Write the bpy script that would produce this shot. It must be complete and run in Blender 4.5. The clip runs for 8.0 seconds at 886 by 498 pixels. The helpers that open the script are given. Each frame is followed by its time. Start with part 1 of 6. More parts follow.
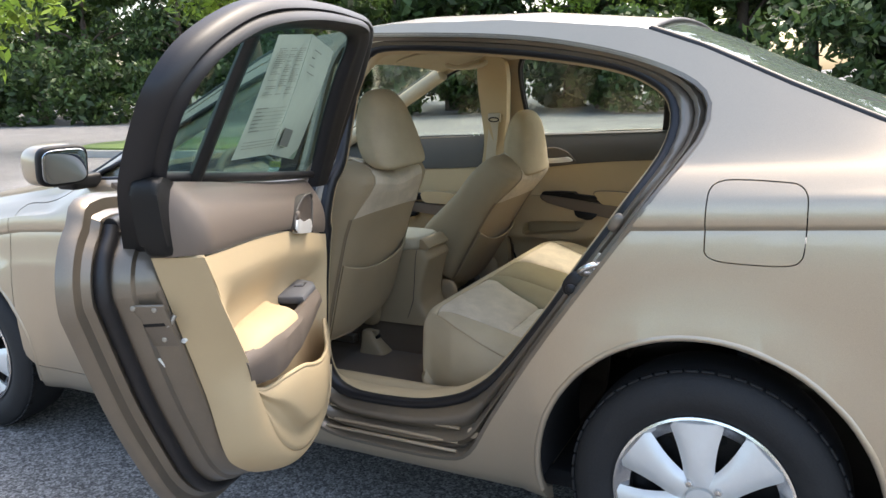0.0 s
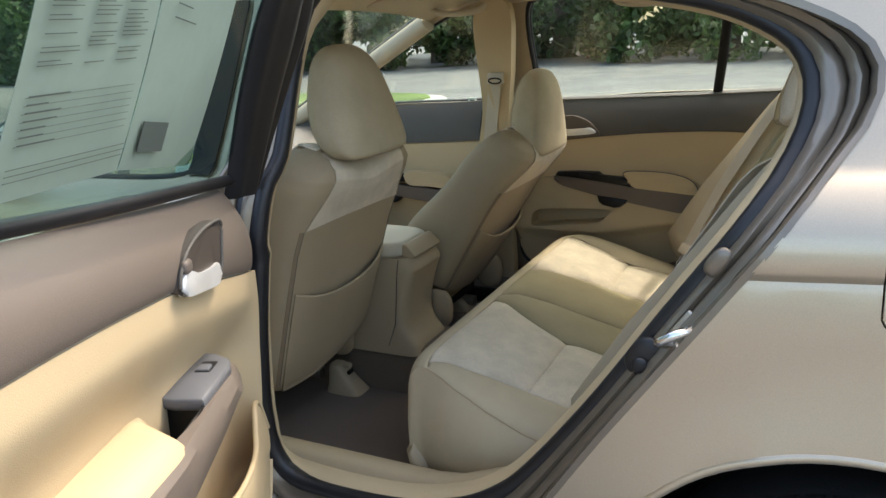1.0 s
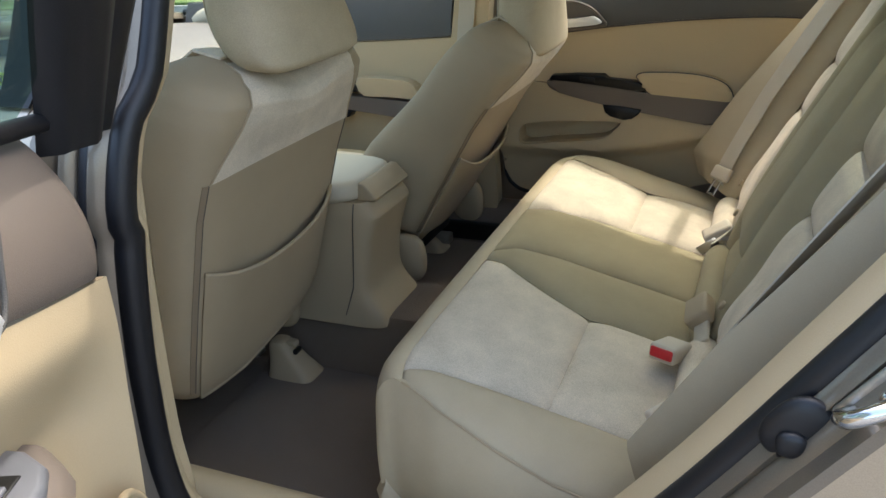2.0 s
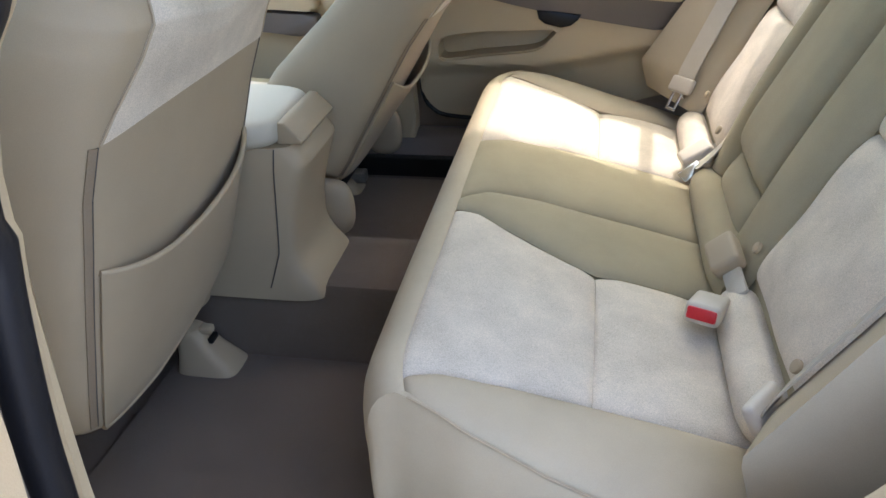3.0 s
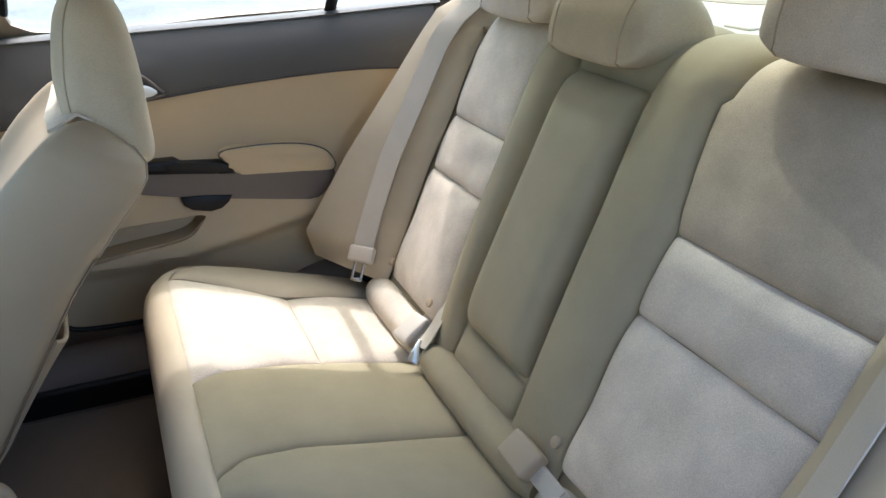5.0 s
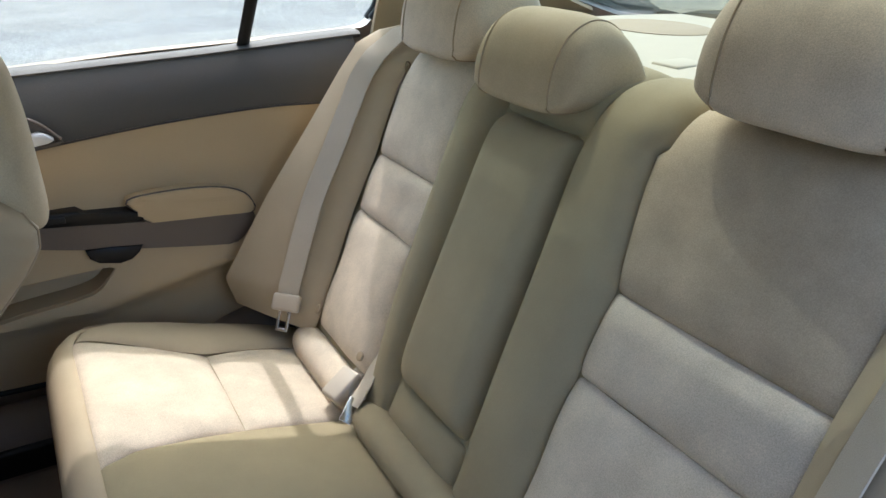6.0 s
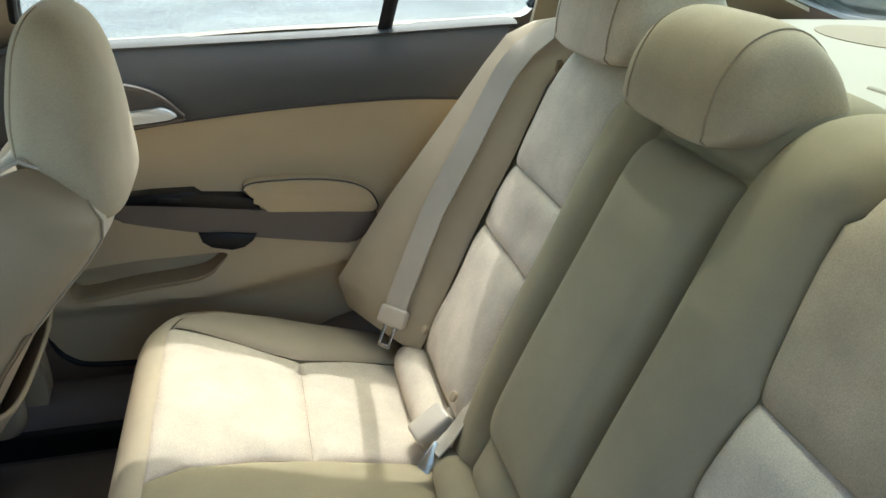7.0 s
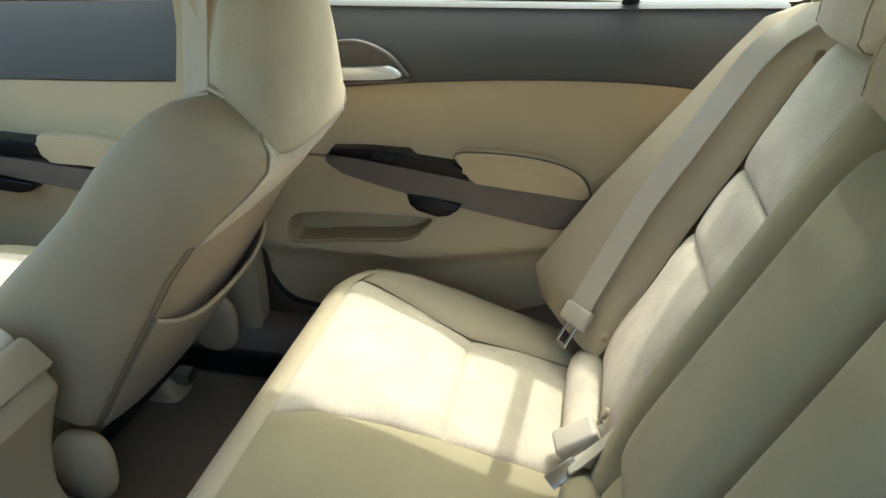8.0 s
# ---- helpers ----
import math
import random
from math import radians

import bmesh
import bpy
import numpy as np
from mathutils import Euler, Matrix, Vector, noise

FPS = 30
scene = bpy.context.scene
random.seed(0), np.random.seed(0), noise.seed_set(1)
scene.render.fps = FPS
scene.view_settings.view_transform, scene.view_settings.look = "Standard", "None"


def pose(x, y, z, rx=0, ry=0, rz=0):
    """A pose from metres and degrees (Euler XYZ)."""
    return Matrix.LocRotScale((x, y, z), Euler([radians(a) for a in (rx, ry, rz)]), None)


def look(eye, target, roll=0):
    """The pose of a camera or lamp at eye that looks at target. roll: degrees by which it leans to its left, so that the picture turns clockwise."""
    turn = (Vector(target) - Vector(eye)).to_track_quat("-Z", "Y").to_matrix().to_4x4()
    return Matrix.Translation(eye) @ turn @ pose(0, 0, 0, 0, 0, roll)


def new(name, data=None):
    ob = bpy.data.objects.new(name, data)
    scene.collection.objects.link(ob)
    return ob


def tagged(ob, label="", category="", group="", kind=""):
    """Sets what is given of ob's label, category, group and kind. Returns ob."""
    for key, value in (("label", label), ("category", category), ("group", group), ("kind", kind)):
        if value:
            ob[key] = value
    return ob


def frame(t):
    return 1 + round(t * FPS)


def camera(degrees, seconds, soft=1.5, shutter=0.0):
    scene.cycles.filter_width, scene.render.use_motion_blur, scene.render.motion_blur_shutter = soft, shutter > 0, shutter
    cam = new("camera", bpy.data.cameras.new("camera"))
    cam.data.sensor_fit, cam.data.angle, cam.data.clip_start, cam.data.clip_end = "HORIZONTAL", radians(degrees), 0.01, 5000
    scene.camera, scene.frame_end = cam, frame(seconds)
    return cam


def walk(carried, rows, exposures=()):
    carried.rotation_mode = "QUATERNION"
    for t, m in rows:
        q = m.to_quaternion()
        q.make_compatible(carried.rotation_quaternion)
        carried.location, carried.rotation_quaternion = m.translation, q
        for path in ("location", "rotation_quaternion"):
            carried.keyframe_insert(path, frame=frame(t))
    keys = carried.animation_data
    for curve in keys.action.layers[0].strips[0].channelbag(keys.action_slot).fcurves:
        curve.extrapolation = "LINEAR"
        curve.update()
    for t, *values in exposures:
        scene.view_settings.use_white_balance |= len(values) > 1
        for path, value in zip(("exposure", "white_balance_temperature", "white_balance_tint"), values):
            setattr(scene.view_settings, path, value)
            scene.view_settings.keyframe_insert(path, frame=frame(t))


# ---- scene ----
cam = camera(60.0, 8.0)
PATH = [
    (0, (0.224, -2.602, 1.33), (-0.666, -0.862, 0.902), -1.8),
    (0.5, (0.063, -2.259, 1.322), (-0.815, -0.523, 0.859), -2.2),
    (1, (-0.112, -1.942, 1.328), (-0.966, -0.217, 0.783), -2.6),
    (1.5, (-0.274, -1.646, 1.306), (-1.08, 0.063, 0.651), -3.1),
    (1.7, (-0.317, -1.555, 1.291), (-1.1, 0.141, 0.577), -3.3),
    (2.8, (-0.599, -1.242, 1.186), (-1.059, 0.442, 0.21), -3.3),
    (3, (-0.658, -1.207, 1.188), (-1.016, 0.485, 0.183), -2.9),
    (3.5, (-0.778, -1.12, 1.232), (-0.857, 0.599, 0.213), -1.9),
    (4, (-0.87, -1.034, 1.265), (-0.635, 0.703, 0.303), -0.9),
    (4.5, (-0.904, -0.969, 1.282), (-0.388, 0.749, 0.399), -0.3),
    (5, (-0.909, -0.93, 1.31), (-0.173, 0.739, 0.49), -0.3),
    (6.3, (-0.818, -0.8, 1.356), (0.089, 0.788, 0.547), -0.1),
    (6.5, (-0.764, -0.764, 1.354), (0.034, 0.873, 0.529), -0.2),
    (7, (-0.678, -0.695, 1.337), (-0.23, 1.06, 0.49), 1.0),
    (7.5, (-0.538, -0.658, 1.274), (-0.567, 1.166, 0.455), 1.0),
    (8, (-0.481, -0.633, 1.276), (-0.808, 1.145, 0.421), 1.1),
]
# seconds, stops, kelvin, tint: the film's own exposure and white balance drift
LOOK = [(0.0, 2.20, 7000, 9), (1.0, 2.28, 7050, 7), (1.7, 2.38, 6850, 5), (2.8, 3.20, 6200, 14), (3.5, 3.26, 6100, 13), (4.0, 3.22, 6050, 13), (5.0, 3.00, 5750, 14), (6.3, 2.56, 6000, 12), (7.0, 2.66, 5950, 4), (8.0, 2.88, 6150, 0)]
walk(cam, [(t, look(eye, target, roll)) for t, eye, target, roll in PATH], LOOK)

# daylight: high sun from beyond the car's right side, clear sky
SUN = Vector((0.20, 0.60, 0.985)).normalized()
world = bpy.data.worlds.new("sky")
scene.world = world
world.use_nodes = True
wn = world.node_tree
sky = wn.nodes.new("ShaderNodeTexSky")
sky.sky_type, sky.sun_disc = "NISHITA", False
sky.sun_elevation = math.asin(SUN.z)
sky.sun_rotation = math.atan2(SUN.x, SUN.y)
sky.air_density, sky.dust_density, sky.ozone_density = 1.0, 4.0, 1.0
wn.nodes["Background"].inputs["Strength"].default_value = 0.15
wn.links.new(sky.outputs[0], wn.nodes["Background"].inputs["Color"])
sun = new("sun", bpy.data.lights.new("sun", "SUN"))
sun.data.energy, sun.data.angle, sun.data.color = 0.44, radians(0.53), (1.0, 0.98, 0.95)
sun.matrix_world = look(SUN * 30, (0, 0, 0))

# ---- tools ----
def spline(pts, n, closed=False):
    """n points along a smooth curve through pts."""
    p = np.array(pts, float)
    if closed:
        p = np.vstack([p[-1], p, p[0], p[1]])
    else:
        p = np.vstack([2 * p[0] - p[1], p, 2 * p[-1] - p[-2]])
    k = len(p) - 3
    seg = np.linalg.norm(np.diff(p[1:-1], axis=0), axis=1)
    acc = np.r_[0, np.cumsum(seg)]
    s = np.linspace(0, acc[-1], n, endpoint=not closed)
    i = np.clip(np.searchsorted(acc, s, side="right") - 1, 0, k - 1)
    t = ((s - acc[i]) / np.maximum(seg[i], 1e-9))[:, None]
    a, b, c, d = p[i], p[i + 1], p[i + 2], p[i + 3]
    return 0.5 * (2 * b + (c - a) * t + (2 * a - 5 * b + 4 * c - d) * t ** 2 + (3 * b - a - 3 * c + d) * t ** 3)


def lerp(x, xs, ys):
    return np.interp(x, xs, ys)


def thing(name, at, label, category, group="", kind=""):
    ob = new(name)
    ob.location = at
    ob.empty_display_size = 0.1
    return tagged(ob, label, category, group, kind)


def obj(name, verts, faces, material, parent=None, label="", sharp=35, m=None):
    """One mesh object; edges sharper than the angle stay crisp."""
    v = np.array(verts, float).reshape(-1, 3)
    if m is not None:
        a = np.array(m)
        v = v @ a[:3, :3].T + a[:3, 3]
    me = bpy.data.meshes.new(name)
    me.from_pydata(v.tolist(), [], [list(map(int, f)) for f in faces])
    bm = bmesh.new()
    bm.from_mesh(me)
    bmesh.ops.recalc_face_normals(bm, faces=bm.faces)
    soften(bm, sharp)
    bm.to_mesh(me)
    bm.free()
    me.materials.append(material)
    return adopt(new(name, me), parent, label)


def soften(bm, sharp=35):
    lim = radians(sharp)
    for f in bm.faces:
        f.smooth = True
    for e in bm.edges:
        e.smooth = len(e.link_faces) == 2 and e.calc_face_angle(0) < lim


def adopt(ob, parent, label=""):
    if parent is not None:
        ob.parent = parent
        ob.matrix_parent_inverse = Matrix.Identity(4) if parent.parent else Matrix.Translation(-parent.location)
    return tagged(ob, label)


def part(name, bm, material, parent=None, label="", sharp=35, m=None):
    if m is not None:
        bmesh.ops.transform(bm, matrix=m, verts=bm.verts)
    bmesh.ops.recalc_face_normals(bm, faces=bm.faces)
    soften(bm, sharp)
    me = bpy.data.meshes.new(name)
    bm.to_mesh(me)
    bm.free()
    me.materials.append(material)
    return adopt(new(name, me), parent, label)


def normals(P, wrap=False):
    a = np.gradient(P, axis=0)
    b = np.gradient(P, axis=1)
    if wrap:
        a = (np.roll(P, -1, 0) - np.roll(P, 1, 0)) / 2
    n = np.cross(a, b)
    return n / np.maximum(np.linalg.norm(n, axis=2, keepdims=True), 1e-9)


def sheet(name, P, thick, material, parent=None, label="", m=None, sharp=35, wrap=False):
    """A solid sheet: the grid P (rows, columns, xyz) and a back face set off by thick along its normals."""
    P = np.array(P, float)
    r, c = P.shape[:2]
    Q = P - normals(P, wrap) * thick
    v = np.vstack([P.reshape(-1, 3), Q.reshape(-1, 3)])
    k = r * c
    f = []
    rr = r if wrap else r - 1
    for i in range(rr):
        i2 = (i + 1) % r
        for j in range(c - 1):
            a, b, d, e = i * c + j, i2 * c + j, i2 * c + j + 1, i * c + j + 1
            f.append((a, b, d, e))
            f.append((e + k, d + k, b + k, a + k))
        f.append((i * c, i * c + k, i2 * c + k, i2 * c))
        f.append((i * c + c - 1, i2 * c + c - 1, i2 * c + c - 1 + k, i * c + c - 1 + k))
    if not wrap:
        for j in range(c - 1):
            f.append((j, j + 1, j + 1 + k, j + k))
            a = (r - 1) * c + j
            f.append((a, a + k, a + 1 + k, a + 1))
    return obj(name, v, f, material, parent, label, sharp, m)


def coons(top, bottom, left, right):
    """A grid between four curves: top and bottom run left to right, left and right run top to bottom."""
    u = np.linspace(0, 1, len(top))[None, :, None]
    v = np.linspace(0, 1, len(left))[:, None, None]
    T, B, L, R = (np.array(a, float) for a in (top, bottom, left, right))
    return ((1 - v) * T[None] + v * B[None] + (1 - u) * L[:, None] + u * R[:, None]
            - ((1 - u) * (1 - v) * T[0] + u * (1 - v) * T[-1] + (1 - u) * v * B[0] + u * v * B[-1]))


def edgy(n):
    """n places from 0 to 1, crowded towards both ends."""
    e = np.array((0, 0.008, 0.018, 0.032, 0.052, 0.08))
    return np.r_[e, np.linspace(0.08, 0.92, max(3, n - 10))[1:-1], 1 - e[::-1]]


def puff(P, high, seam=0.006, power=4, sides=(1, 1, 1, 1), wave=0.0, seed=0, u=None, v=None, width=0.005):
    """Stuffs a patch: raised in the middle, drawn down at the seams (sides: top, bottom, left, right)."""
    r, c = P.shape[:2]
    v = (np.linspace(0, 1, r) if v is None else v)[:, None]
    u = (np.linspace(0, 1, c) if u is None else u)[None, :]
    n = normals(P)
    h = high * (1 - np.abs(2 * u - 1) ** power) * (1 - np.abs(2 * v - 1) ** power)
    du = np.linalg.norm(P[:, -1] - P[:, 0], axis=1)[:, None] + 1e-6
    dv = np.linalg.norm(P[-1] - P[0], axis=1)[None, :] + 1e-6
    for dist, on in ((v * dv, sides[0]), ((1 - v) * dv, sides[1]), (u * du, sides[2]), ((1 - u) * du, sides[3])):
        if on:
            h = h - seam * on * (0.75 * np.exp(-(dist / width)) + 0.25 * np.exp(-(dist / (4 * width)) ** 2))
    if wave:
        rng = np.random.RandomState(seed)
        for _ in range(6):
            a, b, ph = rng.uniform(2, 11), rng.uniform(2, 11), rng.uniform(0, 6)
            h = h + wave * np.sin(a * u + b * v + ph) / 6
    return P + n * h[..., None]


def tube(pts, r, material, name="tube", parent=None, label="", sides=10, closed=False, flat=(1, 1), up=(0, 0, 1), m=None, taper=None, caps=True, sharp=50):
    """A swept rod along pts; flat scales the section across and along up."""
    p = np.array(pts, float)
    n = len(p)
    t = np.roll(p, -1, 0) - np.roll(p, 1, 0) if closed else np.gradient(p, axis=0)
    t /= np.maximum(np.linalg.norm(t, axis=1, keepdims=True), 1e-9)
    upv = np.array(up, float)
    a = np.cross(t, upv)
    bad = np.linalg.norm(a, axis=1) < 1e-3
    a[bad] = np.cross(t[bad], (1, 0, 0.01))
    a /= np.linalg.norm(a, axis=1, keepdims=True)
    b = np.cross(a, t)
    ang = np.linspace(0, 2 * math.pi, sides, endpoint=False)
    rr = np.full(n, r, float) if taper is None else r * np.array(taper, float)
    V = p[:, None] + rr[:, None, None] * (np.cos(ang)[None, :, None] * a[:, None] * flat[0] + np.sin(ang)[None, :, None] * b[:, None] * flat[1])
    f = []
    for i in range(n if closed else n - 1):
        i2 = (i + 1) % n
        for j in range(sides):
            j2 = (j + 1) % sides
            f.append((i * sides + j, i * sides + j2, i2 * sides + j2, i2 * sides + j))
    if not closed and caps:
        f.append(tuple(range(sides)))
        f.append(tuple((n - 1) * sides + j for j in reversed(range(sides))))
    return obj(name, V.reshape(-1, 3), f, material, parent, label, sharp, m)


def box_bm(size, at=(0, 0, 0), rot=None, bevel=0.005, seg=3):
    bm = bmesh.new()
    bmesh.ops.create_cube(bm, size=1.0)
    bmesh.ops.scale(bm, vec=Vector(size), verts=bm.verts)
    if bevel:
        bmesh.ops.bevel(bm, geom=bm.edges[:], offset=min(bevel, 0.49 * min(size)), segments=seg, profile=0.5, affect="EDGES")
    if rot:
        bmesh.ops.rotate(bm, matrix=Euler([radians(a) for a in rot]).to_matrix(), verts=bm.verts)
    bmesh.ops.translate(bm, vec=Vector(at), verts=bm.verts)
    return bm


def box(name, size, at, material, parent=None, label="", rot=None, bevel=0.005, m=None, seg=3):
    return part(name, box_bm(size, at, rot, bevel, seg), material, parent, label, m=m)


def disc_bm(r, depth, axis="y", at=(0, 0, 0), n=32, bevel=0.002):
    bm = bmesh.new()
    bmesh.ops.create_cone(bm, cap_ends=True, segments=n, radius1=r, radius2=r, depth=depth)
    rim = [e for e in bm.edges if any(len(f.verts) > 4 for f in e.link_faces)]
    if bevel:
        bmesh.ops.bevel(bm, geom=rim, offset=bevel, segments=2, profile=0.5, affect="EDGES")
    turn = {"y": Euler((radians(90), 0, 0)), "x": Euler((0, radians(90), 0)), "z": Euler((0, 0, 0))}[axis]
    bmesh.ops.rotate(bm, matrix=turn.to_matrix(), verts=bm.verts)
    bmesh.ops.translate(bm, vec=Vector(at), verts=bm.verts)
    return bm


def plate(name, outline, w0, w1, material, parent=None, label="", bevel=0.004, m=None, plane="xz", seg=2):
    """A slab with the outline (a, b) in the plane, from w0 to w1 across it, with rounded rims."""
    bm = bmesh.new()
    o = np.array(outline, float)
    area = np.sum(o[:, 0] * np.roll(o[:, 1], -1) - np.roll(o[:, 0], -1) * o[:, 1])
    if area < 0:
        o = o[::-1]

    def at(a, b, w):
        return {"xz": (a, w, b), "xy": (a, b, w), "yz": (w, a, b)}[plane]

    lo = [bm.verts.new(at(a, b, w0)) for a, b in o]
    hi = [bm.verts.new(at(a, b, w1)) for a, b in o]
    f0, f1 = bm.faces.new(lo), bm.faces.new(hi[::-1])
    k = len(o)
    for i in range(k):
        bm.faces.new((lo[i], lo[(i + 1) % k], hi[(i + 1) % k], hi[i]))
    if bevel:
        rim = [e for e in f0.edges] + [e for e in f1.edges]
        bmesh.ops.bevel(bm, geom=rim, offset=bevel, segments=seg, profile=0.5, affect="EDGES", clamp_overlap=True)
    return part(name, bm, material, parent, label, m=m, sharp=50)


def prism(outline, y0, y1):
    o = np.array(outline, float)
    bm = bmesh.new()
    lo = [bm.verts.new((a, y0, b)) for a, b in o]
    hi = [bm.verts.new((a, y1, b)) for a, b in o]
    bm.faces.new(lo)
    bm.faces.new(hi[::-1])
    for i in range(len(o)):
        bm.faces.new((lo[i], lo[i - 1], hi[i - 1], hi[i]))
    bmesh.ops.recalc_face_normals(bm, faces=bm.faces)
    me = bpy.data.meshes.new("cutter")
    bm.to_mesh(me)
    bm.free()
    return new("cutter", me)


def carve(ob, cutters, operation="DIFFERENCE"):
    """Cuts prisms out of a mesh (or keeps what lies inside them), and clears them away."""
    for c in cutters:
        mod = ob.modifiers.new("cut", "BOOLEAN")
        mod.operation, mod.solver, mod.object = operation, "MANIFOLD", c
        bpy.context.view_layer.update()
        me = bpy.data.meshes.new_from_object(ob.evaluated_get(bpy.context.evaluated_depsgraph_get()))
        ob.modifiers.clear()
        old = ob.data
        ob.data = me
        bpy.data.meshes.remove(old)
    for c in cutters:
        me = c.data
        bpy.data.objects.remove(c)
        bpy.data.meshes.remove(me)
    bm = bmesh.new()
    bm.from_mesh(ob.data)
    soften(bm, 30)
    bm.to_mesh(ob.data)
    bm.free()
    return ob


def pebble(name, size, at, material, parent=None, label="", rot=None, powers=(2.5, 2.5), n=(40, 28), shape=None, m=None):
    """A stuffed, rounded body (superellipsoid); shape may bend its points (unit cube coordinates)."""
    a = np.linspace(-math.pi, math.pi, n[0], endpoint=False)
    b = np.linspace(-math.pi / 2, math.pi / 2, n[1])
    e1, e2 = 2 / powers[0], 2 / powers[1]

    def sp(f, x, e):
        return np.sign(f(x)) * np.abs(f(x)) ** e

    X = sp(np.cos, b, e2)[:, None] * sp(np.cos, a, e1)[None]
    Y = sp(np.cos, b, e2)[:, None] * sp(np.sin, a, e1)[None]
    Z = np.repeat(sp(np.sin, b, e2)[:, None], n[0], 1)
    P = np.stack([X, Y, Z], -1)
    if shape:
        P = shape(P)
    P = P * np.array(size) / 2
    if rot:
        P = P @ np.array(Euler([radians(q) for q in rot]).to_matrix()).T
    P = P + np.array(at)
    r, c = n[1], n[0]
    f = [(i * c + j, i * c + (j + 1) % c, (i + 1) * c + (j + 1) % c, (i + 1) * c + j) for i in range(1, r - 2) for j in range(c)]
    v = P.reshape(-1, 3).tolist()
    lo, hi = len(v), len(v) + 1
    v += [P[0].mean(0).tolist(), P[-1].mean(0).tolist()]
    f += [(lo, c + (j + 1) % c, c + j) for j in range(c)] + [(hi, (r - 2) * c + j, (r - 2) * c + (j + 1) % c) for j in range(c)]
    keep = sorted({k for q in f for k in q})
    where = {k: i for i, k in enumerate(keep)}
    return obj(name, [v[k] for k in keep], [[where[k] for k in q] for q in f], material, parent, label, 60, m)


def loft(name, levels, material, parent=None, label="", n=40, m=None, sharp=50):
    """A closed body through level rings: (centre xyz, half depth along x, half width along y, power[, lean of the ring in degrees about y])."""
    a = np.linspace(0, 2 * math.pi, n, endpoint=False)
    V = []
    for c, hx, hy, p, *tilt in levels:
        e = 2 / p
        x = hx * np.sign(np.cos(a)) * np.abs(np.cos(a)) ** e
        y = hy * np.sign(np.sin(a)) * np.abs(np.sin(a)) ** e
        q = radians(tilt[0]) if tilt else 0.0
        V.append(np.stack([c[0] + x * math.cos(q), c[1] + y, c[2] - x * math.sin(q)], 1))
    r = len(V)
    f = [(i * n + j, i * n + (j + 1) % n, (i + 1) * n + (j + 1) % n, (i + 1) * n + j) for i in range(r - 1) for j in range(n)]
    f += [tuple(range(n - 1, -1, -1)), tuple((r - 1) * n + j for j in range(n))]
    return obj(name, np.vstack(V), f, material, parent, label, sharp, m)


def smooth_levels(levels, k):
    """More rings between the given ones, along smooth curves."""
    rows = np.array([[*c, hx, hy, p, *(t or [0])] for c, hx, hy, p, *t in levels], float)
    s = spline(rows, k)
    return [((r[0], r[1], r[2]), max(r[3], 0.002), max(r[4], 0.002), max(r[5], 1.6), r[6]) for r in s]


def ribbon(name, pts, width, thick, material, parent=None, label="", across=(0, 1, 0)):
    """A flat strap along pts, its width lying along across."""
    p = np.array(pts, float)
    ac = np.broadcast_to(np.array(across, float), p.shape) if np.ndim(across) == 1 else np.array(across, float)
    t = np.gradient(p, axis=0)
    t /= np.linalg.norm(t, axis=1, keepdims=True)
    ac = ac - (ac * t).sum(1, keepdims=True) * t
    ac = ac / np.linalg.norm(ac, axis=1, keepdims=True)
    P = np.stack([p + ac * width * q for q in (-0.5, -0.25, 0, 0.25, 0.5)], 1)
    return sheet(name, P, thick, material, parent, label, sharp=60)


# ---- materials ----
def material(name, colour, rough=0.6, metal=0.0, coat=0.0, sheen=0.0, grain=(0, 0.0, 0.0), stain=(0, 0.0), spec=0.5):
    """grain: size of the fine relief in 1/m, its bump, its effect on the colour; stain: size and strength of large uneven tone."""
    mt = bpy.data.materials.new(name)
    mt.use_nodes = True
    nt = mt.node_tree
    b = nt.nodes["Principled BSDF"]
    b.inputs["Roughness"].default_value = rough
    b.inputs["Metallic"].default_value = metal
    b.inputs["Coat Weight"].default_value = coat
    b.inputs["Coat Roughness"].default_value = 0.06
    b.inputs["Sheen Weight"].default_value = sheen
    b.inputs["Sheen Roughness"].default_value = 0.4
    b.inputs["Specular IOR Level"].default_value = spec
    b.inputs["Base Color"].default_value = (*colour, 1)
    co = nt.nodes.new("ShaderNodeTexCoord")
    last = None
    if grain[0]:
        g = nt.nodes.new("ShaderNodeTexNoise")
        g.inputs["Scale"].default_value, g.inputs["Detail"].default_value = grain[0], 4
        nt.links.new(co.outputs["Object"], g.inputs["Vector"])
        if grain[1]:
            bp = nt.nodes.new("ShaderNodeBump")
            bp.inputs["Strength"].default_value, bp.inputs["Distance"].default_value = grain[1], 0.004
            nt.links.new(g.outputs["Fac"], bp.inputs["Height"])
            nt.links.new(bp.outputs["Normal"], b.inputs["Normal"])
        last = tone(nt, last, colour, g.outputs["Fac"], grain[2])
    if stain[0]:
        s = nt.nodes.new("ShaderNodeTexNoise")
        s.inputs["Scale"].default_value, s.inputs["Detail"].default_value, s.inputs["Roughness"].default_value = stain[0], 5, 0.6
        nt.links.new(co.outputs["Object"], s.inputs["Vector"])
        last = tone(nt, last, colour, s.outputs["Fac"], stain[1])
    if last:
        nt.links.new(last, b.inputs["Base Color"])
    return mt


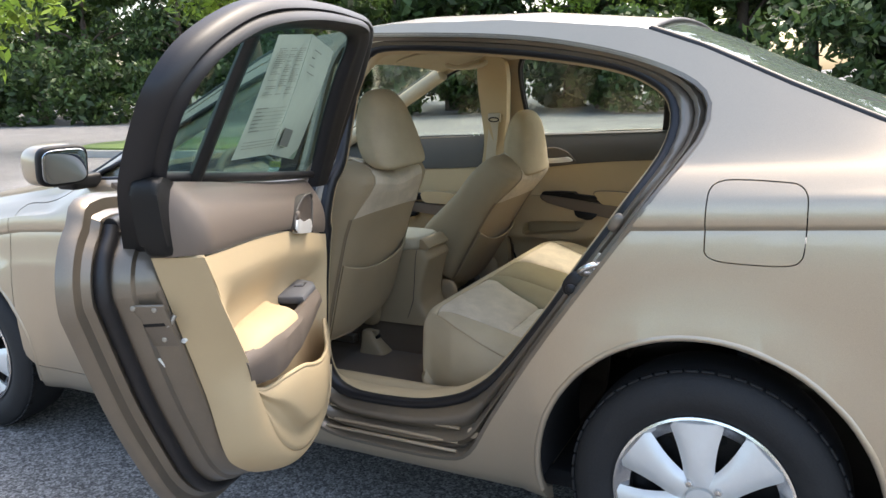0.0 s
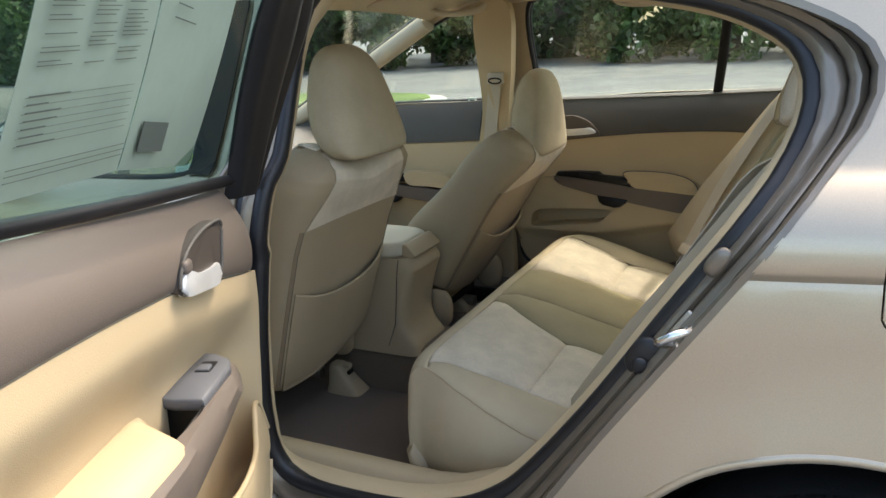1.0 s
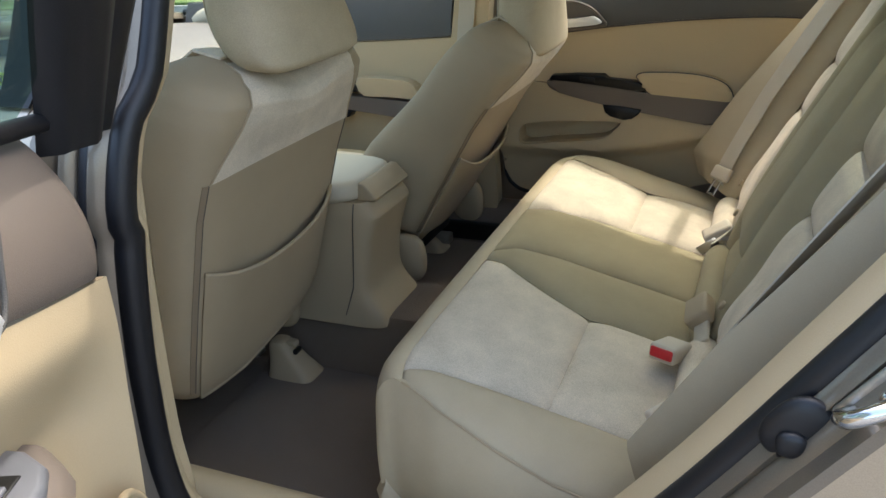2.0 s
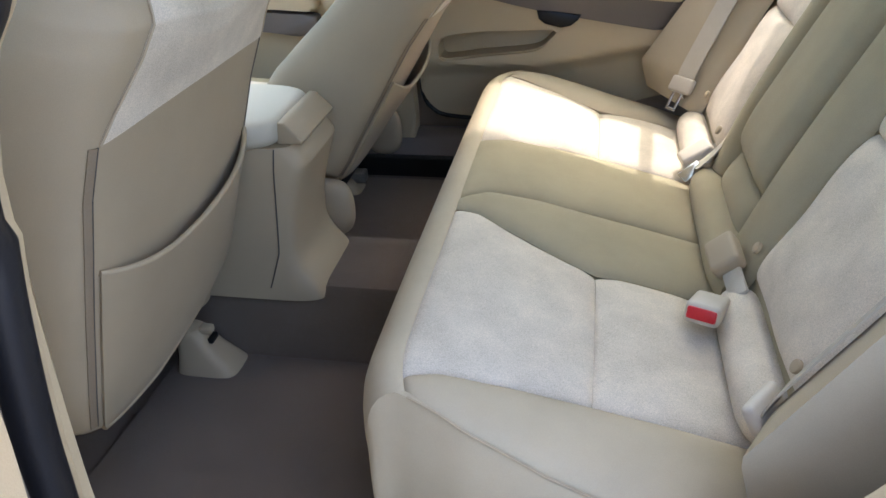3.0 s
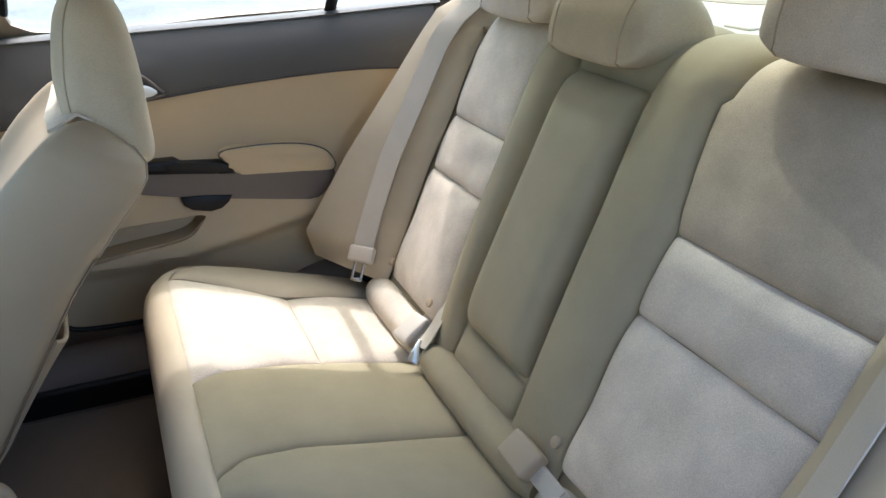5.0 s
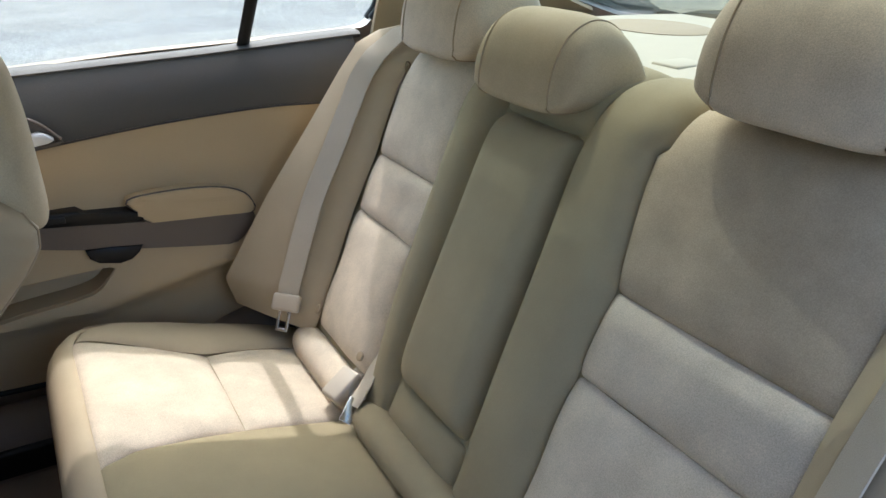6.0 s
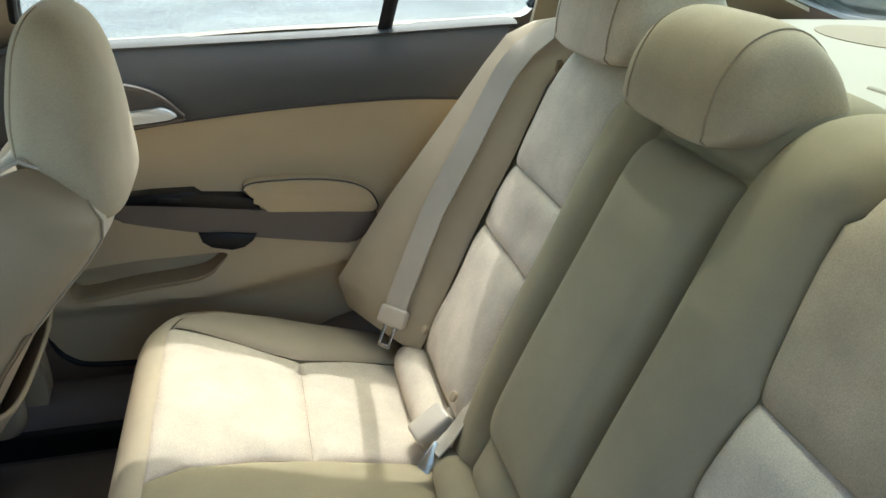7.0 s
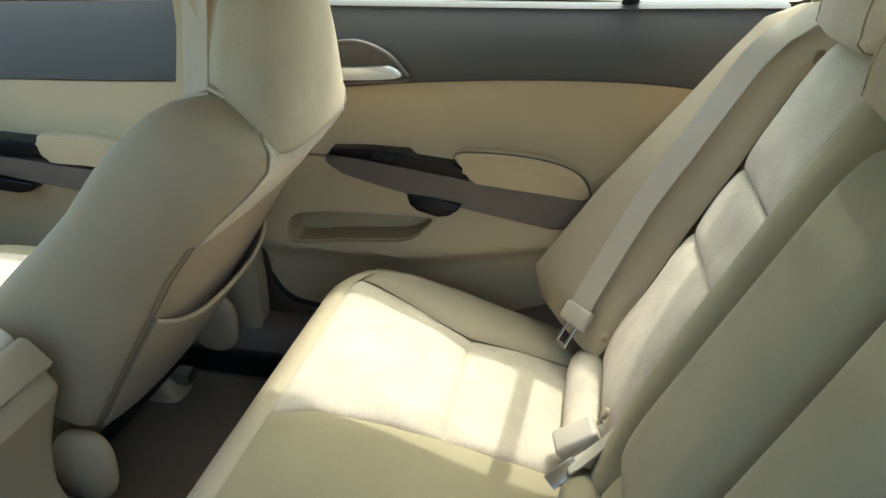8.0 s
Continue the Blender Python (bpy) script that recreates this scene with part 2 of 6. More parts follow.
def tone(nt, last, colour, fac, amount):
    """Lightens and darkens the colour by a noise."""
    mr = nt.nodes.new("ShaderNodeMapRange")
    mr.inputs["From Min"].default_value, mr.inputs["From Max"].default_value = 0.25, 0.75
    mr.inputs["To Min"].default_value, mr.inputs["To Max"].default_value = 1 - amount, 1 + amount
    nt.links.new(fac, mr.inputs["Value"])
    mx = nt.nodes.new("ShaderNodeVectorMath")
    mx.operation = "SCALE"
    if last is None:
        mx.inputs[0].default_value = colour
    else:
        nt.links.new(last, mx.inputs[0])
    nt.links.new(mr.outputs["Result"], mx.inputs["Scale"])
    return mx.outputs["Vector"]


def glass(name, tint, sheen, rough=0.0, dust=None):
    """Thin window glass: clear with a tint, and a mirror-like sheen that grows at flat angles."""
    mt = bpy.data.materials.new(name)
    mt.use_nodes = True
    nt = mt.node_tree
    nt.nodes.remove(nt.nodes["Principled BSDF"])
    out = nt.nodes["Material Output"]
    tr, gl, mx, fr, pw, ad = (nt.nodes.new(k) for k in ("ShaderNodeBsdfTransparent", "ShaderNodeBsdfGlossy", "ShaderNodeMixShader", "ShaderNodeLayerWeight", "ShaderNodeMath", "ShaderNodeMath"))
    tr.inputs["Color"].default_value = (*tint, 1)
    gl.inputs["Roughness"].default_value = rough
    fr.inputs["Blend"].default_value = 0.5
    pw.operation, ad.operation = "POWER", "MULTIPLY_ADD"
    pw.inputs[1].default_value, ad.inputs[1].default_value, ad.inputs[2].default_value = 4.5, sheen, 0.045
    nt.links.new(fr.outputs["Facing"], pw.inputs[0])
    nt.links.new(pw.outputs[0], ad.inputs[0])
    nt.links.new(ad.outputs[0], mx.inputs[0])
    nt.links.new(tr.outputs[0], mx.inputs[1])
    nt.links.new(gl.outputs[0], mx.inputs[2])
    last = mx.outputs[0]
    if dust:
        df, m2, nz = nt.nodes.new("ShaderNodeBsdfDiffuse"), nt.nodes.new("ShaderNodeMixShader"), nt.nodes.new("ShaderNodeTexNoise")
        df.inputs["Color"].default_value = (*dust[0], 1)
        nz.inputs["Scale"].default_value, nz.inputs["Detail"].default_value = 9, 6
        mr = nt.nodes.new("ShaderNodeMapRange")
        mr.inputs["To Min"].default_value, mr.inputs["To Max"].default_value = dust[1] * 0.6, dust[1] * 1.4
        nt.links.new(nz.outputs["Fac"], mr.inputs["Value"])
        nt.links.new(mr.outputs["Result"], m2.inputs[0])
        nt.links.new(last, m2.inputs[1])
        nt.links.new(df.outputs[0], m2.inputs[2])
        last = m2.outputs[0]
    nt.links.new(last, out.inputs["Surface"])
    return mt


PAINT = material("champagne_metallic_paint", (0.47, 0.388, 0.286), 0.34, 0.65, coat=0.6, grain=(900, 0.02, 0.10), stain=(2.5, 0.03))
SUEDE = material("suede_cloth", (0.585, 0.496, 0.374), 0.95, sheen=0.10, grain=(640, 0.12, 0.20), stain=(14, 0.16), spec=0.2)
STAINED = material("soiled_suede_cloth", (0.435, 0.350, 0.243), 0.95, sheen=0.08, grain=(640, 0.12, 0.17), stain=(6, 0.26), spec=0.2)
HEADCLOTH = material("brushed_headrest_cloth", (0.455, 0.372, 0.245), 0.95, sheen=0.06, grain=(640, 0.10, 0.12), stain=(9, 0.10), spec=0.2)
# smooth covering, lighter than CLOTH: daylight on the seat's outer parts is put in
DAYLIT_VINYL = material("smooth_daylit_seat_covering", (0.440, 0.358, 0.238), 0.75, grain=(1200, 0.12, 0.06), stain=(7, 0.07), spec=0.3)
CLOTH = material("woven_cloth", (0.345, 0.284, 0.172), 0.9, sheen=0.04, grain=(1300, 0.25, 0.13), stain=(9, 0.09), spec=0.2)
SEATSKIN = material("tan_seat_covering", (0.355, 0.275, 0.174), 0.78, sheen=0.04, grain=(1100, 0.15, 0.06), stain=(5, 0.07), spec=0.3)
VINYL = material("tan_vinyl", (0.370, 0.285, 0.180), 0.6, grain=(1300, 0.08, 0.03), stain=(5, 0.03), spec=0.35)
CREAM = material("cream_trim", (0.486, 0.377, 0.230), 0.6, grain=(650, 0.15, 0.03), stain=(4, 0.03), spec=0.35)
IVORY = material("ivory_trim", (0.49, 0.432, 0.325), 0.65, grain=(600, 0.12, 0.03), stain=(4, 0.03), spec=0.35)
TAUPE = material("dark_taupe_plastic", (0.096, 0.088, 0.078), 0.6, grain=(750, 0.3, 0.08), stain=(5, 0.05), spec=0.25)
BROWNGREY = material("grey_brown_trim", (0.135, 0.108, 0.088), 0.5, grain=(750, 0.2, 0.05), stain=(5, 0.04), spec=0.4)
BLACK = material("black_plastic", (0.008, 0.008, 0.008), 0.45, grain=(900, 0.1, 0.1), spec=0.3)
GLOSSBLACK = material("glossy_black_plastic", (0.006, 0.006, 0.007), 0.4, grain=(700, 0.02, 0.1), spec=0.25)
RUBBER = material("black_rubber_seal", (0.007, 0.007, 0.009), 0.46, grain=(300, 0.06, 0.1), stain=(12, 0.15))
CARPET = material("brown_carpet", (0.150, 0.110, 0.076), 1.0, sheen=0.2, grain=(900, 0.9, 0.25), stain=(8, 0.10), spec=0.1)
HEADLINER = material("headliner_felt", (0.56, 0.48, 0.35), 0.95, grain=(800, 0.3, 0.05), stain=(3, 0.02), spec=0.1)
CHROME = material("bright_metal", (0.72, 0.72, 0.72), 0.18, 1.0, grain=(200, 0.02, 0.05))
STEEL = material("zinc_steel", (0.42, 0.40, 0.36), 0.42, 1.0, grain=(300, 0.05, 0.1), stain=(40, 0.15))
SILVER = material("silver_plastic", (0.68, 0.68, 0.67), 0.35, 0.4, grain=(800, 0.02, 0.04), stain=(20, 0.05))
RED = material("red_button", (0.55, 0.012, 0.02), 0.35, grain=(300, 0.02, 0.05))
ZIPTAPE = material("zip_tape", (0.250, 0.188, 0.122), 0.8, grain=(900, 0.3, 0.1), stain=(9, 0.06), spec=0.2)
WEBBING = material("seat_belt_webbing", (0.50, 0.44, 0.34), 0.8, grain=(900, 0.4, 0.08), stain=(15, 0.04), spec=0.25)
BELTPLASTIC = material("beige_buckle_plastic", (0.50, 0.43, 0.33), 0.45, grain=(500, 0.05, 0.03), stain=(15, 0.03))
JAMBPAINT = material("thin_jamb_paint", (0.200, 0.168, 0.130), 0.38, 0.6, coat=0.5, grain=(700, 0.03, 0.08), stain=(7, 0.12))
TYRE = material("tyre_rubber", (0.011, 0.011, 0.012), 0.7, grain=(220, 0.25, 0.25), stain=(14, 0.2))
DARK = material("dark_cavity", (0.005, 0.005, 0.006), 0.9, grain=(60, 0.2, 0.3))
PAPER = material("printed_paper", (0.72, 0.73, 0.70), 0.8, grain=(60, 0.05, 0.02), stain=(6, 0.03))
INK = material("grey_print", (0.075, 0.095, 0.083), 0.8, grain=(900, 0.0, 0.2))
YELLOW = material("yellow_sticker", (0.70, 0.62, 0.02), 0.5, grain=(200, 0.02, 0.04))
GLASS = glass("window_glass", (0.86, 0.92, 0.885), 0.42)
REARGLASS = glass("rear_window_glass", (0.70, 0.755, 0.715), 0.95, dust=((0.30, 0.36, 0.31), 0.16))
DOORGLASS = glass("tinted_door_glass", (0.66, 0.76, 0.70), 0.42)
RECESS = material("handle_recess_plastic", (0.062, 0.050, 0.042), 0.5, grain=(700, 0.1, 0.06), stain=(20, 0.1))
MIRROR = material("mirror_glass", (0.42, 0.46, 0.50), 0.02, 1.0, grain=(3, 0.0, 0.02))
GREYPLASTIC = material("grey_plastic", (0.120, 0.122, 0.132), 0.45, grain=(900, 0.1, 0.05), stain=(8, 0.05))
# white sheets on the door glass: green light coming through is put into the colour
BACKLITPAPER = material("backlit_print_paper", (0.250, 0.325, 0.268), 0.8, grain=(60, 0.05, 0.02), stain=(5, 0.10))
# ---- ground ----
ASPHALT = material("worn_asphalt", (0.165, 0.161, 0.154), 0.9, grain=(120, 1.0, 0.95), stain=(0.8, 0.22), spec=0.3)
ant = ASPHALT.node_tree
chips = ant.nodes.new("ShaderNodeTexVoronoi")
chips.inputs["Scale"].default_value = 85
ant.links.new(ant.nodes.new("ShaderNodeTexCoord").outputs["Object"], chips.inputs["Vector"])
chip_tone = ant.nodes.new("ShaderNodeSeparateColor")
ant.links.new(chips.outputs["Color"], chip_tone.inputs[0])
ab = ant.nodes["Principled BSDF"]
ant.links.new(tone(ant, ab.inputs["Base Color"].links[0].from_socket, (0.165, 0.161, 0.154), chip_tone.outputs[0], 0.38), ab.inputs["Base Color"])
KERB = material("kerb_concrete", (0.42, 0.40, 0.36), 0.9, grain=(120, 0.4, 0.12), stain=(3, 0.12))
GRASS = material("lawn", (0.10, 0.15, 0.035), 1.0, grain=(40, 1.0, 0.45), stain=(0.7, 0.25))
BARK = material("bark", (0.10, 0.075, 0.055), 0.95, grain=(25, 1.0, 0.35), stain=(3, 0.2))


def leaf_material(name, colour):
    """Foliage that lets some light through, each leaf with a tone of its own."""
    mt = material(name, colour, 0.55, grain=(6, 0.0, 0.25))
    nt = mt.node_tree
    b = nt.nodes["Principled BSDF"]
    geo = nt.nodes.new("ShaderNodeNewGeometry")
    src = b.inputs["Base Color"].links[0].from_socket
    col = tone(nt, src, colour, geo.outputs["Random Per Island"], 0.45)
    nt.links.new(col, b.inputs["Base Color"])
    tr = nt.nodes.new("ShaderNodeBsdfTranslucent")
    nt.links.new(col, tr.inputs["Color"])
    mx = nt.nodes.new("ShaderNodeMixShader")
    mx.inputs[0].default_value = 0.35
    nt.links.new(b.outputs[0], mx.inputs[1])
    nt.links.new(tr.outputs[0], mx.inputs[2])
    nt.links.new(mx.outputs[0], nt.nodes["Material Output"].inputs["Surface"])
    return mt


LEAF_DARK = leaf_material("dark_foliage", (0.056, 0.096, 0.028))
LEAF_MID = leaf_material("green_foliage", (0.10, 0.165, 0.036))
LEAF_BRIGHT = leaf_material("fresh_foliage", (0.21, 0.31, 0.04))

gx = np.r_[-1500, -300, -80, -40, np.arange(-24, 25, 4.0), 40, 80, 300, 1500]
gv = [(x, y, -0.02 * (1 - math.exp(-((x / 12) ** 2 + (y / 12) ** 2)))) for x in gx for y in gx]
k = len(gx)
gf = [(i * k + j, (i + 1) * k + j, (i + 1) * k + j + 1, i * k + j + 1) for i in range(k - 1) for j in range(k - 1)]
tagged(obj("ground", gv, gf, ASPHALT), "worn grey asphalt of a wide parking lot", "ground", kind="structure")


def leaves(centres, radii, count, size, seed):
    """Corners of many small folded leaves scattered through round clumps."""
    rng = np.random.RandomState(seed)
    which = rng.randint(0, len(centres), count)
    d = rng.normal(size=(count, 3))
    d /= np.linalg.norm(d, axis=1, keepdims=True)
    p = np.array(centres)[which] + d * (np.array(radii)[which] * rng.uniform(0.35, 1.05, count)[:, None] ** 0.6)
    a = rng.normal(size=(count, 3))
    a /= np.linalg.norm(a, axis=1, keepdims=True)
    b = np.cross(a, rng.normal(size=(count, 3)))
    b /= np.linalg.norm(b, axis=1, keepdims=True)
    s = size * rng.uniform(0.5, 1.3, count)[:, None]
    v = np.stack([p - a * s, p + b * s * 0.45, p + a * s, p - b * s * 0.45], 1).reshape(-1, 3)
    f = np.arange(count * 4).reshape(-1, 4)
    return v, f


def tree(name, at, high, spread, leaf, seed, count, bare=0.25, label=""):
    rng = np.random.RandomState(seed)
    root = thing(name, at, label, "tree")
    base = np.array(at, float)
    lean = rng.uniform(-0.06, 0.06, 2)
    trunk = [base + np.array((lean[0] * h * high, lean[1] * h * high, h * high * 0.75 - 0.05)) + np.r_[rng.uniform(-0.05, 0.05, 2), 0] for h in np.linspace(0, 1, 6)]
    tube(spline(trunk, 14), high * 0.020 + 0.05, BARK, "trunk", root, sides=9, taper=np.linspace(1.25, 0.3, 14))
    cs, rs = [], []
    for i in range(9):
        h = rng.uniform(bare, 0.72)
        a = rng.uniform(0, 6.28)
        r = spread * rng.uniform(0.45, 1.0) * (1.15 - h)
        s = base + np.array((lean[0] * h * high, lean[1] * h * high, h * high))
        e = s + np.array((math.cos(a) * r, math.sin(a) * r, high * rng.uniform(0.05, 0.2)))
        mid = (s + e) / 2 + np.array((0, 0, high * 0.03))
        tube(spline([s, mid, e], 7), high * 0.008 + 0.02, BARK, "limb", root, sides=6, taper=np.linspace(1, 0.3, 7))
        for q in range(3):
            cs.append(e + rng.normal(size=3) * spread * 0.22)
            rs.append(np.array((1, 1, 0.75)) * spread * rng.uniform(0.22, 0.42))
    for i in range(8):
        cs.append(base + np.array((rng.normal() * spread * 0.35, rng.normal() * spread * 0.35, high * rng.uniform(0.6, 0.98))))
        rs.append(np.array((1, 1, 0.8)) * spread * rng.uniform(0.25, 0.45))
    v, f = leaves(cs, rs, count, 0.16, seed + 1)
    obj("crown", v, f, leaf, root, sharp=180)
    return root


def thicket(name, x0, x1, y0, y1, high, leaf, seed, count, label, size=0.2):
    rng = np.random.RandomState(seed)
    n = int(max(abs(x1 - x0), abs(y1 - y0)) * 2.2)
    t = rng.uniform(0, 1, n)
    cs = np.stack([x0 + (x1 - x0) * t + rng.normal(size=n) * 0.5, y0 + (y1 - y0) * t + rng.normal(size=n) * 0.9, rng.uniform(0.1, 0.9, n) * high], 1)
    rs = rng.uniform(0.5, 1.25, n)[:, None] * np.array((1.1, 1.1, 0.85))[None]
    v, f = leaves(cs, rs, count, size, seed + 3)
    v[:, 2] = np.maximum(v[:, 2], 0.0)
    return tagged(obj(name, v, f, leaf, sharp=180), label, "bushes", kind="stuff")


# woods along the far edges of the lot
thicket("far_bushes", -46, -8, 15, 27, 3.2, LEAF_DARK, 11, 26000, "dense dark green bushes along the edge of the lot")
thicket("far_bushes", -8, 46, 27, 24, 3.4, LEAF_DARK, 12, 26000, "dense dark green bushes along the edge of the lot")
thicket("far_bushes", -50, -10, 19, 32, 7.0, LEAF_DARK, 13, 26000, "tall shaded undergrowth behind the lot", 0.36)
thicket("far_bushes", -10, 48, 32, 28, 8.0, LEAF_DARK, 14, 28000, "tall shaded undergrowth behind the lot", 0.36)
thicket("far_bushes", -56, -14, 23, 36, 11.0, LEAF_MID, 16, 42000, "leafy wall of the woods", 0.6)
thicket("far_bushes", -14, 52, 36, 32, 12.0, LEAF_MID, 17, 46000, "leafy wall of the woods", 0.6)
thicket("far_bushes", -60, -44, -6, 16, 4.0, LEAF_MID, 15, 6000, "green bushes at the end of the lot", 0.3)
thicket("far_bushes", -75, 70, 44, 46, 17.0, LEAF_DARK, 18, 60000, "high dark woods far behind the lot", 0.9)
# out of view: woods added to darken what the car's left side reflects
thicket("far_bushes", -70, 70, -62, -66, 8.0, LEAF_MID, 19, 30000, "unseen woods added across the lot to darken reflections", 0.5)
rg = np.random.RandomState(5)
for i in range(30):
    x = -52 + i * 3.4 + rg.uniform(-1, 1)
    y = lerp(x, [-52, -8, 50], [17.5, 31, 27]) + rg.uniform(-1.0, 3.5)
    lf = (LEAF_MID, LEAF_DARK, LEAF_DARK, LEAF_BRIGHT, LEAF_MID)[i % 5]
    tagged(tree("tree", (x, y, 0), rg.uniform(8, 12), rg.uniform(2.6, 3.8), lf, 40 + i, 3200 if lf is not LEAF_BRIGHT else 4200,
                label="tall leafy tree at the edge of the woods" if lf is not LEAF_BRIGHT else "tree with fresh light green leaves in the sun"), group="trees behind the lot")
tagged(tree("tree", (-17.5, 8.5, 0), 7.5, 3.6, LEAF_BRIGHT, 77, 7000, bare=0.38, label="tree with fresh yellow-green leaves at the lot edge"), group="trees behind the lot")
tagged(tree("tree", (-14.0, 14.5, 0), 7.5, 2.6, LEAF_BRIGHT, 78, 5000, bare=0.42, label="tree with fresh yellow-green leaves at the lot edge"), group="trees behind the lot")
# four more trees added out of view on that same side
for i, (x, y, hgt) in enumerate(((-30, -58, 11), (-9, -60, 12), (12, -57, 11), (33, -59, 12))):
    tagged(tree("tree", (x, y, 0), hgt, 4.2, LEAF_MID, 90 + i, 3000, label="unseen leafy tree added across the lot"), group="trees across the lot")
# planted island with a kerb, seen through the car's windows
isl = spline([(-14.5, 8.6), (-9.5, 9.1), (-7.1, 9.8), (-6.4, 10.8), (-7.0, 11.9), (-10.0, 12.2), (-15.0, 11.0)], 40, True)
plate("kerb", isl, -0.05, 0.13, KERB, None, bevel=0.03, plane="xy")
tagged(bpy.data.objects["kerb"], "pale concrete kerb round a planted island", "kerb", kind="structure")
cen = isl.mean(0)
plate("lawn", cen + (isl - cen) * 0.93, 0.0, 0.17, GRASS, None, bevel=0.03, plane="xy")
tagged(bpy.data.objects["lawn"], "short sunlit grass on the kerbed island", "lawn", kind="structure")
# ---- the car's body ----
YC = 0.03
car = thing("car", (-1.35, YC, 0), "champagne beige four-door sedan with one rear door open", "car")


def rail(x):
    return lerp(x, [-3.75, -3.55, -3.2, -2.25, -2.1, -1.38, -1.2, -0.93, -0.58, -0.217, -0.064, 0.13, 0.32, 0.6, 0.8, 1.0, 1.16],
                [0.66, 0.76, 0.86, 1.0, 1.05, 1.43, 1.475, 1.495, 1.485, 1.445, 1.388, 1.297, 1.215, 1.115, 1.085, 1.07, 1.0])


def rail_half(x):
    return lerp(x, [-3.75, -3.2, -2.25, -1.38, -0.93, -0.58, -0.2, 0.0, 0.13, 0.32, 0.6, 0.9, 1.16],
                [0.50, 0.70, 0.80, 0.655, 0.64, 0.64, 0.645, 0.675, 0.70, 0.745, 0.78, 0.77, 0.66])


def crease(x):
    return 0.998 + 0.0622 * x


def taper(x):
    return 0.17 * np.maximum(0, (x - 0.35) / 0.83) ** 2.2 + 0.30 * np.maximum(0, (-2.9 - x) / 0.85) ** 2


def flare(x, z):
    f = 0
    for cx in (-0.01, -2.8):
        r = np.hypot(x - cx, z - 0.345)
        f = f + 0.020 * np.clip(1 - (r - 0.40) / 0.075, 0, 1) ** 0.8 * (r < 0.476)
    return f


def section(x, n=46):
    """Half-widths of the body side from sill to roof rail at x: rows of (z, half)."""
    c, top = float(crease(x)), float(rail(x))
    s = min(1.112 + 0.035 * x, top - 0.05)
    c = min(c, s - 0.08)
    k = min(1.0, (c - 0.14 - 0.215) / (0.72 - 0.215))
    p = [(0.215 + (z - 0.215) * k, h) for z, h in ((0.215, 0.80), (0.235, 0.842), (0.30, 0.868), (0.42, 0.884), (0.56, 0.896), (0.72, 0.899))] + [(c - 0.10, 0.893), (c - 0.022, 0.884), (c - 0.010, 0.880), (c + 0.006, 0.889),
         (c + 0.05, 0.882), (s - 0.03, 0.860), (s, 0.832), (s + 0.022, 0.808)]
    rh = float(rail_half(x))
    p += [(s + 0.022 + (top - s - 0.022) * q, 0.808 + (rh - 0.808) * (q ** 0.92)) for q in (0.25, 0.5, 0.75)] + [(top, rh)]
    pts = np.array(p)
    key = np.r_[0, np.cumsum(np.linalg.norm(np.diff(pts, axis=0), axis=1))]
    dense = spline(np.c_[pts, np.zeros(len(pts))], 160)[:, :2]
    acc = np.r_[0, np.cumsum(np.linalg.norm(np.diff(dense, axis=0), axis=1))]
    cut = []
    share = [2, 2, 2, 2, 2, 3, 3, 2, 3, 3, 4, 3, 3, 2, 2, 2, 2]
    for i, q in enumerate(share):
        cut += list(np.linspace(key[i], key[i + 1], q, endpoint=False))
    cut = np.array(cut + [key[-1]]) * acc[-1] / key[-1]
    out = np.stack([np.interp(cut, acc, dense[:, 0]), np.interp(cut, acc, dense[:, 1])], 1)
    out[:, 1] = out[:, 1] - taper(x) + flare(x, out[:, 0])
    return out


def half(x, z):
    s = section(x)
    return float(np.interp(z, s[:, 0], s[:, 1]))


XS = np.r_[np.linspace(-3.74, -2.4, 40), np.linspace(-2.36, -0.5, 48), np.linspace(-0.47, 0.75, 56), np.linspace(0.78, 1.15, 16)]
SIDE = np.array([[(x, h, z) for z, h in section(x)] for x in XS])


def side_sheet(name, sgn, parent, label="", thick=0.03, inset=0.0):
    P = SIDE.copy()
    P[..., 1] = YC + sgn * (P[..., 1] - inset)
    if sgn > 0:
        P = P[::-1]
    return sheet(name, P, thick, PAINT, parent, label)


def arch(cx, r=0.40):
    a = np.linspace(0, 2 * math.pi, 60, endpoint=False)
    return np.stack([cx + r * np.cos(a), 0.345 + r * np.sin(a)], 1)


# outer lip of the rear door opening, and the line of its rubber seal
LIP = spline([(-1.08, 0.292), (-0.88, 0.280), (-0.70, 0.285), (-0.615, 0.32), (-0.535, 0.455), (-0.388, 0.690), (-0.202, 0.955), (-0.094, 1.113), (-0.038, 1.205), (-0.048, 1.285), (-0.151, 1.347),
              (-0.343, 1.404), (-0.58, 1.442), (-0.93, 1.465), (-1.06, 1.462), (-1.125, 1.40), (-1.15, 1.2), (-1.16, 0.9), (-1.16, 0.5), (-1.145, 0.34)], 160, True)
SEAL = spline([(-1.106, 0.470), (-1.040, 0.413), (-0.829, 0.413), (-0.68, 0.45), (-0.589, 0.504), (-0.521, 0.572), (-0.409, 0.72), (-0.297, 0.888), (-0.21, 1.014), (-0.145, 1.118), (-0.12, 1.205), (-0.139, 1.276),
               (-0.202, 1.325), (-0.309, 1.364), (-0.518, 1.40), (-0.78, 1.427), (-0.968, 1.436), (-1.035, 1.425), (-1.072, 1.377), (-1.083, 1.245), (-1.080, 1.085), (-1.094, 0.900), (-1.111, 0.690), (-1.118, 0.57)], 160, True)
DOOR_MID = np.array((-0.66, 0.86))


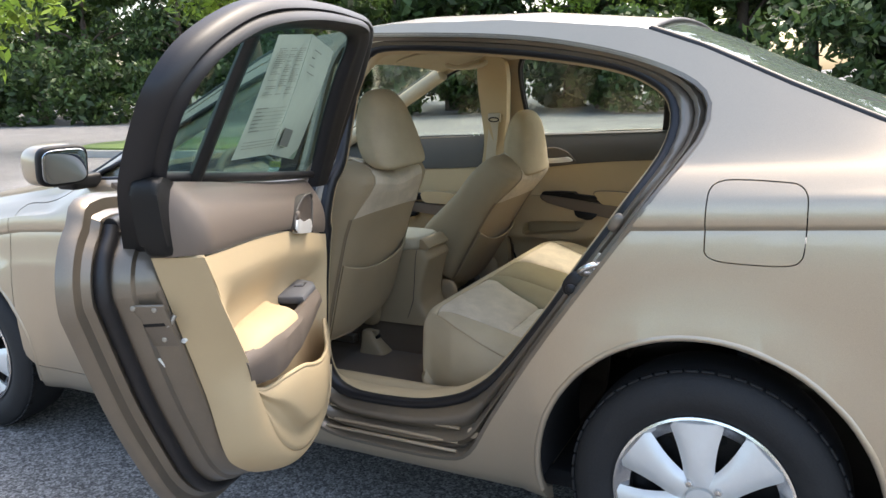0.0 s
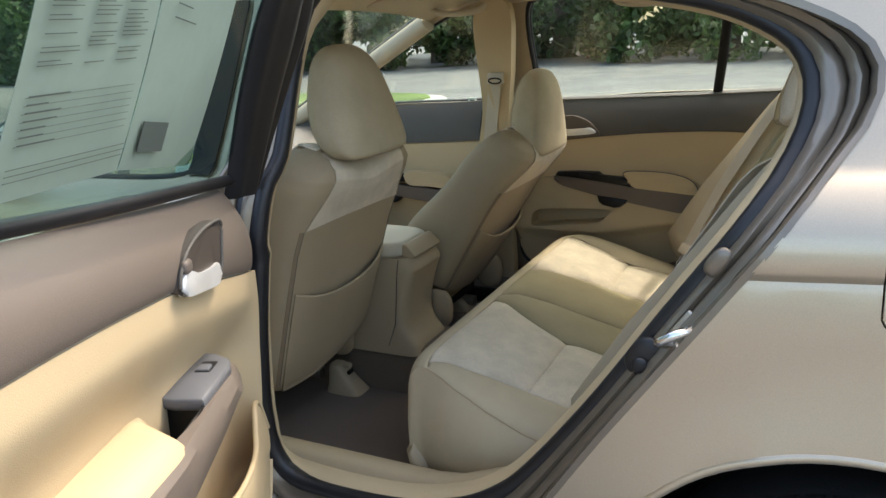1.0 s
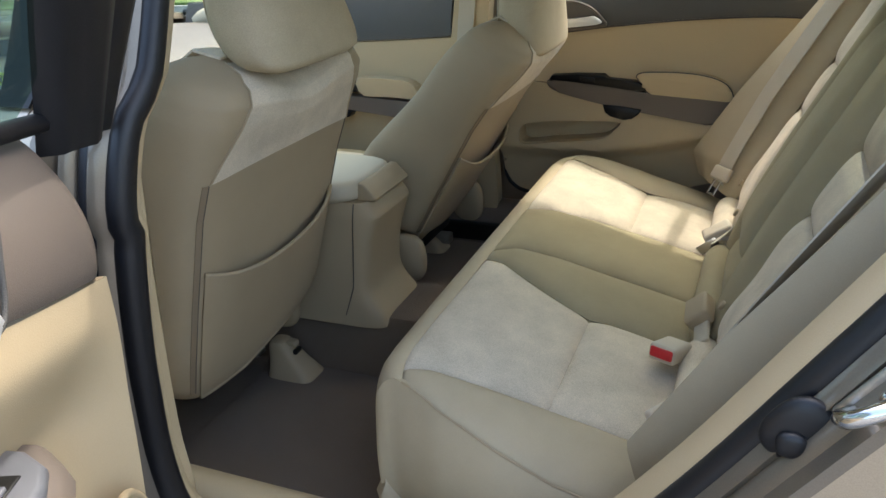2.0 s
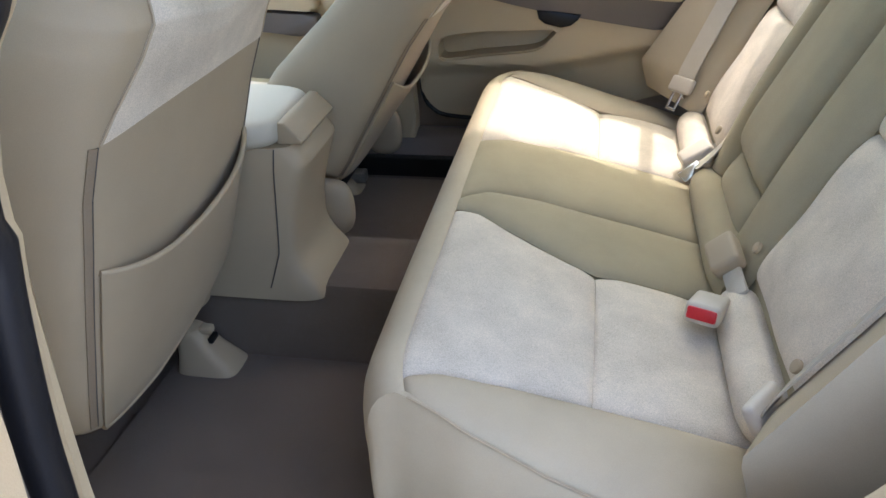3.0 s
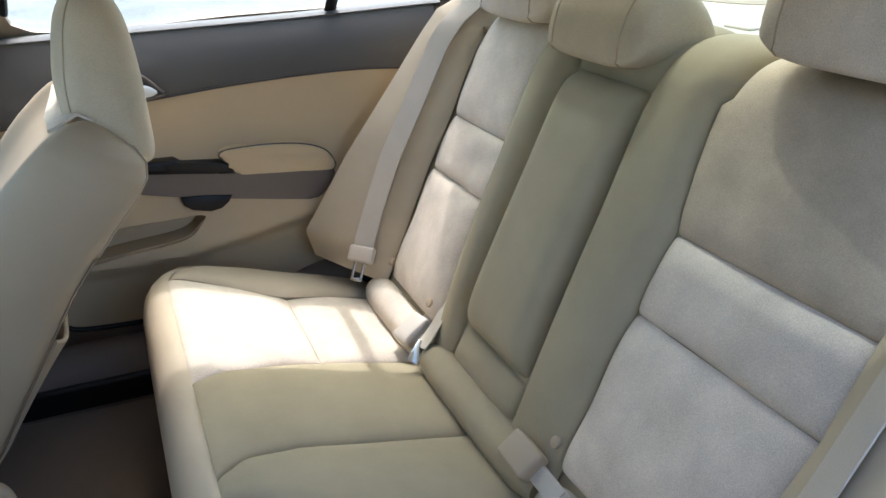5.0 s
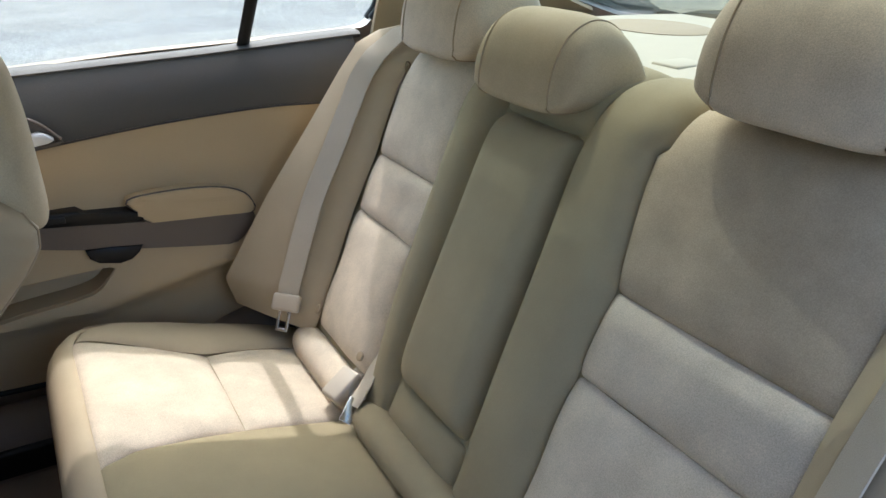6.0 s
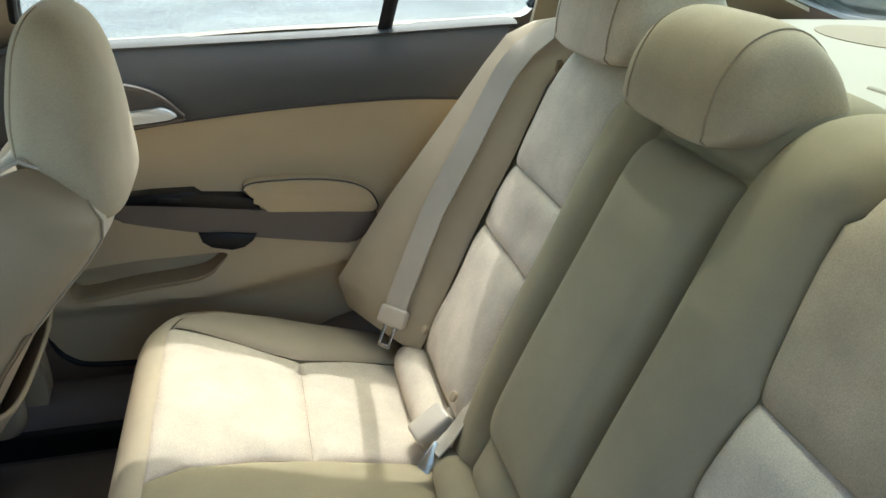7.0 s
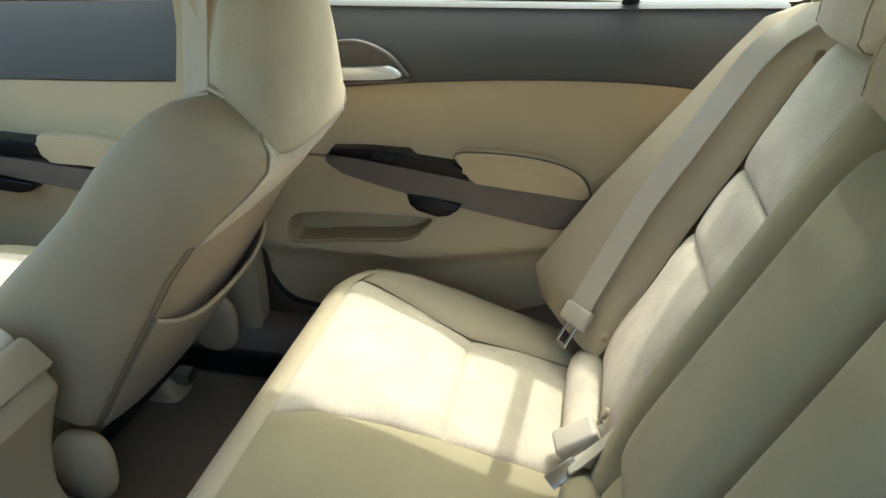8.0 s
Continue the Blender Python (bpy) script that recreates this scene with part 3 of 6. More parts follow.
def polar(outline, n=144):
    """The outline again, at even angles round the middle of the door opening."""
    d = outline - DOOR_MID
    a = np.arctan2(d[:, 1], d[:, 0])
    o = np.argsort(a)
    r = np.hypot(d[:, 0], d[:, 1])
    t = np.linspace(-math.pi, math.pi, n, endpoint=False)
    rr = np.interp(t, np.r_[a[o] - 2 * math.pi, a[o], a[o] + 2 * math.pi], np.r_[r[o], r[o], r[o]])
    return DOOR_MID + np.stack([rr * np.cos(t), rr * np.sin(t)], 1)


LIP, SEAL = polar(LIP), polar(SEAL)
FRONT_DOOR = spline([(-2.42, 0.34), (-2.1, 0.318), (-1.3, 0.318), (-1.20, 0.34), (-1.185, 0.6), (-1.185, 1.0), (-1.17, 1.2), (-1.15, 1.40), (-1.19, 1.455), (-1.40, 1.40), (-1.75, 1.225), (-2.2, 0.975), (-2.42, 0.93),
                     (-2.455, 0.83), (-2.45, 0.5)], 120, True)
FRONT_GLASS = spline([(-2.10, 1.035), (-1.6, 1.055), (-1.26, 1.07), (-1.245, 1.12), (-1.225, 1.33), (-1.25, 1.40), (-1.38, 1.37), (-1.75, 1.195), (-2.02, 1.06)], 90, True)
R_REAR_GLASS = spline([(-1.02, 1.085), (-0.6, 1.095), (-0.2, 1.105), (-0.12, 1.125), (-0.103, 1.21), (-0.172, 1.332), (-0.40, 1.412), (-0.75, 1.436), (-0.98, 1.430), (-1.045, 1.385), (-1.05, 1.2)], 90, True)
FUEL = spline([(-0.018, 0.955), (-0.018, 1.05), (-0.012, 1.082), (0.012, 1.097), (0.06, 1.100), (0.13, 1.098), (0.165, 1.094), (0.184, 1.076), (0.188, 1.04), (0.187, 0.96), (0.180, 0.934), (0.160, 0.922), (0.11, 0.918), (0.03, 0.919), (-0.004, 0.926), (-0.016, 0.938)], 90, True)


def shrink(o, d):
    c = o.mean(0)
    t = np.roll(o, -1, 0) - np.roll(o, 1, 0)
    n = np.stack([t[:, 1], -t[:, 0]], 1)
    n /= np.linalg.norm(n, axis=1, keepdims=True)
    if np.sum(n * (o - c)) < 0:
        n = -n
    return o - n * d


left = side_sheet("left_body_side", -1, car, "champagne metallic body side with quarter panel")
carve(left, [prism(LIP, -2, 0), prism(arch(-0.01), -2, 0), prism(arch(-2.8), -2, 0), prism(FRONT_DOOR, -2, 0), prism(FUEL, -2, 0)])
fd = side_sheet("front_door", -1, car, "closed champagne front door")
carve(fd, [prism(shrink(FRONT_DOOR, 0.003), -2, 0)], "INTERSECT")
carve(fd, [prism(FRONT_GLASS, -2, 0)])
fu = side_sheet("fuel_door", -1, car, "closed fuel filler flap", thick=0.02)
carve(fu, [prism(shrink(FUEL, 0.0028), -2, 0)], "INTERSECT")
right = side_sheet("right_body_side", 1, car)
carve(right, [prism(R_REAR_GLASS, 0, 2), prism(FRONT_GLASS, 0, 2), prism(arch(-0.01), 0, 2), prism(arch(-2.8), 0, 2)])


def pane(name, outline, sgn, parent, mat, inset=0.012):
    """Side window following the body's curve."""
    c = outline.mean(0)
    rings = np.linspace(0, 1, 5)[1:]
    v = [(c[0], YC + sgn * (half(c[0], c[1]) - inset), c[1])]
    for q in rings:
        for x, z in c + (outline - c) * q:
            v.append((x, YC + sgn * (half(x, z) - inset), z))
    n = len(outline)
    f = [(0, 1 + i, 1 + (i + 1) % n) for i in range(n)]
    for k in range(3):
        f += [(1 + k * n + i, 1 + (k + 1) * n + i, 1 + (k + 1) * n + (i + 1) % n, 1 + k * n + (i + 1) % n) for i in range(n)]
    m = len(v)
    w = [(x, y - sgn * 0.004, z) for x, y, z in v]
    f2 = [tuple(m + a for a in reversed(g)) for g in f]
    rim = [(1 + 3 * n + i, 1 + 3 * n + (i + 1) % n, m + 1 + 3 * n + (i + 1) % n, m + 1 + 3 * n + i) for i in range(n)]
    ob = obj(name, v + w, f + f2 + rim, mat, parent)
    ob.visible_shadow = False
    return ob


pane("window_pane", shrink(FRONT_GLASS, -0.008), -1, fd, GLASS)
pane("window_pane", shrink(R_REAR_GLASS, -0.008), 1, right, GLASS)
pane("window_pane", shrink(FRONT_GLASS, -0.008), 1, right, GLASS)
for o, sg, par in ((FRONT_GLASS, -1, fd), (R_REAR_GLASS, 1, right), (FRONT_GLASS, 1, right)):
    if o is R_REAR_GLASS:
        o = np.array([q for q in o if q[1] > 1.122])
    tube([(x, YC + sg * (half(x, z) - 0.008), z) for x, z in o], 0.009, RUBBER, "window_seal", par, "black rubber window seal", closed=o is FRONT_GLASS, sides=8)


def crown(x0, x1, n, bulge, zoff=0.0, inner=1.0, ny=25):
    """The skin between the two rails from x0 to x1, crowned by bulge(x)."""
    rows = []
    for x in np.linspace(x0, x1, n):
        h, z = float(rail_half(x)) * inner - taper(x), float(rail(x)) + zoff
        rows.append([(x, YC + h * t, z + bulge(x) * (1 - abs(t) ** 2.3)) for t in np.linspace(-1, 1, ny)])
    return np.array(rows)


sheet("roof", crown(-1.25, -0.205, 26, lambda x: 0.048), 0.025, PAINT, car, "smooth champagne roof skin")
bonnet = crown(-3.74, -2.30, 30, lambda x: 0.045)
sheet("bonnet", bonnet, 0.02, PAINT, car)
sheet("boot_lid", crown(0.72, 1.15, 14, lambda x: 0.03), 0.02, PAINT, car, "champagne boot lid")


def screen(name, x0, x1, mat, inner):
    P = crown(x0, x1, 22, lambda x: float(lerp(x, [-2.25, -1.22, -0.2, 0.72], [0.09, 0.05, 0.05, 0.05])), -0.006, inner)
    ob = sheet(name, P, 0.005, mat, car)
    ob.visible_shadow = False
    return ob


screen("windscreen", -2.30, -1.22, GLASS, 0.985)
screen("rear_window", -0.20, 0.73, REARGLASS, 0.985).visible_shadow = True
for sgn in (-1, 1):
    for x0, x1, nm in ((-2.30, -1.22, "windscreen_trim"), (-0.20, 0.73, "rear_window_trim")):
        tube([(x, YC + sgn * (float(rail_half(x)) * 0.985), float(rail(x)) + 0.002) for x in np.linspace(x0, x1, 24)], 0.010, RUBBER, nm, car, "black rubber screen trim", sides=8)
tube([(-0.20, YC + t * 0.63, float(rail(-0.2)) + 0.048 * (1 - abs(t) ** 2.3)) for t in np.linspace(-1, 1, 25)], 0.009, RUBBER, "rear_window_trim", car, sides=8)

# front and rear ends, and the underside
def end_cap(name, x, dx, label):
    s = section(x)
    rows = []
    for q in np.linspace(0, 1, 8):
        rows.append([(x + dx * math.sin(q * math.pi / 2), YC + y, z) for y, z in
                     [(-h * math.cos(q * math.pi / 2 * 0.98), z) for z, h in s]])
    rows2 = [[(a, 2 * YC - b, c) for a, b, c in r] for r in rows[::-1]]
    return sheet(name, np.array(rows + rows2), 0.02, PAINT, car, label)


end_cap("front_bumper", -3.72, -0.10, "champagne front bumper")
end_cap("rear_bumper", 1.13, 0.08, "champagne rear bumper")
box("underbody", (3.9, 1.50, 0.05), (-1.4, YC, 0.235), DARK, car, "dark underside")
for sgn in (-1, 1):
    for cx in (-0.01, -2.8):
        a = np.linspace(-0.15, math.pi + 0.15, 26)
        P = np.array([[(cx + 0.41 * math.cos(t), YC + sgn * y, 0.345 + 0.41 * math.sin(t)) for y in np.linspace(0.50, 0.872, 6)] for t in a])
        sheet("wheel_arch_liner", P if sgn > 0 else P[::-1], -0.004, DARK, car, "black wheel arch liner")
        lipc = [(cx + 0.400 * math.cos(t), YC + sgn * (half(cx + 0.40 * math.cos(t), max(0.24, 0.345 + 0.40 * math.sin(t))) - 0.006), 0.345 + 0.40 * math.sin(t)) for t in np.linspace(-0.2, math.pi + 0.2, 48)]
        tube(lipc, 0.009, PAINT, "arch_lip", car, sides=8)


# ---- wheels ----
def lathe(name, prof, cx, y, cz, sgn, mat, parent, label="", n=64):
    """Turns a profile of (radius, depth) about the wheel's axle; depth runs outwards."""
    P = np.array([[(cx + r * math.cos(a), y + sgn * d, cz + r * math.sin(a)) for r, d in prof] for a in np.linspace(0, 2 * math.pi, n, endpoint=False)])
    r, c = P.shape[:2]
    f = [(i * c + j, ((i + 1) % r) * c + j, ((i + 1) % r) * c + j + 1, i * c + j + 1) for i in range(r) for j in range(c - 1)]
    return obj(name, P.reshape(-1, 3), f, mat, parent, label, 35)


def wheel(cx, sgn):
    y, z = YC + sgn * 0.78, 0.325
    w = lathe("wheel", [(0.212, -0.11), (0.24, -0.115), (0.30, -0.105), (0.318, -0.085), (0.326, -0.04), (0.327, 0.0), (0.326, 0.04), (0.319, 0.078), (0.312, 0.088), (0.300, 0.096), (0.275, 0.106), (0.25, 0.106), (0.228, 0.098), (0.215, 0.088), (0.212, 0.07)],
              cx, y, z, sgn, TYRE, car, "black tyre on a steel wheel with a silver cover")
    lathe("rim", [(0.213, -0.10), (0.205, 0.03), (0.20, 0.05), (0.12, 0.045), (0.06, 0.05), (0.02, 0.05)], cx, y, z, sgn, BLACK, w, "black steel rim")
    lathe("cover_ring", [(0.170, 0.066), (0.176, 0.078), (0.196, 0.088), (0.208, 0.098), (0.214, 0.096), (0.216, 0.088)], cx, y, z, sgn, CHROME, w, "bright wheel cover rim", 72)
    for i in range(7):
        a0 = i * 2 * math.pi / 7 + math.pi / 2 + 0.10
        rows = []
        for r in np.linspace(0.045, 0.198, 10):
            wd = lerp(r, [0.045, 0.07, 0.10, 0.14, 0.198], [0.032, 0.027, 0.030, 0.039, 0.060])
            dep = lerp(r, [0.045, 0.08, 0.13, 0.198], [0.100, 0.102, 0.099, 0.089])
            rows.append([(cx + r * math.cos(a0) - s * wd * math.sin(a0), y + sgn * (dep - 0.012 * abs(s) ** 3), z + r * math.sin(a0) + s * wd * math.cos(a0)) for s in np.linspace(-1, 1, 9)])
        sheet("spoke", np.array(rows), 0.012 * sgn, SILVER, w, sharp=50)
    lathe("hub_cap", [(0.078, 0.075), (0.074, 0.094), (0.062, 0.101), (0.040, 0.102), (0.036, 0.107), (0.0005, 0.108)], cx, y, z, sgn, SILVER, w)
    for i in range(5):
        a = i * 2 * math.pi / 5 + 0.5 + math.pi / 2
        px, pz = cx + 0.057 * math.cos(a), z + 0.057 * math.sin(a)
        lathe("nut", [(0.014, 0.100), (0.0135, 0.105), (0.011, 0.105), (0.0105, 0.115), (0.0075, 0.119), (0.0005, 0.120)], px, y, pz, sgn, CHROME, w, n=6)
    # slots in the steel rim behind the spokes
    for i in range(14):
        a = i * 2 * math.pi / 14
        part("rim_hole", disc_bm(0.015, 0.006, "y", (cx + 0.15 * math.cos(a), y + sgn * 0.047, z + 0.15 * math.sin(a)), 14, 0), DARK, w)
    # tread blocks along both shoulders
    for sg2, dep in ((1, 0.072),):
        for i in range(56):
            a = i * 2 * math.pi / 56
            bm = box_bm((0.030, 0.024, 0.007), (0, 0, 0), None, 0.0025, 1)
            mt = Matrix.Translation((cx, y + sgn * dep, z)) @ Matrix.Rotation(-a, 4, "Y") @ Matrix.Translation((0, 0, 0.3215)) @ Matrix.Rotation(0.16 * sgn, 4, "X")
            part("tread_block", bm, TYRE, w, m=mt)
    return w


for cx in (-0.0, -2.8):
    for sgn in (-1, 1):
        wheel(cx, sgn)

# ---- door opening: painted jamb, seal and inner trim strip ----
def ring(mix, depth, outline=None):
    o = LIP + (SEAL - LIP) * mix if outline is None else outline
    return np.array([(x, YC - half(x, z) + depth, z) for x, z in o])


jamb = np.stack([ring(q, d) for q, d in ((0.0, 0.004), (0.04, 0.003), (0.08, 0.012), (0.12, 0.040), (0.20, 0.046), (0.27, 0.032), (0.32, 0.026), (0.36, 0.030), (0.42, 0.054), (0.47, 0.060), (0.54, 0.056), (0.60, 0.046), (0.68, 0.043), (0.78, 0.048), (0.88, 0.066), (1.0, 0.074))], 1)
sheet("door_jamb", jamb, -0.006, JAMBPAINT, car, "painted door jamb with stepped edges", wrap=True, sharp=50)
tube(ring(1.0, 0.070), 0.0155, RUBBER, "door_seal", car, "black rubber door seal", closed=True, sides=12, flat=(1.0, 1.15), up=(0, 1, 0), taper=1 + 0.18 * np.clip((-1.00 - SEAL[:, 0]) / 0.06, 0, 1) * np.clip((1.1 - SEAL[:, 1]) / 0.2, 0, 1))
fwd_ = [i for i in range(len(SEAL)) if SEAL[i, 0] < -1.04 and 0.46 < SEAL[i, 1] < 1.36]
fwd_.sort(key=lambda i: SEAL[i, 1])
flap = np.stack([ring(q, d)[fwd_] for q, d in ((0.38, 0.052), (0.44, 0.040), (0.56, 0.034), (0.68, 0.038), (0.80, 0.044), (0.92, 0.056), (1.0, 0.066))], 1)
sheet("pillar_seal", flap, -0.004, RUBBER, car, "wide black rubber flap on the centre pillar", sharp=60)
trim = np.stack([ring(1.0, 0.080), ring(0, 0.078, shrink(SEAL, 0.010)), ring(0, 0.088, shrink(SEAL, 0.014)), ring(0, 0.105, shrink(SEAL, 0.017)), ring(0, 0.118, shrink(SEAL, 0.017))], 1)
fwd = np.clip((-0.98 - trim[:, :1, 0]) / 0.06, 0, 1) * np.clip((1.40 - trim[:, :1, 2]) / 0.10, 0, 1)
trim[..., 0] -= fwd * np.array((0.0, 0.0, 0.008, 0.030, 0.050))[None]  # the trim falls away behind the centre pillar
sheet("opening_trim", trim, -0.006, CREAM, car, "cream moulded trim round the door opening", wrap=True, sharp=50)
# ---- open rear door ----
OPEN = radians(67)
HINGE = (-1.19, -0.87, 0.0)
swing = Matrix.Translation(HINGE) @ Matrix.Rotation(-OPEN, 4, "Z")  # door's own frame: x from the hinge to the latch, y into the car, z up
door = new("rear_door")
door.empty_display_size = 0.1
adopt(door, car, "open rear door with beige and taupe lining")


def dring(pts2, w):
    return np.array([(d, w, z) for d, z in pts2])


DO = spline([(0.0, 1.04), (-0.012, 0.80), (0.0, 0.50), (0.03, 0.40), (0.10, 0.36), (0.40, 0.365), (0.58, 0.40), (0.70, 0.455), (0.788, 0.535), (0.86, 0.64), (0.938, 0.772), (1.020, 0.945), (1.040, 1.0), (1.030, 1.065), (0.99, 1.12), (0.91, 1.160), (0.5, 1.10)], 150, True)


def fan(name, ring_, bulge, thick, mat, parent, label="", m=None):
    """A filled, gently bulged skin inside a ring of points."""
    r = np.array(ring_, float)
    c = r.mean(0)
    v, f, n = [c + np.array((0, bulge, 0))], [], len(r)
    qs = (0.3, 0.6, 0.85, 1.0)
    for q in qs:
        for p in r:
            v.append(c + (p - c) * q + np.array((0, bulge * (1 - q * q), 0)))
    f = [(0, 1 + i, 1 + (i + 1) % n) for i in range(n)]
    for k in range(len(qs) - 1):
        f += [(1 + k * n + i, 1 + (k + 1) * n + i, 1 + (k + 1) * n + (i + 1) % n, 1 + k * n + (i + 1) % n) for i in range(n)]
    k = len(v)
    v2 = [p + np.array((0, thick, 0)) for p in v]
    f2 = [tuple(k + a for a in reversed(g)) for g in f]
    e = 1 + (len(qs) - 1) * n
    rim = [(e + i, e + (i + 1) % n, k + e + (i + 1) % n, k + e + i) for i in range(n)]
    return obj(name, v + v2, f + f2 + rim, mat, parent, label, m=m)


fan("door_skin", dring(DO, -0.055), -0.02, 0.004, PAINT, door, "champagne outer skin of the open door", m=swing)
shell = np.stack([dring(DO, -0.058), dring(DO, -0.046), dring(shrink(DO, 0.006), -0.038), dring(shrink(DO, 0.026), -0.036), dring(shrink(DO, 0.034), -0.024), dring(shrink(DO, 0.052), -0.022), dring(shrink(DO, 0.058), 0.0),
                  dring(shrink(DO, 0.064), 0.030), dring(shrink(DO, 0.072), 0.034), dring(shrink(DO, 0.076), 0.062), dring(shrink(DO, 0.084), 0.070), dring(shrink(DO, 0.12), 0.071)], 1)
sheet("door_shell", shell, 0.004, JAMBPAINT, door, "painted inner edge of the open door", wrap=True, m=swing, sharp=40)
tube(dring(shrink(DO, 0.046), -0.008), 0.013, RUBBER, "door_seal", door, "black rubber seal round the open door", closed=True, sides=12, m=swing, flat=(1.1, 1.0), up=(0, 1, 0))
fan("inner_backing", dring(shrink(DO, 0.11), 0.074), 0.0, 0.004, DARK, door, "dark door cavity", m=swing)

# window frame: black rubber with folds
FO = spline([(0.93, 0.020, 1.06), (0.99, 0.050, 1.13), (1.030, 0.075, 1.20), (1.062, 0.120, 1.285), (1.066, 0.155, 1.345), (1.000, 0.192, 1.410), (0.834, 0.234, 1.468), (0.544, 0.265, 1.491), (0.25, 0.285, 1.493), (0.10, 0.290, 1.487), (0.0, 0.285, 1.462), (-0.045, 0.25, 1.36), (-0.050, 0.20, 1.25), (-0.04, 0.12, 1.06)], 110)
FI = spline([(0.90, 0.075, 1.06), (0.955, 0.085, 1.14), (0.985, 0.095, 1.20), (1.012, 0.14, 1.288), (0.990, 0.18, 1.352), (0.90, 0.212, 1.400), (0.80, 0.235, 1.424), (0.658, 0.26, 1.441), (0.45, 0.278, 1.452), (0.287, 0.288, 1.454), (0.20, 0.282, 1.432), (0.17, 0.235, 1.34), (0.135, 0.185, 1.22), (0.09, 0.13, 1.06)], 110)
rows = []
for q, up in ((0.0, -0.016), (0.03, 0.0), (0.10, 0.014), (0.22, 0.018), (0.32, 0.006), (0.40, -0.004), (0.48, 0.010), (0.58, 0.022), (0.70, 0.024), (0.80, 0.012), (0.88, 0.006), (0.95, 0.004), (1.0, -0.020)):
    rows.append(FO + (FI - FO) * q + np.array((0, up, 0)))
sheet("window_frame", np.stack(rows, 1), 0.006, RUBBER, door, "black rubber-lined window frame", m=swing, sharp=60)
gl_top, gl_bot = FI[34:74], spline([(0.985, 0.082, 1.185), (0.5, 0.105, 1.125), (0.12, 0.115, 1.088)], 40)
gl_left, gl_right = np.vstack([FI[34:7:-1], gl_bot[:1]]), np.vstack([FI[73:104], gl_bot[-1:]])
gl_left, gl_right = spline(gl_left, 30), spline(gl_right, 30)
G = coons(gl_top, gl_bot, gl_left, gl_right) + np.array((0, -0.012, 0))
gp = sheet("window_pane", G, 0.004, DOORGLASS, door, "clear door glass", m=swing)
gp.visible_shadow = False
tube(spline([(0.855, 0.100, 1.165), (0.845, 0.165, 1.30), (0.825, 0.222, 1.420)], 16), 0.017, BLACK, "window_post", door, "black window divider post", sides=8, flat=(1.35, 0.6), up=(0, 1, 0), m=swing)
tube(spline([(0.08, 0.128, 1.092), (0.5, 0.122, 1.138), (0.98, 0.092, 1.196)], 30), 0.010, RUBBER, "belt_seal", door, "black belt line seal", sides=8, m=swing)

# lining
def step(x, a, b):
    t = min(1.0, max(0.0, (x - a) / (b - a)))
    return t * t * (3 - 2 * t)


def dlining(name, top, bottom, wt, wb, bulge, mat, label="", n=50, k=16, thick=0.02, edge=0.0, shapef=None):
    a, b = spline([(x, z, 0) for x, z in top], n)[:, :2], spline([(x, z, 0) for x, z in bottom], n)[:, :2]
    P = np.zeros((n, k, 3))
    for i in range(n):
        for j, t in enumerate(np.linspace(0, 1, k)):
            d, z = a[i] + (b[i] - a[i]) * t
            w = wt + (wb - wt) * t + bulge * math.sin(math.pi * t) ** 0.8
            s = i / (n - 1)
            w -= edge * (max(0, (0.04 - s) / 0.04) ** 2 + max(0, (s - 0.96) / 0.04) ** 2)
            if shapef:
                w += shapef(d, z)
            P[i, j] = (d, w, z)
    return sheet(name, P, thick, mat, door, label, m=swing, sharp=60)


dlining("upper_lining", [(0.100, 1.083), (0.30, 1.102), (0.60, 1.138), (0.85, 1.172), (1.025, 1.195)], [(0.108, 0.935), (0.20, 0.954), (0.43, 1.006), (0.60, 1.031), (0.75, 1.048), (0.87, 1.059), (1.002, 1.072)], 0.116, 0.160, 0.022, BROWNGREY, "taupe upper door panel", edge=0.02, k=22, shapef=lambda dd, z: -0.055 * step(dd, 0.955 + (z - 1.07) * 0.1, 1.035))
def bowl(dd, z):
    """How far the middle of the lining is scooped out behind the armrest."""
    top = lerp(dd, [0.065, 0.43, 0.60, 0.985], [0.92, 1.002, 1.027, 1.064])
    return -0.046 * step(top - z, 0.035, 0.15) * step(dd, 0.095, 0.20) * (1 - step(dd + (1.0 - z) * 0.6, 0.84, 0.96)) * step(z, 0.50, 0.58)


CREASE = [(0.130, 0.560), (0.165, 0.495), (0.235, 0.465), (0.33, 0.455), (0.45, 0.472), (0.56, 0.515), (0.65, 0.580), (0.715, 0.660), (0.768, 0.745), (0.815, 0.830), (0.915, 0.968), (0.978, 1.066)]
RIM = [(0.110, 0.550), (0.135, 0.470), (0.22, 0.428), (0.33, 0.415), (0.46, 0.428), (0.59, 0.478), (0.715, 0.560), (0.770, 0.621), (0.818, 0.739), (0.852, 0.808), (0.940, 0.972), (0.990, 1.068)]
dlining("centre_lining", [(0.110, 0.931), (0.20, 0.950), (0.43, 1.002), (0.60, 1.027), (0.75, 1.044), (0.87, 1.055), (0.978, 1.066)], CREASE[:10], 0.158, 0.150, 0.004, CREAM, "cream padded door panel with a scooped middle", n=70, k=60, shapef=bowl)
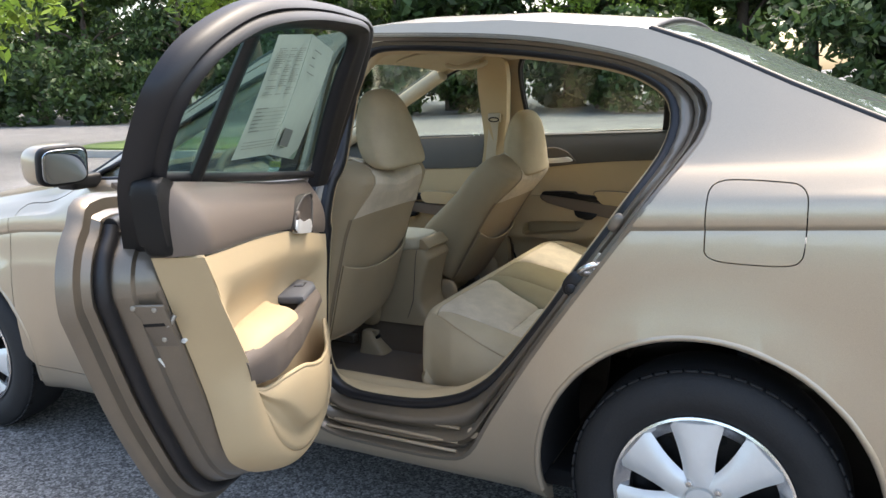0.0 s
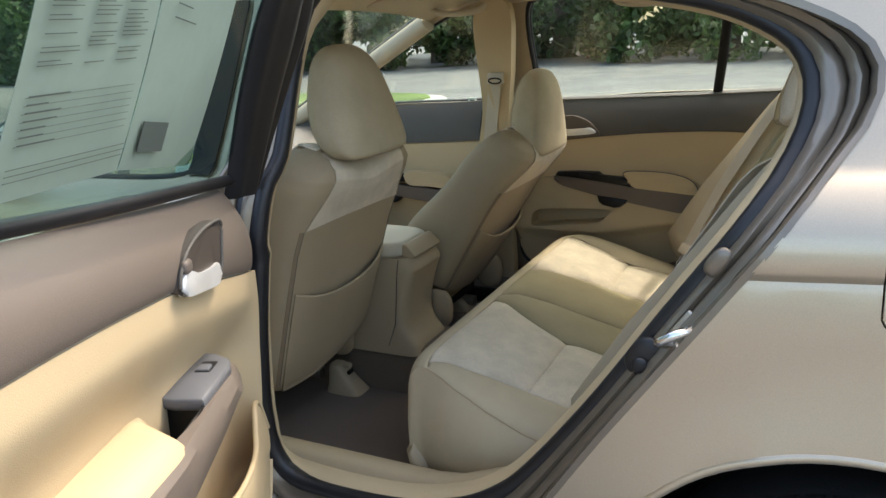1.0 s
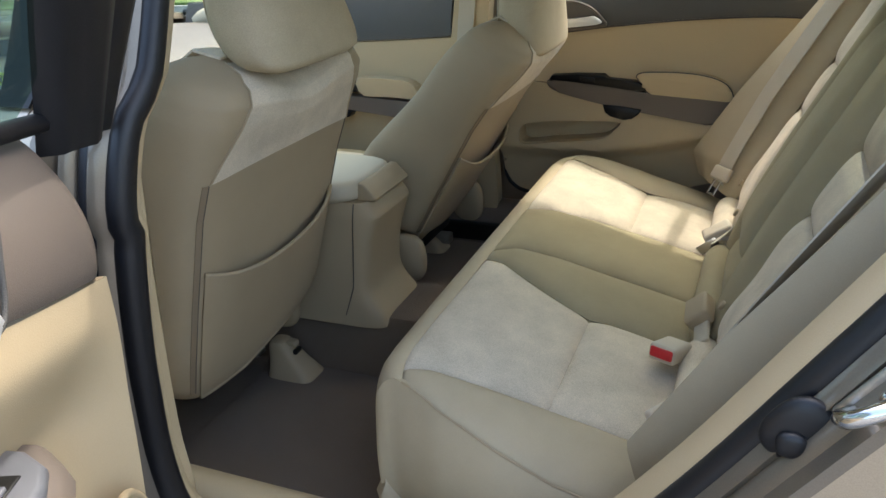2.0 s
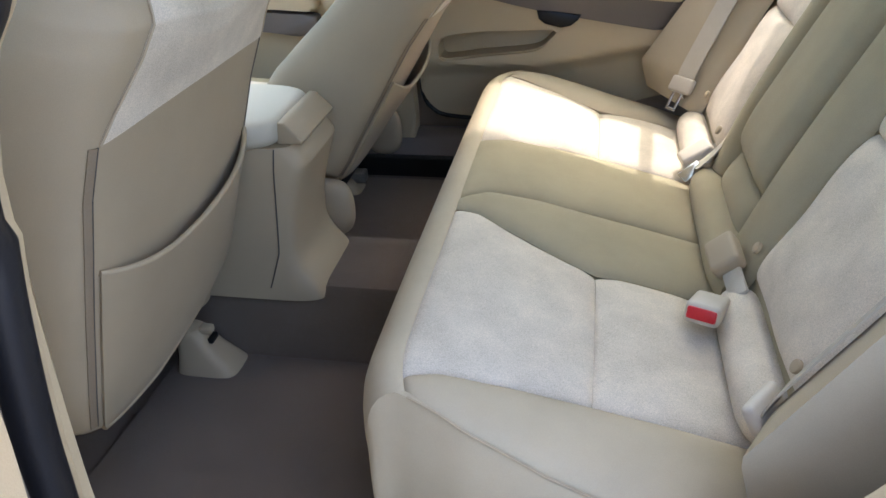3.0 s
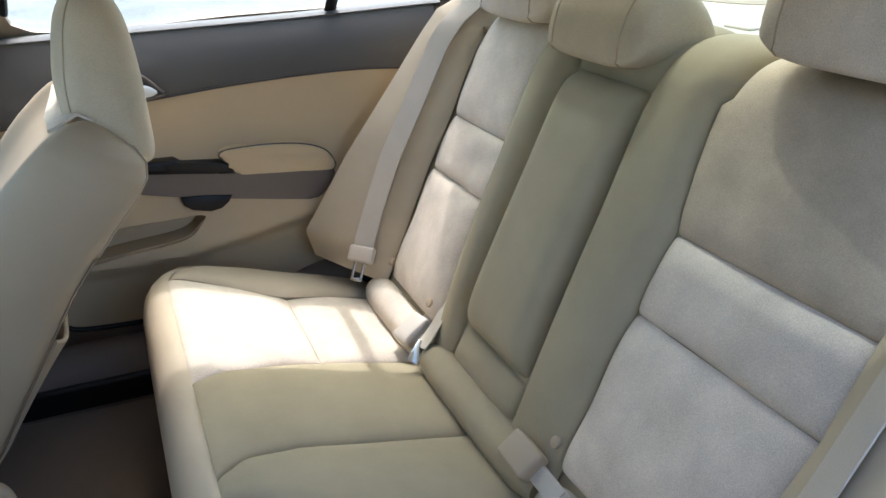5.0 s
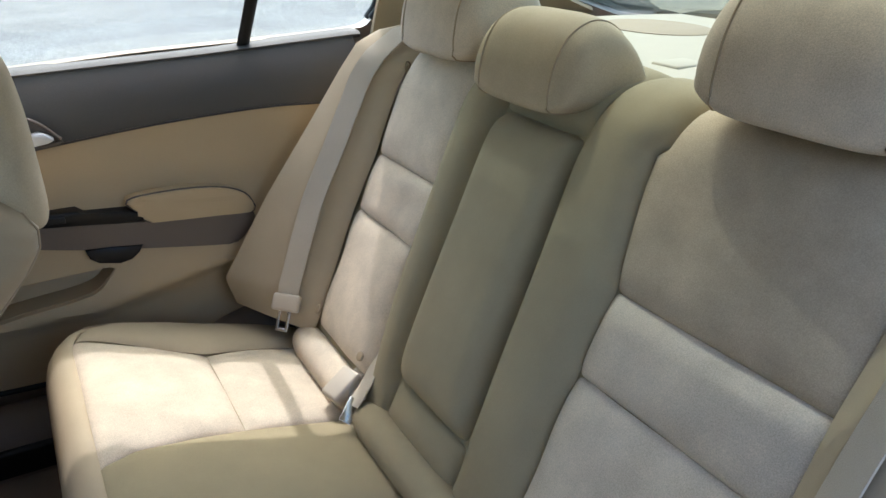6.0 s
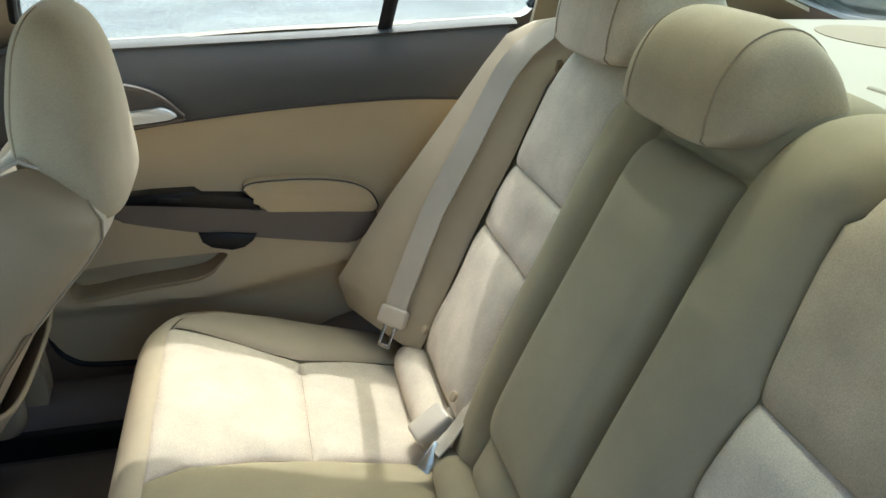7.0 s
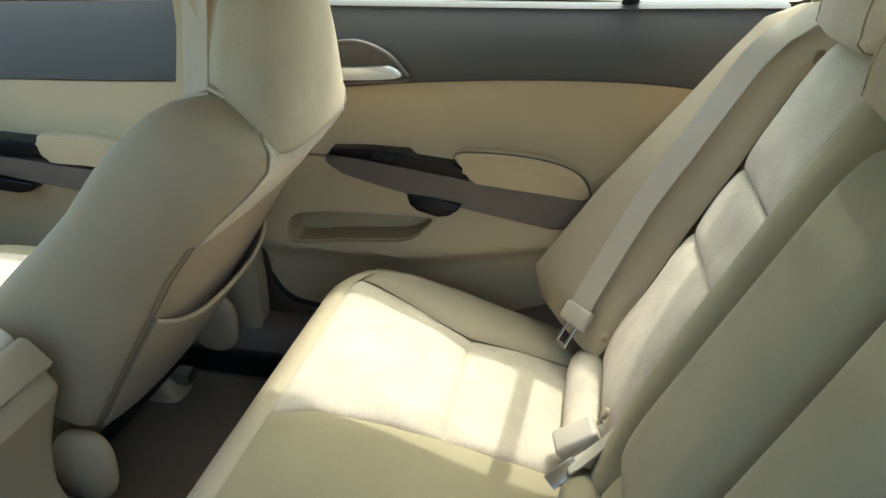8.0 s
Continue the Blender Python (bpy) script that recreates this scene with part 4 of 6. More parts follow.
# its side wall: a hard crease beside the armrest, rounded off below it
ca, ra = spline([(x, z, 0) for x, z in CREASE], 110)[:, :2], spline([(x, z, 0) for x, z in RIM], 110)[:, :2]
rows = []
for a, b in zip(ca, ra):
    soft = 1 - step(a[1], 0.74, 0.84)
    r = []
    for t in np.linspace(0, 1, 14):
        d_, z_ = a + (b - a) * (t + soft * 0.22 * math.sin(math.pi * t))
        r.append((d_, 0.157 - 0.081 * t ** (1 + 0.7 * soft), z_))
    rows.append(r)
sheet("lining_edge", np.array(rows), 0.006, CREAM, door, "cream folded edge of the lining", m=swing, sharp=60)
plate("corner_cover", spline([(0.90, 1.07), (1.005, 1.075), (1.035, 1.16), (1.03, 1.20), (0.97, 1.185), (0.92, 1.13)], 40, True), 0.075, 0.118, BLACK, door, "black corner cover of the window frame", m=swing, bevel=0.01)


# door bin: bulged front with a wavy fold, its mouth open under the armrest
bin_top = spline([(0.125, 0.152, 0.625), (0.165, 0.155, 0.690), (0.205, 0.160, 0.712), (0.25, 0.172, 0.692), (0.31, 0.187, 0.673), (0.42, 0.200, 0.684), (0.52, 0.205, 0.710), (0.60, 0.202, 0.736), (0.67, 0.182, 0.740), (0.73, 0.160, 0.738), (0.782, 0.146, 0.758)], 60)
bin_low = spline([(0.132, 0.150, 0.560), (0.165, 0.152, 0.497), (0.235, 0.155, 0.467), (0.33, 0.156, 0.457), (0.45, 0.156, 0.474), (0.56, 0.156, 0.517), (0.65, 0.155, 0.582), (0.715, 0.153, 0.662), (0.758, 0.149, 0.728), (0.778, 0.146, 0.752)], 60)
rows = []
for t in np.linspace(0, 1, 34):
    r = []
    for i in range(60):
        p = bin_low[i] + (bin_top[i] - bin_low[i]) * t
        s = i / 59
        side = math.sin(math.pi * (0.02 + 0.96 * s)) ** 0.6
        fold = 0.40 + 0.10 * math.sin(s * 7.5 + 0.6)
        p[1] += side * (0.020 * math.sin(math.pi * t) ** 0.6 - 0.020 * (1 - step(t, fold - 0.06, fold + 0.06)) * step(t, 0.02, 0.22) * (0.4 + 0.6 * step(s, 0.2, 0.5)))
        r.append(p)
    rows.append(r)
P = np.array(rows)
sheet("door_bin", P, 0.006, CREAM, door, "cream moulded door bin", m=swing, sharp=60)
tube(P[-1], 0.005, CREAM, "bin_lip", door, sides=8, m=swing)

# armrest: taupe band, padded top, pull cup and switch block
AD = np.linspace(0.262, 0.816, 56)


def arm_out(dd):
    return float(lerp(dd, [0.262, 0.29, 0.34, 0.60, 0.68, 0.74, 0.785, 0.816], [0.135, 0.164, 0.184, 0.197, 0.192, 0.180, 0.164, 0.150]))


def arm_top(dd):
    return float(lerp(dd, [0.262, 0.45, 0.72, 0.816], [0.826, 0.832, 0.842, 0.832]))


rows = []
for dd in AD:
    zt, wo = arm_top(dd), arm_out(dd)
    low = float(lerp(dd, [0.262, 0.32, 0.45, 0.58, 0.70, 0.76, 0.816], [0.800, 0.792, 0.780, 0.771, 0.765, 0.763, 0.768]))
    sec = [(0.062, zt), (wo - 0.022, zt), (wo - 0.007, zt - 0.004), (wo, zt - 0.016), (wo - 0.004, low + 0.012), (wo - 0.018, low), (0.070, low - 0.012)]
    rows.append([(dd - (zt - z) * 0.5 * step(dd, 0.70, 0.816), w, z) for w, z in spline([(a, b, 0) for a, b in sec], 26)[:, :2]])
P = np.array(rows)
band = sheet("armrest_band", P, -0.008, BROWNGREY, door, "taupe armrest band", m=swing, sharp=50)
for s_, sg in ((0, 1), (-1, -1)):
    r = P[s_]
    v = np.vstack([r, r.mean(0)[None]])
    k = len(v)
    obj("band_end", np.vstack([v, v + np.array((0.004 * sg, 0, 0))]), [(i, (i + 1) % (k - 1), k - 1) for i in range(k - 1)] + [(k + (i + 1) % (k - 1), k + i, 2 * k - 1) for i in range(k - 1)] + [((i + 1) % (k - 1), i, k + i, k + (i + 1) % (k - 1)) for i in range(k - 1)], BROWNGREY, door, m=swing)
pad = []
for dd in np.linspace(0.512, 0.814, 40):
    s = (dd - 0.512) / 0.302
    zt, wo = arm_top(dd), min(arm_out(dd), float(lerp(dd, [0.512, 0.54, 0.585], [0.110, 0.150, 0.21])))
    e = (1 - (1 - min(1.0, s / 0.08)) ** 2) ** 0.5 * (1 - max(0.0, (s - 0.72) / 0.28) ** 2.4)
    pad.append([(dd, w, zt - 0.016 + (h + 0.016) * e) for w, h in spline([(0.062, 0.010, 0), (0.085, 0.020, 0), (0.105, 0.021, 0), (max(0.108, wo - 0.042), 0.016, 0), (wo - 0.020, 0.007, 0), (wo - 0.012, -0.004, 0)], 18)[:, :2]])
sheet("armrest_pad", np.array(pad), -0.012, CREAM, door, "padded cream armrest top", m=swing, sharp=60)
CUP = spline([(0.440, 0.088), (0.495, 0.090), (0.530, 0.120), (0.566, 0.158), (0.556, 0.172), (0.50, 0.174), (0.452, 0.170), (0.440, 0.13)], 50, True)
carve(band, [plate("cutter", CUP, 0.78, 0.90, BLACK, None, bevel=0, plane="xy", m=swing)])
cm = CUP.mean(0)
cup = [[(cm[0] + (p[0] - cm[0]) * k, cm[1] + (p[1] - cm[1]) * k, z) for k, z in ((1.03, 0.842), (1.0, 0.843), (0.975, 0.838), (0.96, 0.81), (0.93, 0.785), (0.85, 0.775), (0.45, 0.772), (0.02, 0.772))] for p in CUP]
sheet("pull_cup", np.array(cup), 0.003, BLACK, door, "black pull cup sunk in the armrest", m=swing, wrap=True)
plate("switch_block", [(0.285, 0.112), (0.298, 0.096), (0.417, 0.086), (0.444, 0.090), (0.452, 0.13), (0.457, 0.176), (0.338, 0.176), (0.312, 0.166), (0.290, 0.138)], 0.832, 0.850, GREYPLASTIC, door, "grey switch block", plane="xy", m=swing, bevel=0.006)
part("window_switch", box_bm((0.040, 0.026, 0.008), (0.345, 0.140, 0.8475), None, 0.003), BLACK, door, "black window switch", m=swing)
part("switch_rocker", box_bm((0.018, 0.020, 0.006), (0.353, 0.140, 0.8515), (0, 8, 0), 0.002), GREYPLASTIC, door, m=swing)
# inner handle
HANDLE = spline([(0.286, 1.058), (0.290, 1.066), (0.300, 1.070), (0.335, 1.072), (0.375, 1.070), (0.42, 1.060), (0.450, 1.044), (0.466, 1.022), (0.460, 1.006), (0.40, 0.996), (0.325, 0.984), (0.305, 1.0), (0.295, 1.03)], 60, True)
hb = plate("handle_bezel", HANDLE, 0.150, 0.1690, RECESS, door, "dark handle recess", m=swing, bevel=0.006)
plate("lever", spline([(0.322, 1.010), (0.36, 1.012), (0.40, 1.018), (0.430, 1.030), (0.446, 1.034), (0.462, 1.018), (0.455, 1.002), (0.40, 0.990), (0.330, 0.980), (0.318, 0.992)], 50, True), 0.160, 0.1745, SILVER, hb, "silver handle lever", m=swing, bevel=0.006, seg=3)
pebble("lock_knob", (0.026, 0.012, 0.020), (0.442, 0.172, 1.040), BROWNGREY, hb, "small lock knob", m=swing)
tube([(d, 0.170, z) for d, z in HANDLE], 0.003, TAUPE, "handle_surround", hb, closed=True, sides=8, m=swing)
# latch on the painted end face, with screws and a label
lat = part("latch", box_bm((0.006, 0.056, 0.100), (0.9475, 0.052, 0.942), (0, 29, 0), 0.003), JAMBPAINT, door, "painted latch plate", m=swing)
part("latch_slot", box_bm((0.007, 0.040, 0.009), (0.950, 0.050, 0.946), (4, 29, 0), 0.002), BLACK, lat, m=swing)
for z, w in ((0.980, 0.027), (0.977, 0.062), (0.914, 0.058)):
    part("screw", disc_bm(0.0048, 0.005, "x", (0.9475 + (z - 0.942) * 0.55 + 0.003, w, z), 14, 0.001), STEEL, lat, m=swing)
tube(spline([(0.944, 0.066, 0.940), (0.948, 0.076, 0.946), (0.944, 0.084, 0.960)], 10), 0.0045, STEEL, "hook", lat, sides=8, m=swing)
part("label_sticker", box_bm((0.003, 0.016, 0.058), (0.898, 0.029, 0.849), (0, 38, 0), 0.001), PAPER, door, "small white paper label", m=swing)
part("lock_rod", disc_bm(0.0045, 0.016, "x", (0.900, 0.078, 0.901), 16, 0.001), PAPER, door, "small pale bump stop", m=swing)

# two printed sheets taped inside the window
def gw(z):
    return 0.118 + (z - 1.13) * 0.50


def wpaper(corners, label, lines):
    root = new("paper_sheet")
    root.location = HINGE
    tagged(root, label, "paper")
    c = [np.array((d, gw(z), z)) for d, z in corners]
    P = coons(np.linspace(c[0], c[1], 14), np.linspace(c[3], c[2], 14), np.linspace(c[0], c[3], 20), np.linspace(c[1], c[2], 20))
    P[..., 1] += 0.004 * np.sin(np.linspace(0, 3, 20))[:, None] + 0.001
    sheet("sheet", P, 0.0006, BACKLITPAPER, root, m=swing)
    for t, w0, w1, hgt in lines:
        def at(u, v):
            return (c[0] * (1 - u) + c[1] * u) * (1 - v) + (c[3] * (1 - u) + c[2] * u) * v + np.array((0, 0.0075, 0))
        q = [at(w0, t), at(w1, t), at(w1, t + hgt), at(w0, t + hgt)]
        v = q + [p + np.array((0, 0.0008, 0)) for p in q]
        obj("print_bar", v, [(0, 1, 2, 3), (7, 6, 5, 4), (0, 4, 5, 1), (1, 5, 6, 2), (2, 6, 7, 3), (3, 7, 4, 0)], INK, root, m=swing)
    return root


rl = np.random.RandomState(8)
text1 = []
for i in range(24):
    for w0, w1 in ((0.08, 0.36), (0.40, 0.62), (0.66, 0.90)):
        if rl.uniform() < 0.85 - 0.012 * i:
            text1.append((0.09 + i * 0.0165, w0, w0 + (w1 - w0) * rl.uniform(0.5, 1.0), 0.0034))
for i in range(7):
    text1 += [(0.58 + i * 0.031, 0.08, 0.08 + rl.uniform(0.12, 0.3), 0.005), (0.585 + i * 0.031, 0.06, 0.90, 0.0016)]
text1 += [(0.86 + i * 0.026, 0.05, 0.95, 0.0028) for i in range(3)]
text2 = [(0.76, 0.10, 0.42, 0.15)] + [(0.10 + i * 0.06, 0.15, 0.15 + rl.uniform(0.1, 0.3), 0.004) for i in range(4)]
wpaper([(0.815, 1.415), (0.592, 1.428), (0.548, 1.190), (0.806, 1.203)], "white printed information sheet taped inside the door window", text1)
wpaper([(0.588, 1.428), (0.335, 1.405), (0.285, 1.152), (0.544, 1.189)], "pale printed sheet with a grey square taped inside the window", text2)

# lock striker, grommet and plug on the body's jamb
def jamb_at(x, z, depth):
    return Vector((x, YC - half(x, z) + depth, z))


st = thing("door_striker", jamb_at(-0.262, 0.871, 0.05), "bright metal lock striker on the door jamb", "striker")
c = jamb_at(-0.262, 0.871, 0.036)
part("plate", box_bm((0.074, 0.008, 0.052), (0, 0, 0), None, 0.010, 4), STEEL, st, m=Matrix.Translation(c) @ Matrix.Rotation(radians(-55), 4, "Y"))
for s in (-0.014, 0.014):
    part("bolt", disc_bm(0.009, 0.008, "y", (0, 0, 0), 6, 0.001), CHROME, st, m=Matrix.Translation(c + Vector((s * 0.6, -0.004, s * 0.9))))
tube(spline([c + Vector((-0.012, 0, -0.012)), c + Vector((-0.036, -0.024, -0.004)), c + Vector((-0.032, -0.042, 0.006)), c + Vector((-0.010, -0.042, 0.020)), c + Vector((0.008, -0.020, 0.020)), c + Vector((0.012, 0, 0.014))], 24), 0.0075, CHROME, "loop", st, sides=10)
pebble("boss", (0.030, 0.020, 0.030), c + Vector((0.004, -0.010, 0.006)), CHROME, st)
gr = thing("grommet", jamb_at(-0.326, 0.800, 0.05), "black rubber grommet in the door jamb", "grommet")
g = jamb_at(-0.326, 0.828, 0.044)
pebble("plug", (0.052, 0.022, 0.070), g, RUBBER, gr, powers=(2.2, 2.4), rot=(0, 35, 0))
pebble("nub", (0.026, 0.014, 0.026), g + Vector((-0.004, -0.012, -0.010)), RUBBER, gr)
pg = thing("jamb_plug", jamb_at(-0.60, 0.36, 0.03), "round champagne plug in the sill", "plug")
part("cap", disc_bm(0.017, 0.008, "y", jamb_at(-0.612, 0.375, 0.030), 28, 0.003), PAINT, pg)
hk = thing("hinge_tag", jamb_at(-0.21, 1.0, 0.04), "small painted bump on the door jamb", "bump")
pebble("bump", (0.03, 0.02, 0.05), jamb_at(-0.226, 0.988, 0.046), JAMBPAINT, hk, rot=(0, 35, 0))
lb = thing("jamb_sticker", jamb_at(-0.30, 0.72, 0.05), "small white torn sticker on the jamb", "sticker")
part("sticker", box_bm((0.012, 0.002, 0.04), jamb_at(-0.303, 0.795, 0.036), (0, 18, 0), 0.0005), PAPER, lb)
# sill ridges
for k_, (z, dep) in enumerate(((0.315, 0.010), (0.335, 0.026), (0.372, 0.045))):
    tube([(x, YC - half(x, z) + dep, z) for x in np.linspace(-1.10, -0.66, 20)], 0.005, PAINT, "sill_ridge", car, sides=8)

# wing mirror
turn = Matrix.Translation((-2.01, -0.965, 1.105)) @ Matrix.Rotation(radians(-6), 4, "Z")
mir = pebble("wing_mirror", (0.13, 0.175, 0.135), (0, 0, 0), PAINT, car, "champagne wing mirror", powers=(3.2, 3.2), m=turn)
mm = turn @ Matrix.Translation((0.050, 0, 0)) @ Matrix.Rotation(radians(7), 4, "Y")
pebble("mirror_frame", (0.032, 0.170, 0.128), (0, 0, 0), BLACK, mir, "black mirror surround", powers=(4.5, 4.5), m=mm)
pebble("mirror_glass", (0.010, 0.150, 0.108), (0.014, 0, 0), MIRROR, mir, "mirror glass", powers=(4.5, 4.5), m=mm)
box("mirror_arm", (0.09, 0.12, 0.05), (-2.03, -0.86, 1.04), BLACK, car, bevel=0.015)
# black cover on the front door's rear window post
zz = np.linspace(1.075, 1.405, 16)
P = np.array([[(lerp(z, [1.07, 1.40], [-1.243, -1.222]) + u * lerp(z, [1.07, 1.40], [0.060, 0.066]), 0, z) for u in np.linspace(0, 1, 6)] for z in zz])
P[..., 1] = [[YC - half(p[0], p[2]) - 0.004 for p in r] for r in P]
sheet("post_cover", P, 0.003, GLOSSBLACK, car, "black cover of the window post")
# warning sticker on the driver's window
stk = thing("warning_sticker", (-1.30, YC - half(-1.30, 1.09) + 0.02, 1.06), "yellow and white warning sticker on the front door glass", "sticker")
sy = YC - half(-1.27, 1.10) + 0.022
for zz, hh, mt_, nm in ((1.099, 0.016, YELLOW, "yellow_band"), (1.078, 0.024, PAPER, "white_text_field")):
    part(nm, box_bm((0.075, 0.0015, hh), (-1.270, sy + (zz - 1.1) * 0.5, zz), (-27, 0, 0), 0.0), mt_, stk)
fc = bpy.data.curves.new("warning_text", "FONT")
fc.body, fc.size, fc.align_x, fc.align_y, fc.extrude = "WARNING", 0.0155, "CENTER", "CENTER", 0.0004
fo = new("warning_text", fc)
fo.matrix_world = Matrix.Translation((-1.270, sy - 0.0035, 1.099)) @ Matrix.Rotation(radians(-27), 4, "X") @ Matrix.Rotation(radians(90), 4, "X")
fc.materials.append(BLACK)
adopt(fo, stk)
# ---- rear seat ----
rear_seat = thing("rear_seat", (-0.55, YC, 0.30), "tan cloth rear bench seat with pale suede centre panels", "car seat")
CP = spline([(-0.40, 0.497), (-0.46, 0.514), (-0.55, 0.541), (-0.64, 0.566), (-0.75, 0.598), (-0.83, 0.622), (-0.878, 0.626), (-0.906, 0.600), (-0.916, 0.545), (-0.908, 0.47), (-0.880, 0.395), (-0.850, 0.330)], 200)
NOSE = 116  # sample where the top turns into the front face


def cush(s, y):
    """Point of the seat cushion: s from the rear edge (0) to the lower front (1)."""
    k = s * 199
    x, z = np.interp(k, np.arange(200), CP[:, 0]), np.interp(k, np.arange(200), CP[:, 1])
    e = max(0.0, (abs(y - 0.015) - 0.50) / 0.14)
    front = min(1.0, max(0.0, (-0.60 - x) / 0.3))
    return (x + 0.055 * e * e * front, y, z - 0.018 * e * e)


def s_at(x):
    return float(np.interp(-x, -CP[:136, 0], np.arange(136))) / 199


def seam(pairs):
    """A seam: sideways place as a function of s, from pairs (x, y)."""
    pr = sorted(((s_at(x), y) for x, y in pairs))
    return lambda s: float(np.interp(s, [a for a, b in pr], [b for a, b in pr]))


L_OUT = seam([(-0.44, -0.488), (-0.64, -0.502), (-0.735, -0.512), (-0.82, -0.527), (-0.876, -0.548)])
L_IN = seam([(-0.44, -0.193), (-0.52, -0.190), (-0.60, -0.196), (-0.635, -0.206), (-0.68, -0.192), (-0.774, -0.152), (-0.823, -0.128), (-0.876, -0.122)])
MID = seam([(-0.44, -0.003), (-0.595, -0.012), (-0.74, -0.022), (-0.82, -0.045), (-0.876, -0.098)])
R_IN = seam([(-0.44, 0.243), (-0.63, 0.230), (-0.72, 0.214), (-0.81, 0.190), (-0.876, 0.150)])
R_OUT = seam([(-0.44, 0.532), (-0.578, 0.514), (-0.64, 0.503), (-0.70, 0.520), (-0.784, 0.552), (-0.876, 0.575)])
L_PIPE = seam([(-0.44, -0.628), (-0.60, -0.630), (-0.70, -0.622), (-0.80, -0.602), (-0.876, -0.570)])
R_PIPE = seam([(-0.44, 0.672), (-0.60, 0.675), (-0.70, 0.668), (-0.80, 0.645), (-0.876, 0.610)])


def strip(name, ya, yb, s0, s1, high, mat, label="", ns=44, nt=30, sides=(1, 1, 1, 1), wave=0.0, depth=0.007, seed=0, parent=None, power=4):
    P = np.array([[cush(s, yb(s) + (ya(s) - yb(s)) * t) for t in edgy(nt)] for s in s0 + (s1 - s0) * edgy(ns)])
    return sheet(name, puff(P, high, depth, power=power, sides=sides, wave=wave, seed=seed, u=edgy(nt), v=edgy(ns)), 0.03, mat, parent or rear_seat, label, sharp=70)


sN = NOSE / 199
sT = s_at(-0.635)
strip("outer_bolster", L_PIPE, L_OUT, 0, sN, 0.012, DAYLIT_VINYL, "smooth tan bolster with daylight in its colour", sides=(0, 1, 0.5, 1), seed=1)
strip("seat_panel", L_OUT, L_IN, 0, sT, 0.008, SUEDE, "pale suede seat panel", sides=(1, 0.8, 1, 1), wave=0.003, seed=2)
strip("seat_panel", L_OUT, L_IN, sT, sN, 0.010, SUEDE, "pale suede seat panel", sides=(0.8, 0.6, 1, 1), wave=0.004, seed=3)
strip("inner_wedge", L_IN, MID, 0, sN, 0.010, CLOTH, "smooth tan cloth seat centre", sides=(1, 0.3, 1, 0.8), wave=0.002, seed=4)
strip("centre_cushion", MID, R_IN, 0, sN, 0.010, CLOTH, "smooth tan cloth seat centre", sides=(1, 0.3, 0.8, 1), wave=0.003, seed=5)
strip("seat_panel", R_IN, R_OUT, 0, sT, 0.008, SUEDE, "pale suede seat panel", sides=(1, 0.8, 1, 1), wave=0.003, seed=6)
strip("seat_panel", R_IN, R_OUT, sT, sN, 0.010, SUEDE, "pale suede seat panel", sides=(0.8, 0.6, 1, 1), wave=0.004, seed=7)
strip("outer_bolster", R_OUT, R_PIPE, 0, sN, 0.012, DAYLIT_VINYL, "smooth tan bolster with daylight in its colour", sides=(0, 1, 1, 0.5), seed=8)
# front face below the nose
strip("front_panel", lambda s: L_PIPE(1), lambda s: R_PIPE(1), sN, 1.0, 0.004, DAYLIT_VINYL, "smooth tan front panel", ns=30, nt=90, sides=(0.6, 0, 0, 0))


def side_panel(pipe, sgn):
    """Rounded end of the cushion below its piping."""
    top = [cush(s, pipe(s)) for s in np.linspace(0.02, sN, 40)] + [cush(s, pipe(1)) for s in np.linspace(sN + 0.02, 0.985, 14)]
    rows = []
    for q in np.linspace(0, 1, 14):
        r = []
        for x, y, z in top:
            b = min(lerp(x, [-0.90, -0.75, -0.60, -0.45], [0.335, 0.355, 0.405, 0.45]), z - 0.01)
            zz = z + (b - z) * q
            r.append((x + (0.02 * q if x < -0.86 else 0), y + sgn * (0.034 * math.sin(q * math.pi * 0.85) - 0.02 * q) * min(1.0, (z - b) / 0.08), zz))
        rows.append(r)
    P = np.array(rows)
    if sgn > 0:
        P = P[:, ::-1]
    sheet("end_panel", P[:, ::-1], 0.01, DAYLIT_VINYL, rear_seat, "rounded smooth tan cushion end", sharp=70)
    tube(np.array(top)[:40], 0.0018, VINYL, "piping", rear_seat, sides=6)


side_panel(L_PIPE, -1)
side_panel(R_PIPE, 1)

# backrest
BP = spline([(-0.440, 0.535), (-0.404, 0.608), (-0.304, 0.800), (-0.249, 0.905), (-0.182, 1.032), (-0.150, 1.085), (-0.105, 1.118), (-0.04, 1.128), (0.02, 1.120)], 200)
BL = np.r_[0, np.cumsum(np.linalg.norm(np.diff(BP, axis=0), axis=1))]
BL /= BL[-1]


def q_at(z):
    return float(np.interp(z, BP[:150, 1], BL[:150]))


def back(q, y, off=0.0):
    x, z = np.interp(q, BL, BP[:, 0]), np.interp(q, BL, BP[:, 1])
    dx, dz = np.interp(q + 0.004, BL, BP[:, 0]) - np.interp(q - 0.004, BL, BP[:, 0]), np.interp(q + 0.004, BL, BP[:, 1]) - np.interp(q - 0.004, BL, BP[:, 1])
    k = math.hypot(dx, dz) + 1e-9
    return (x - off * dz / k, y, z + off * dx / k)


def bseam(pairs):
    pr = sorted((q_at(z), y) for y, z in pairs)
    return lambda q: float(np.interp(q, [a for a, b in pr], [b for a, b in pr]))


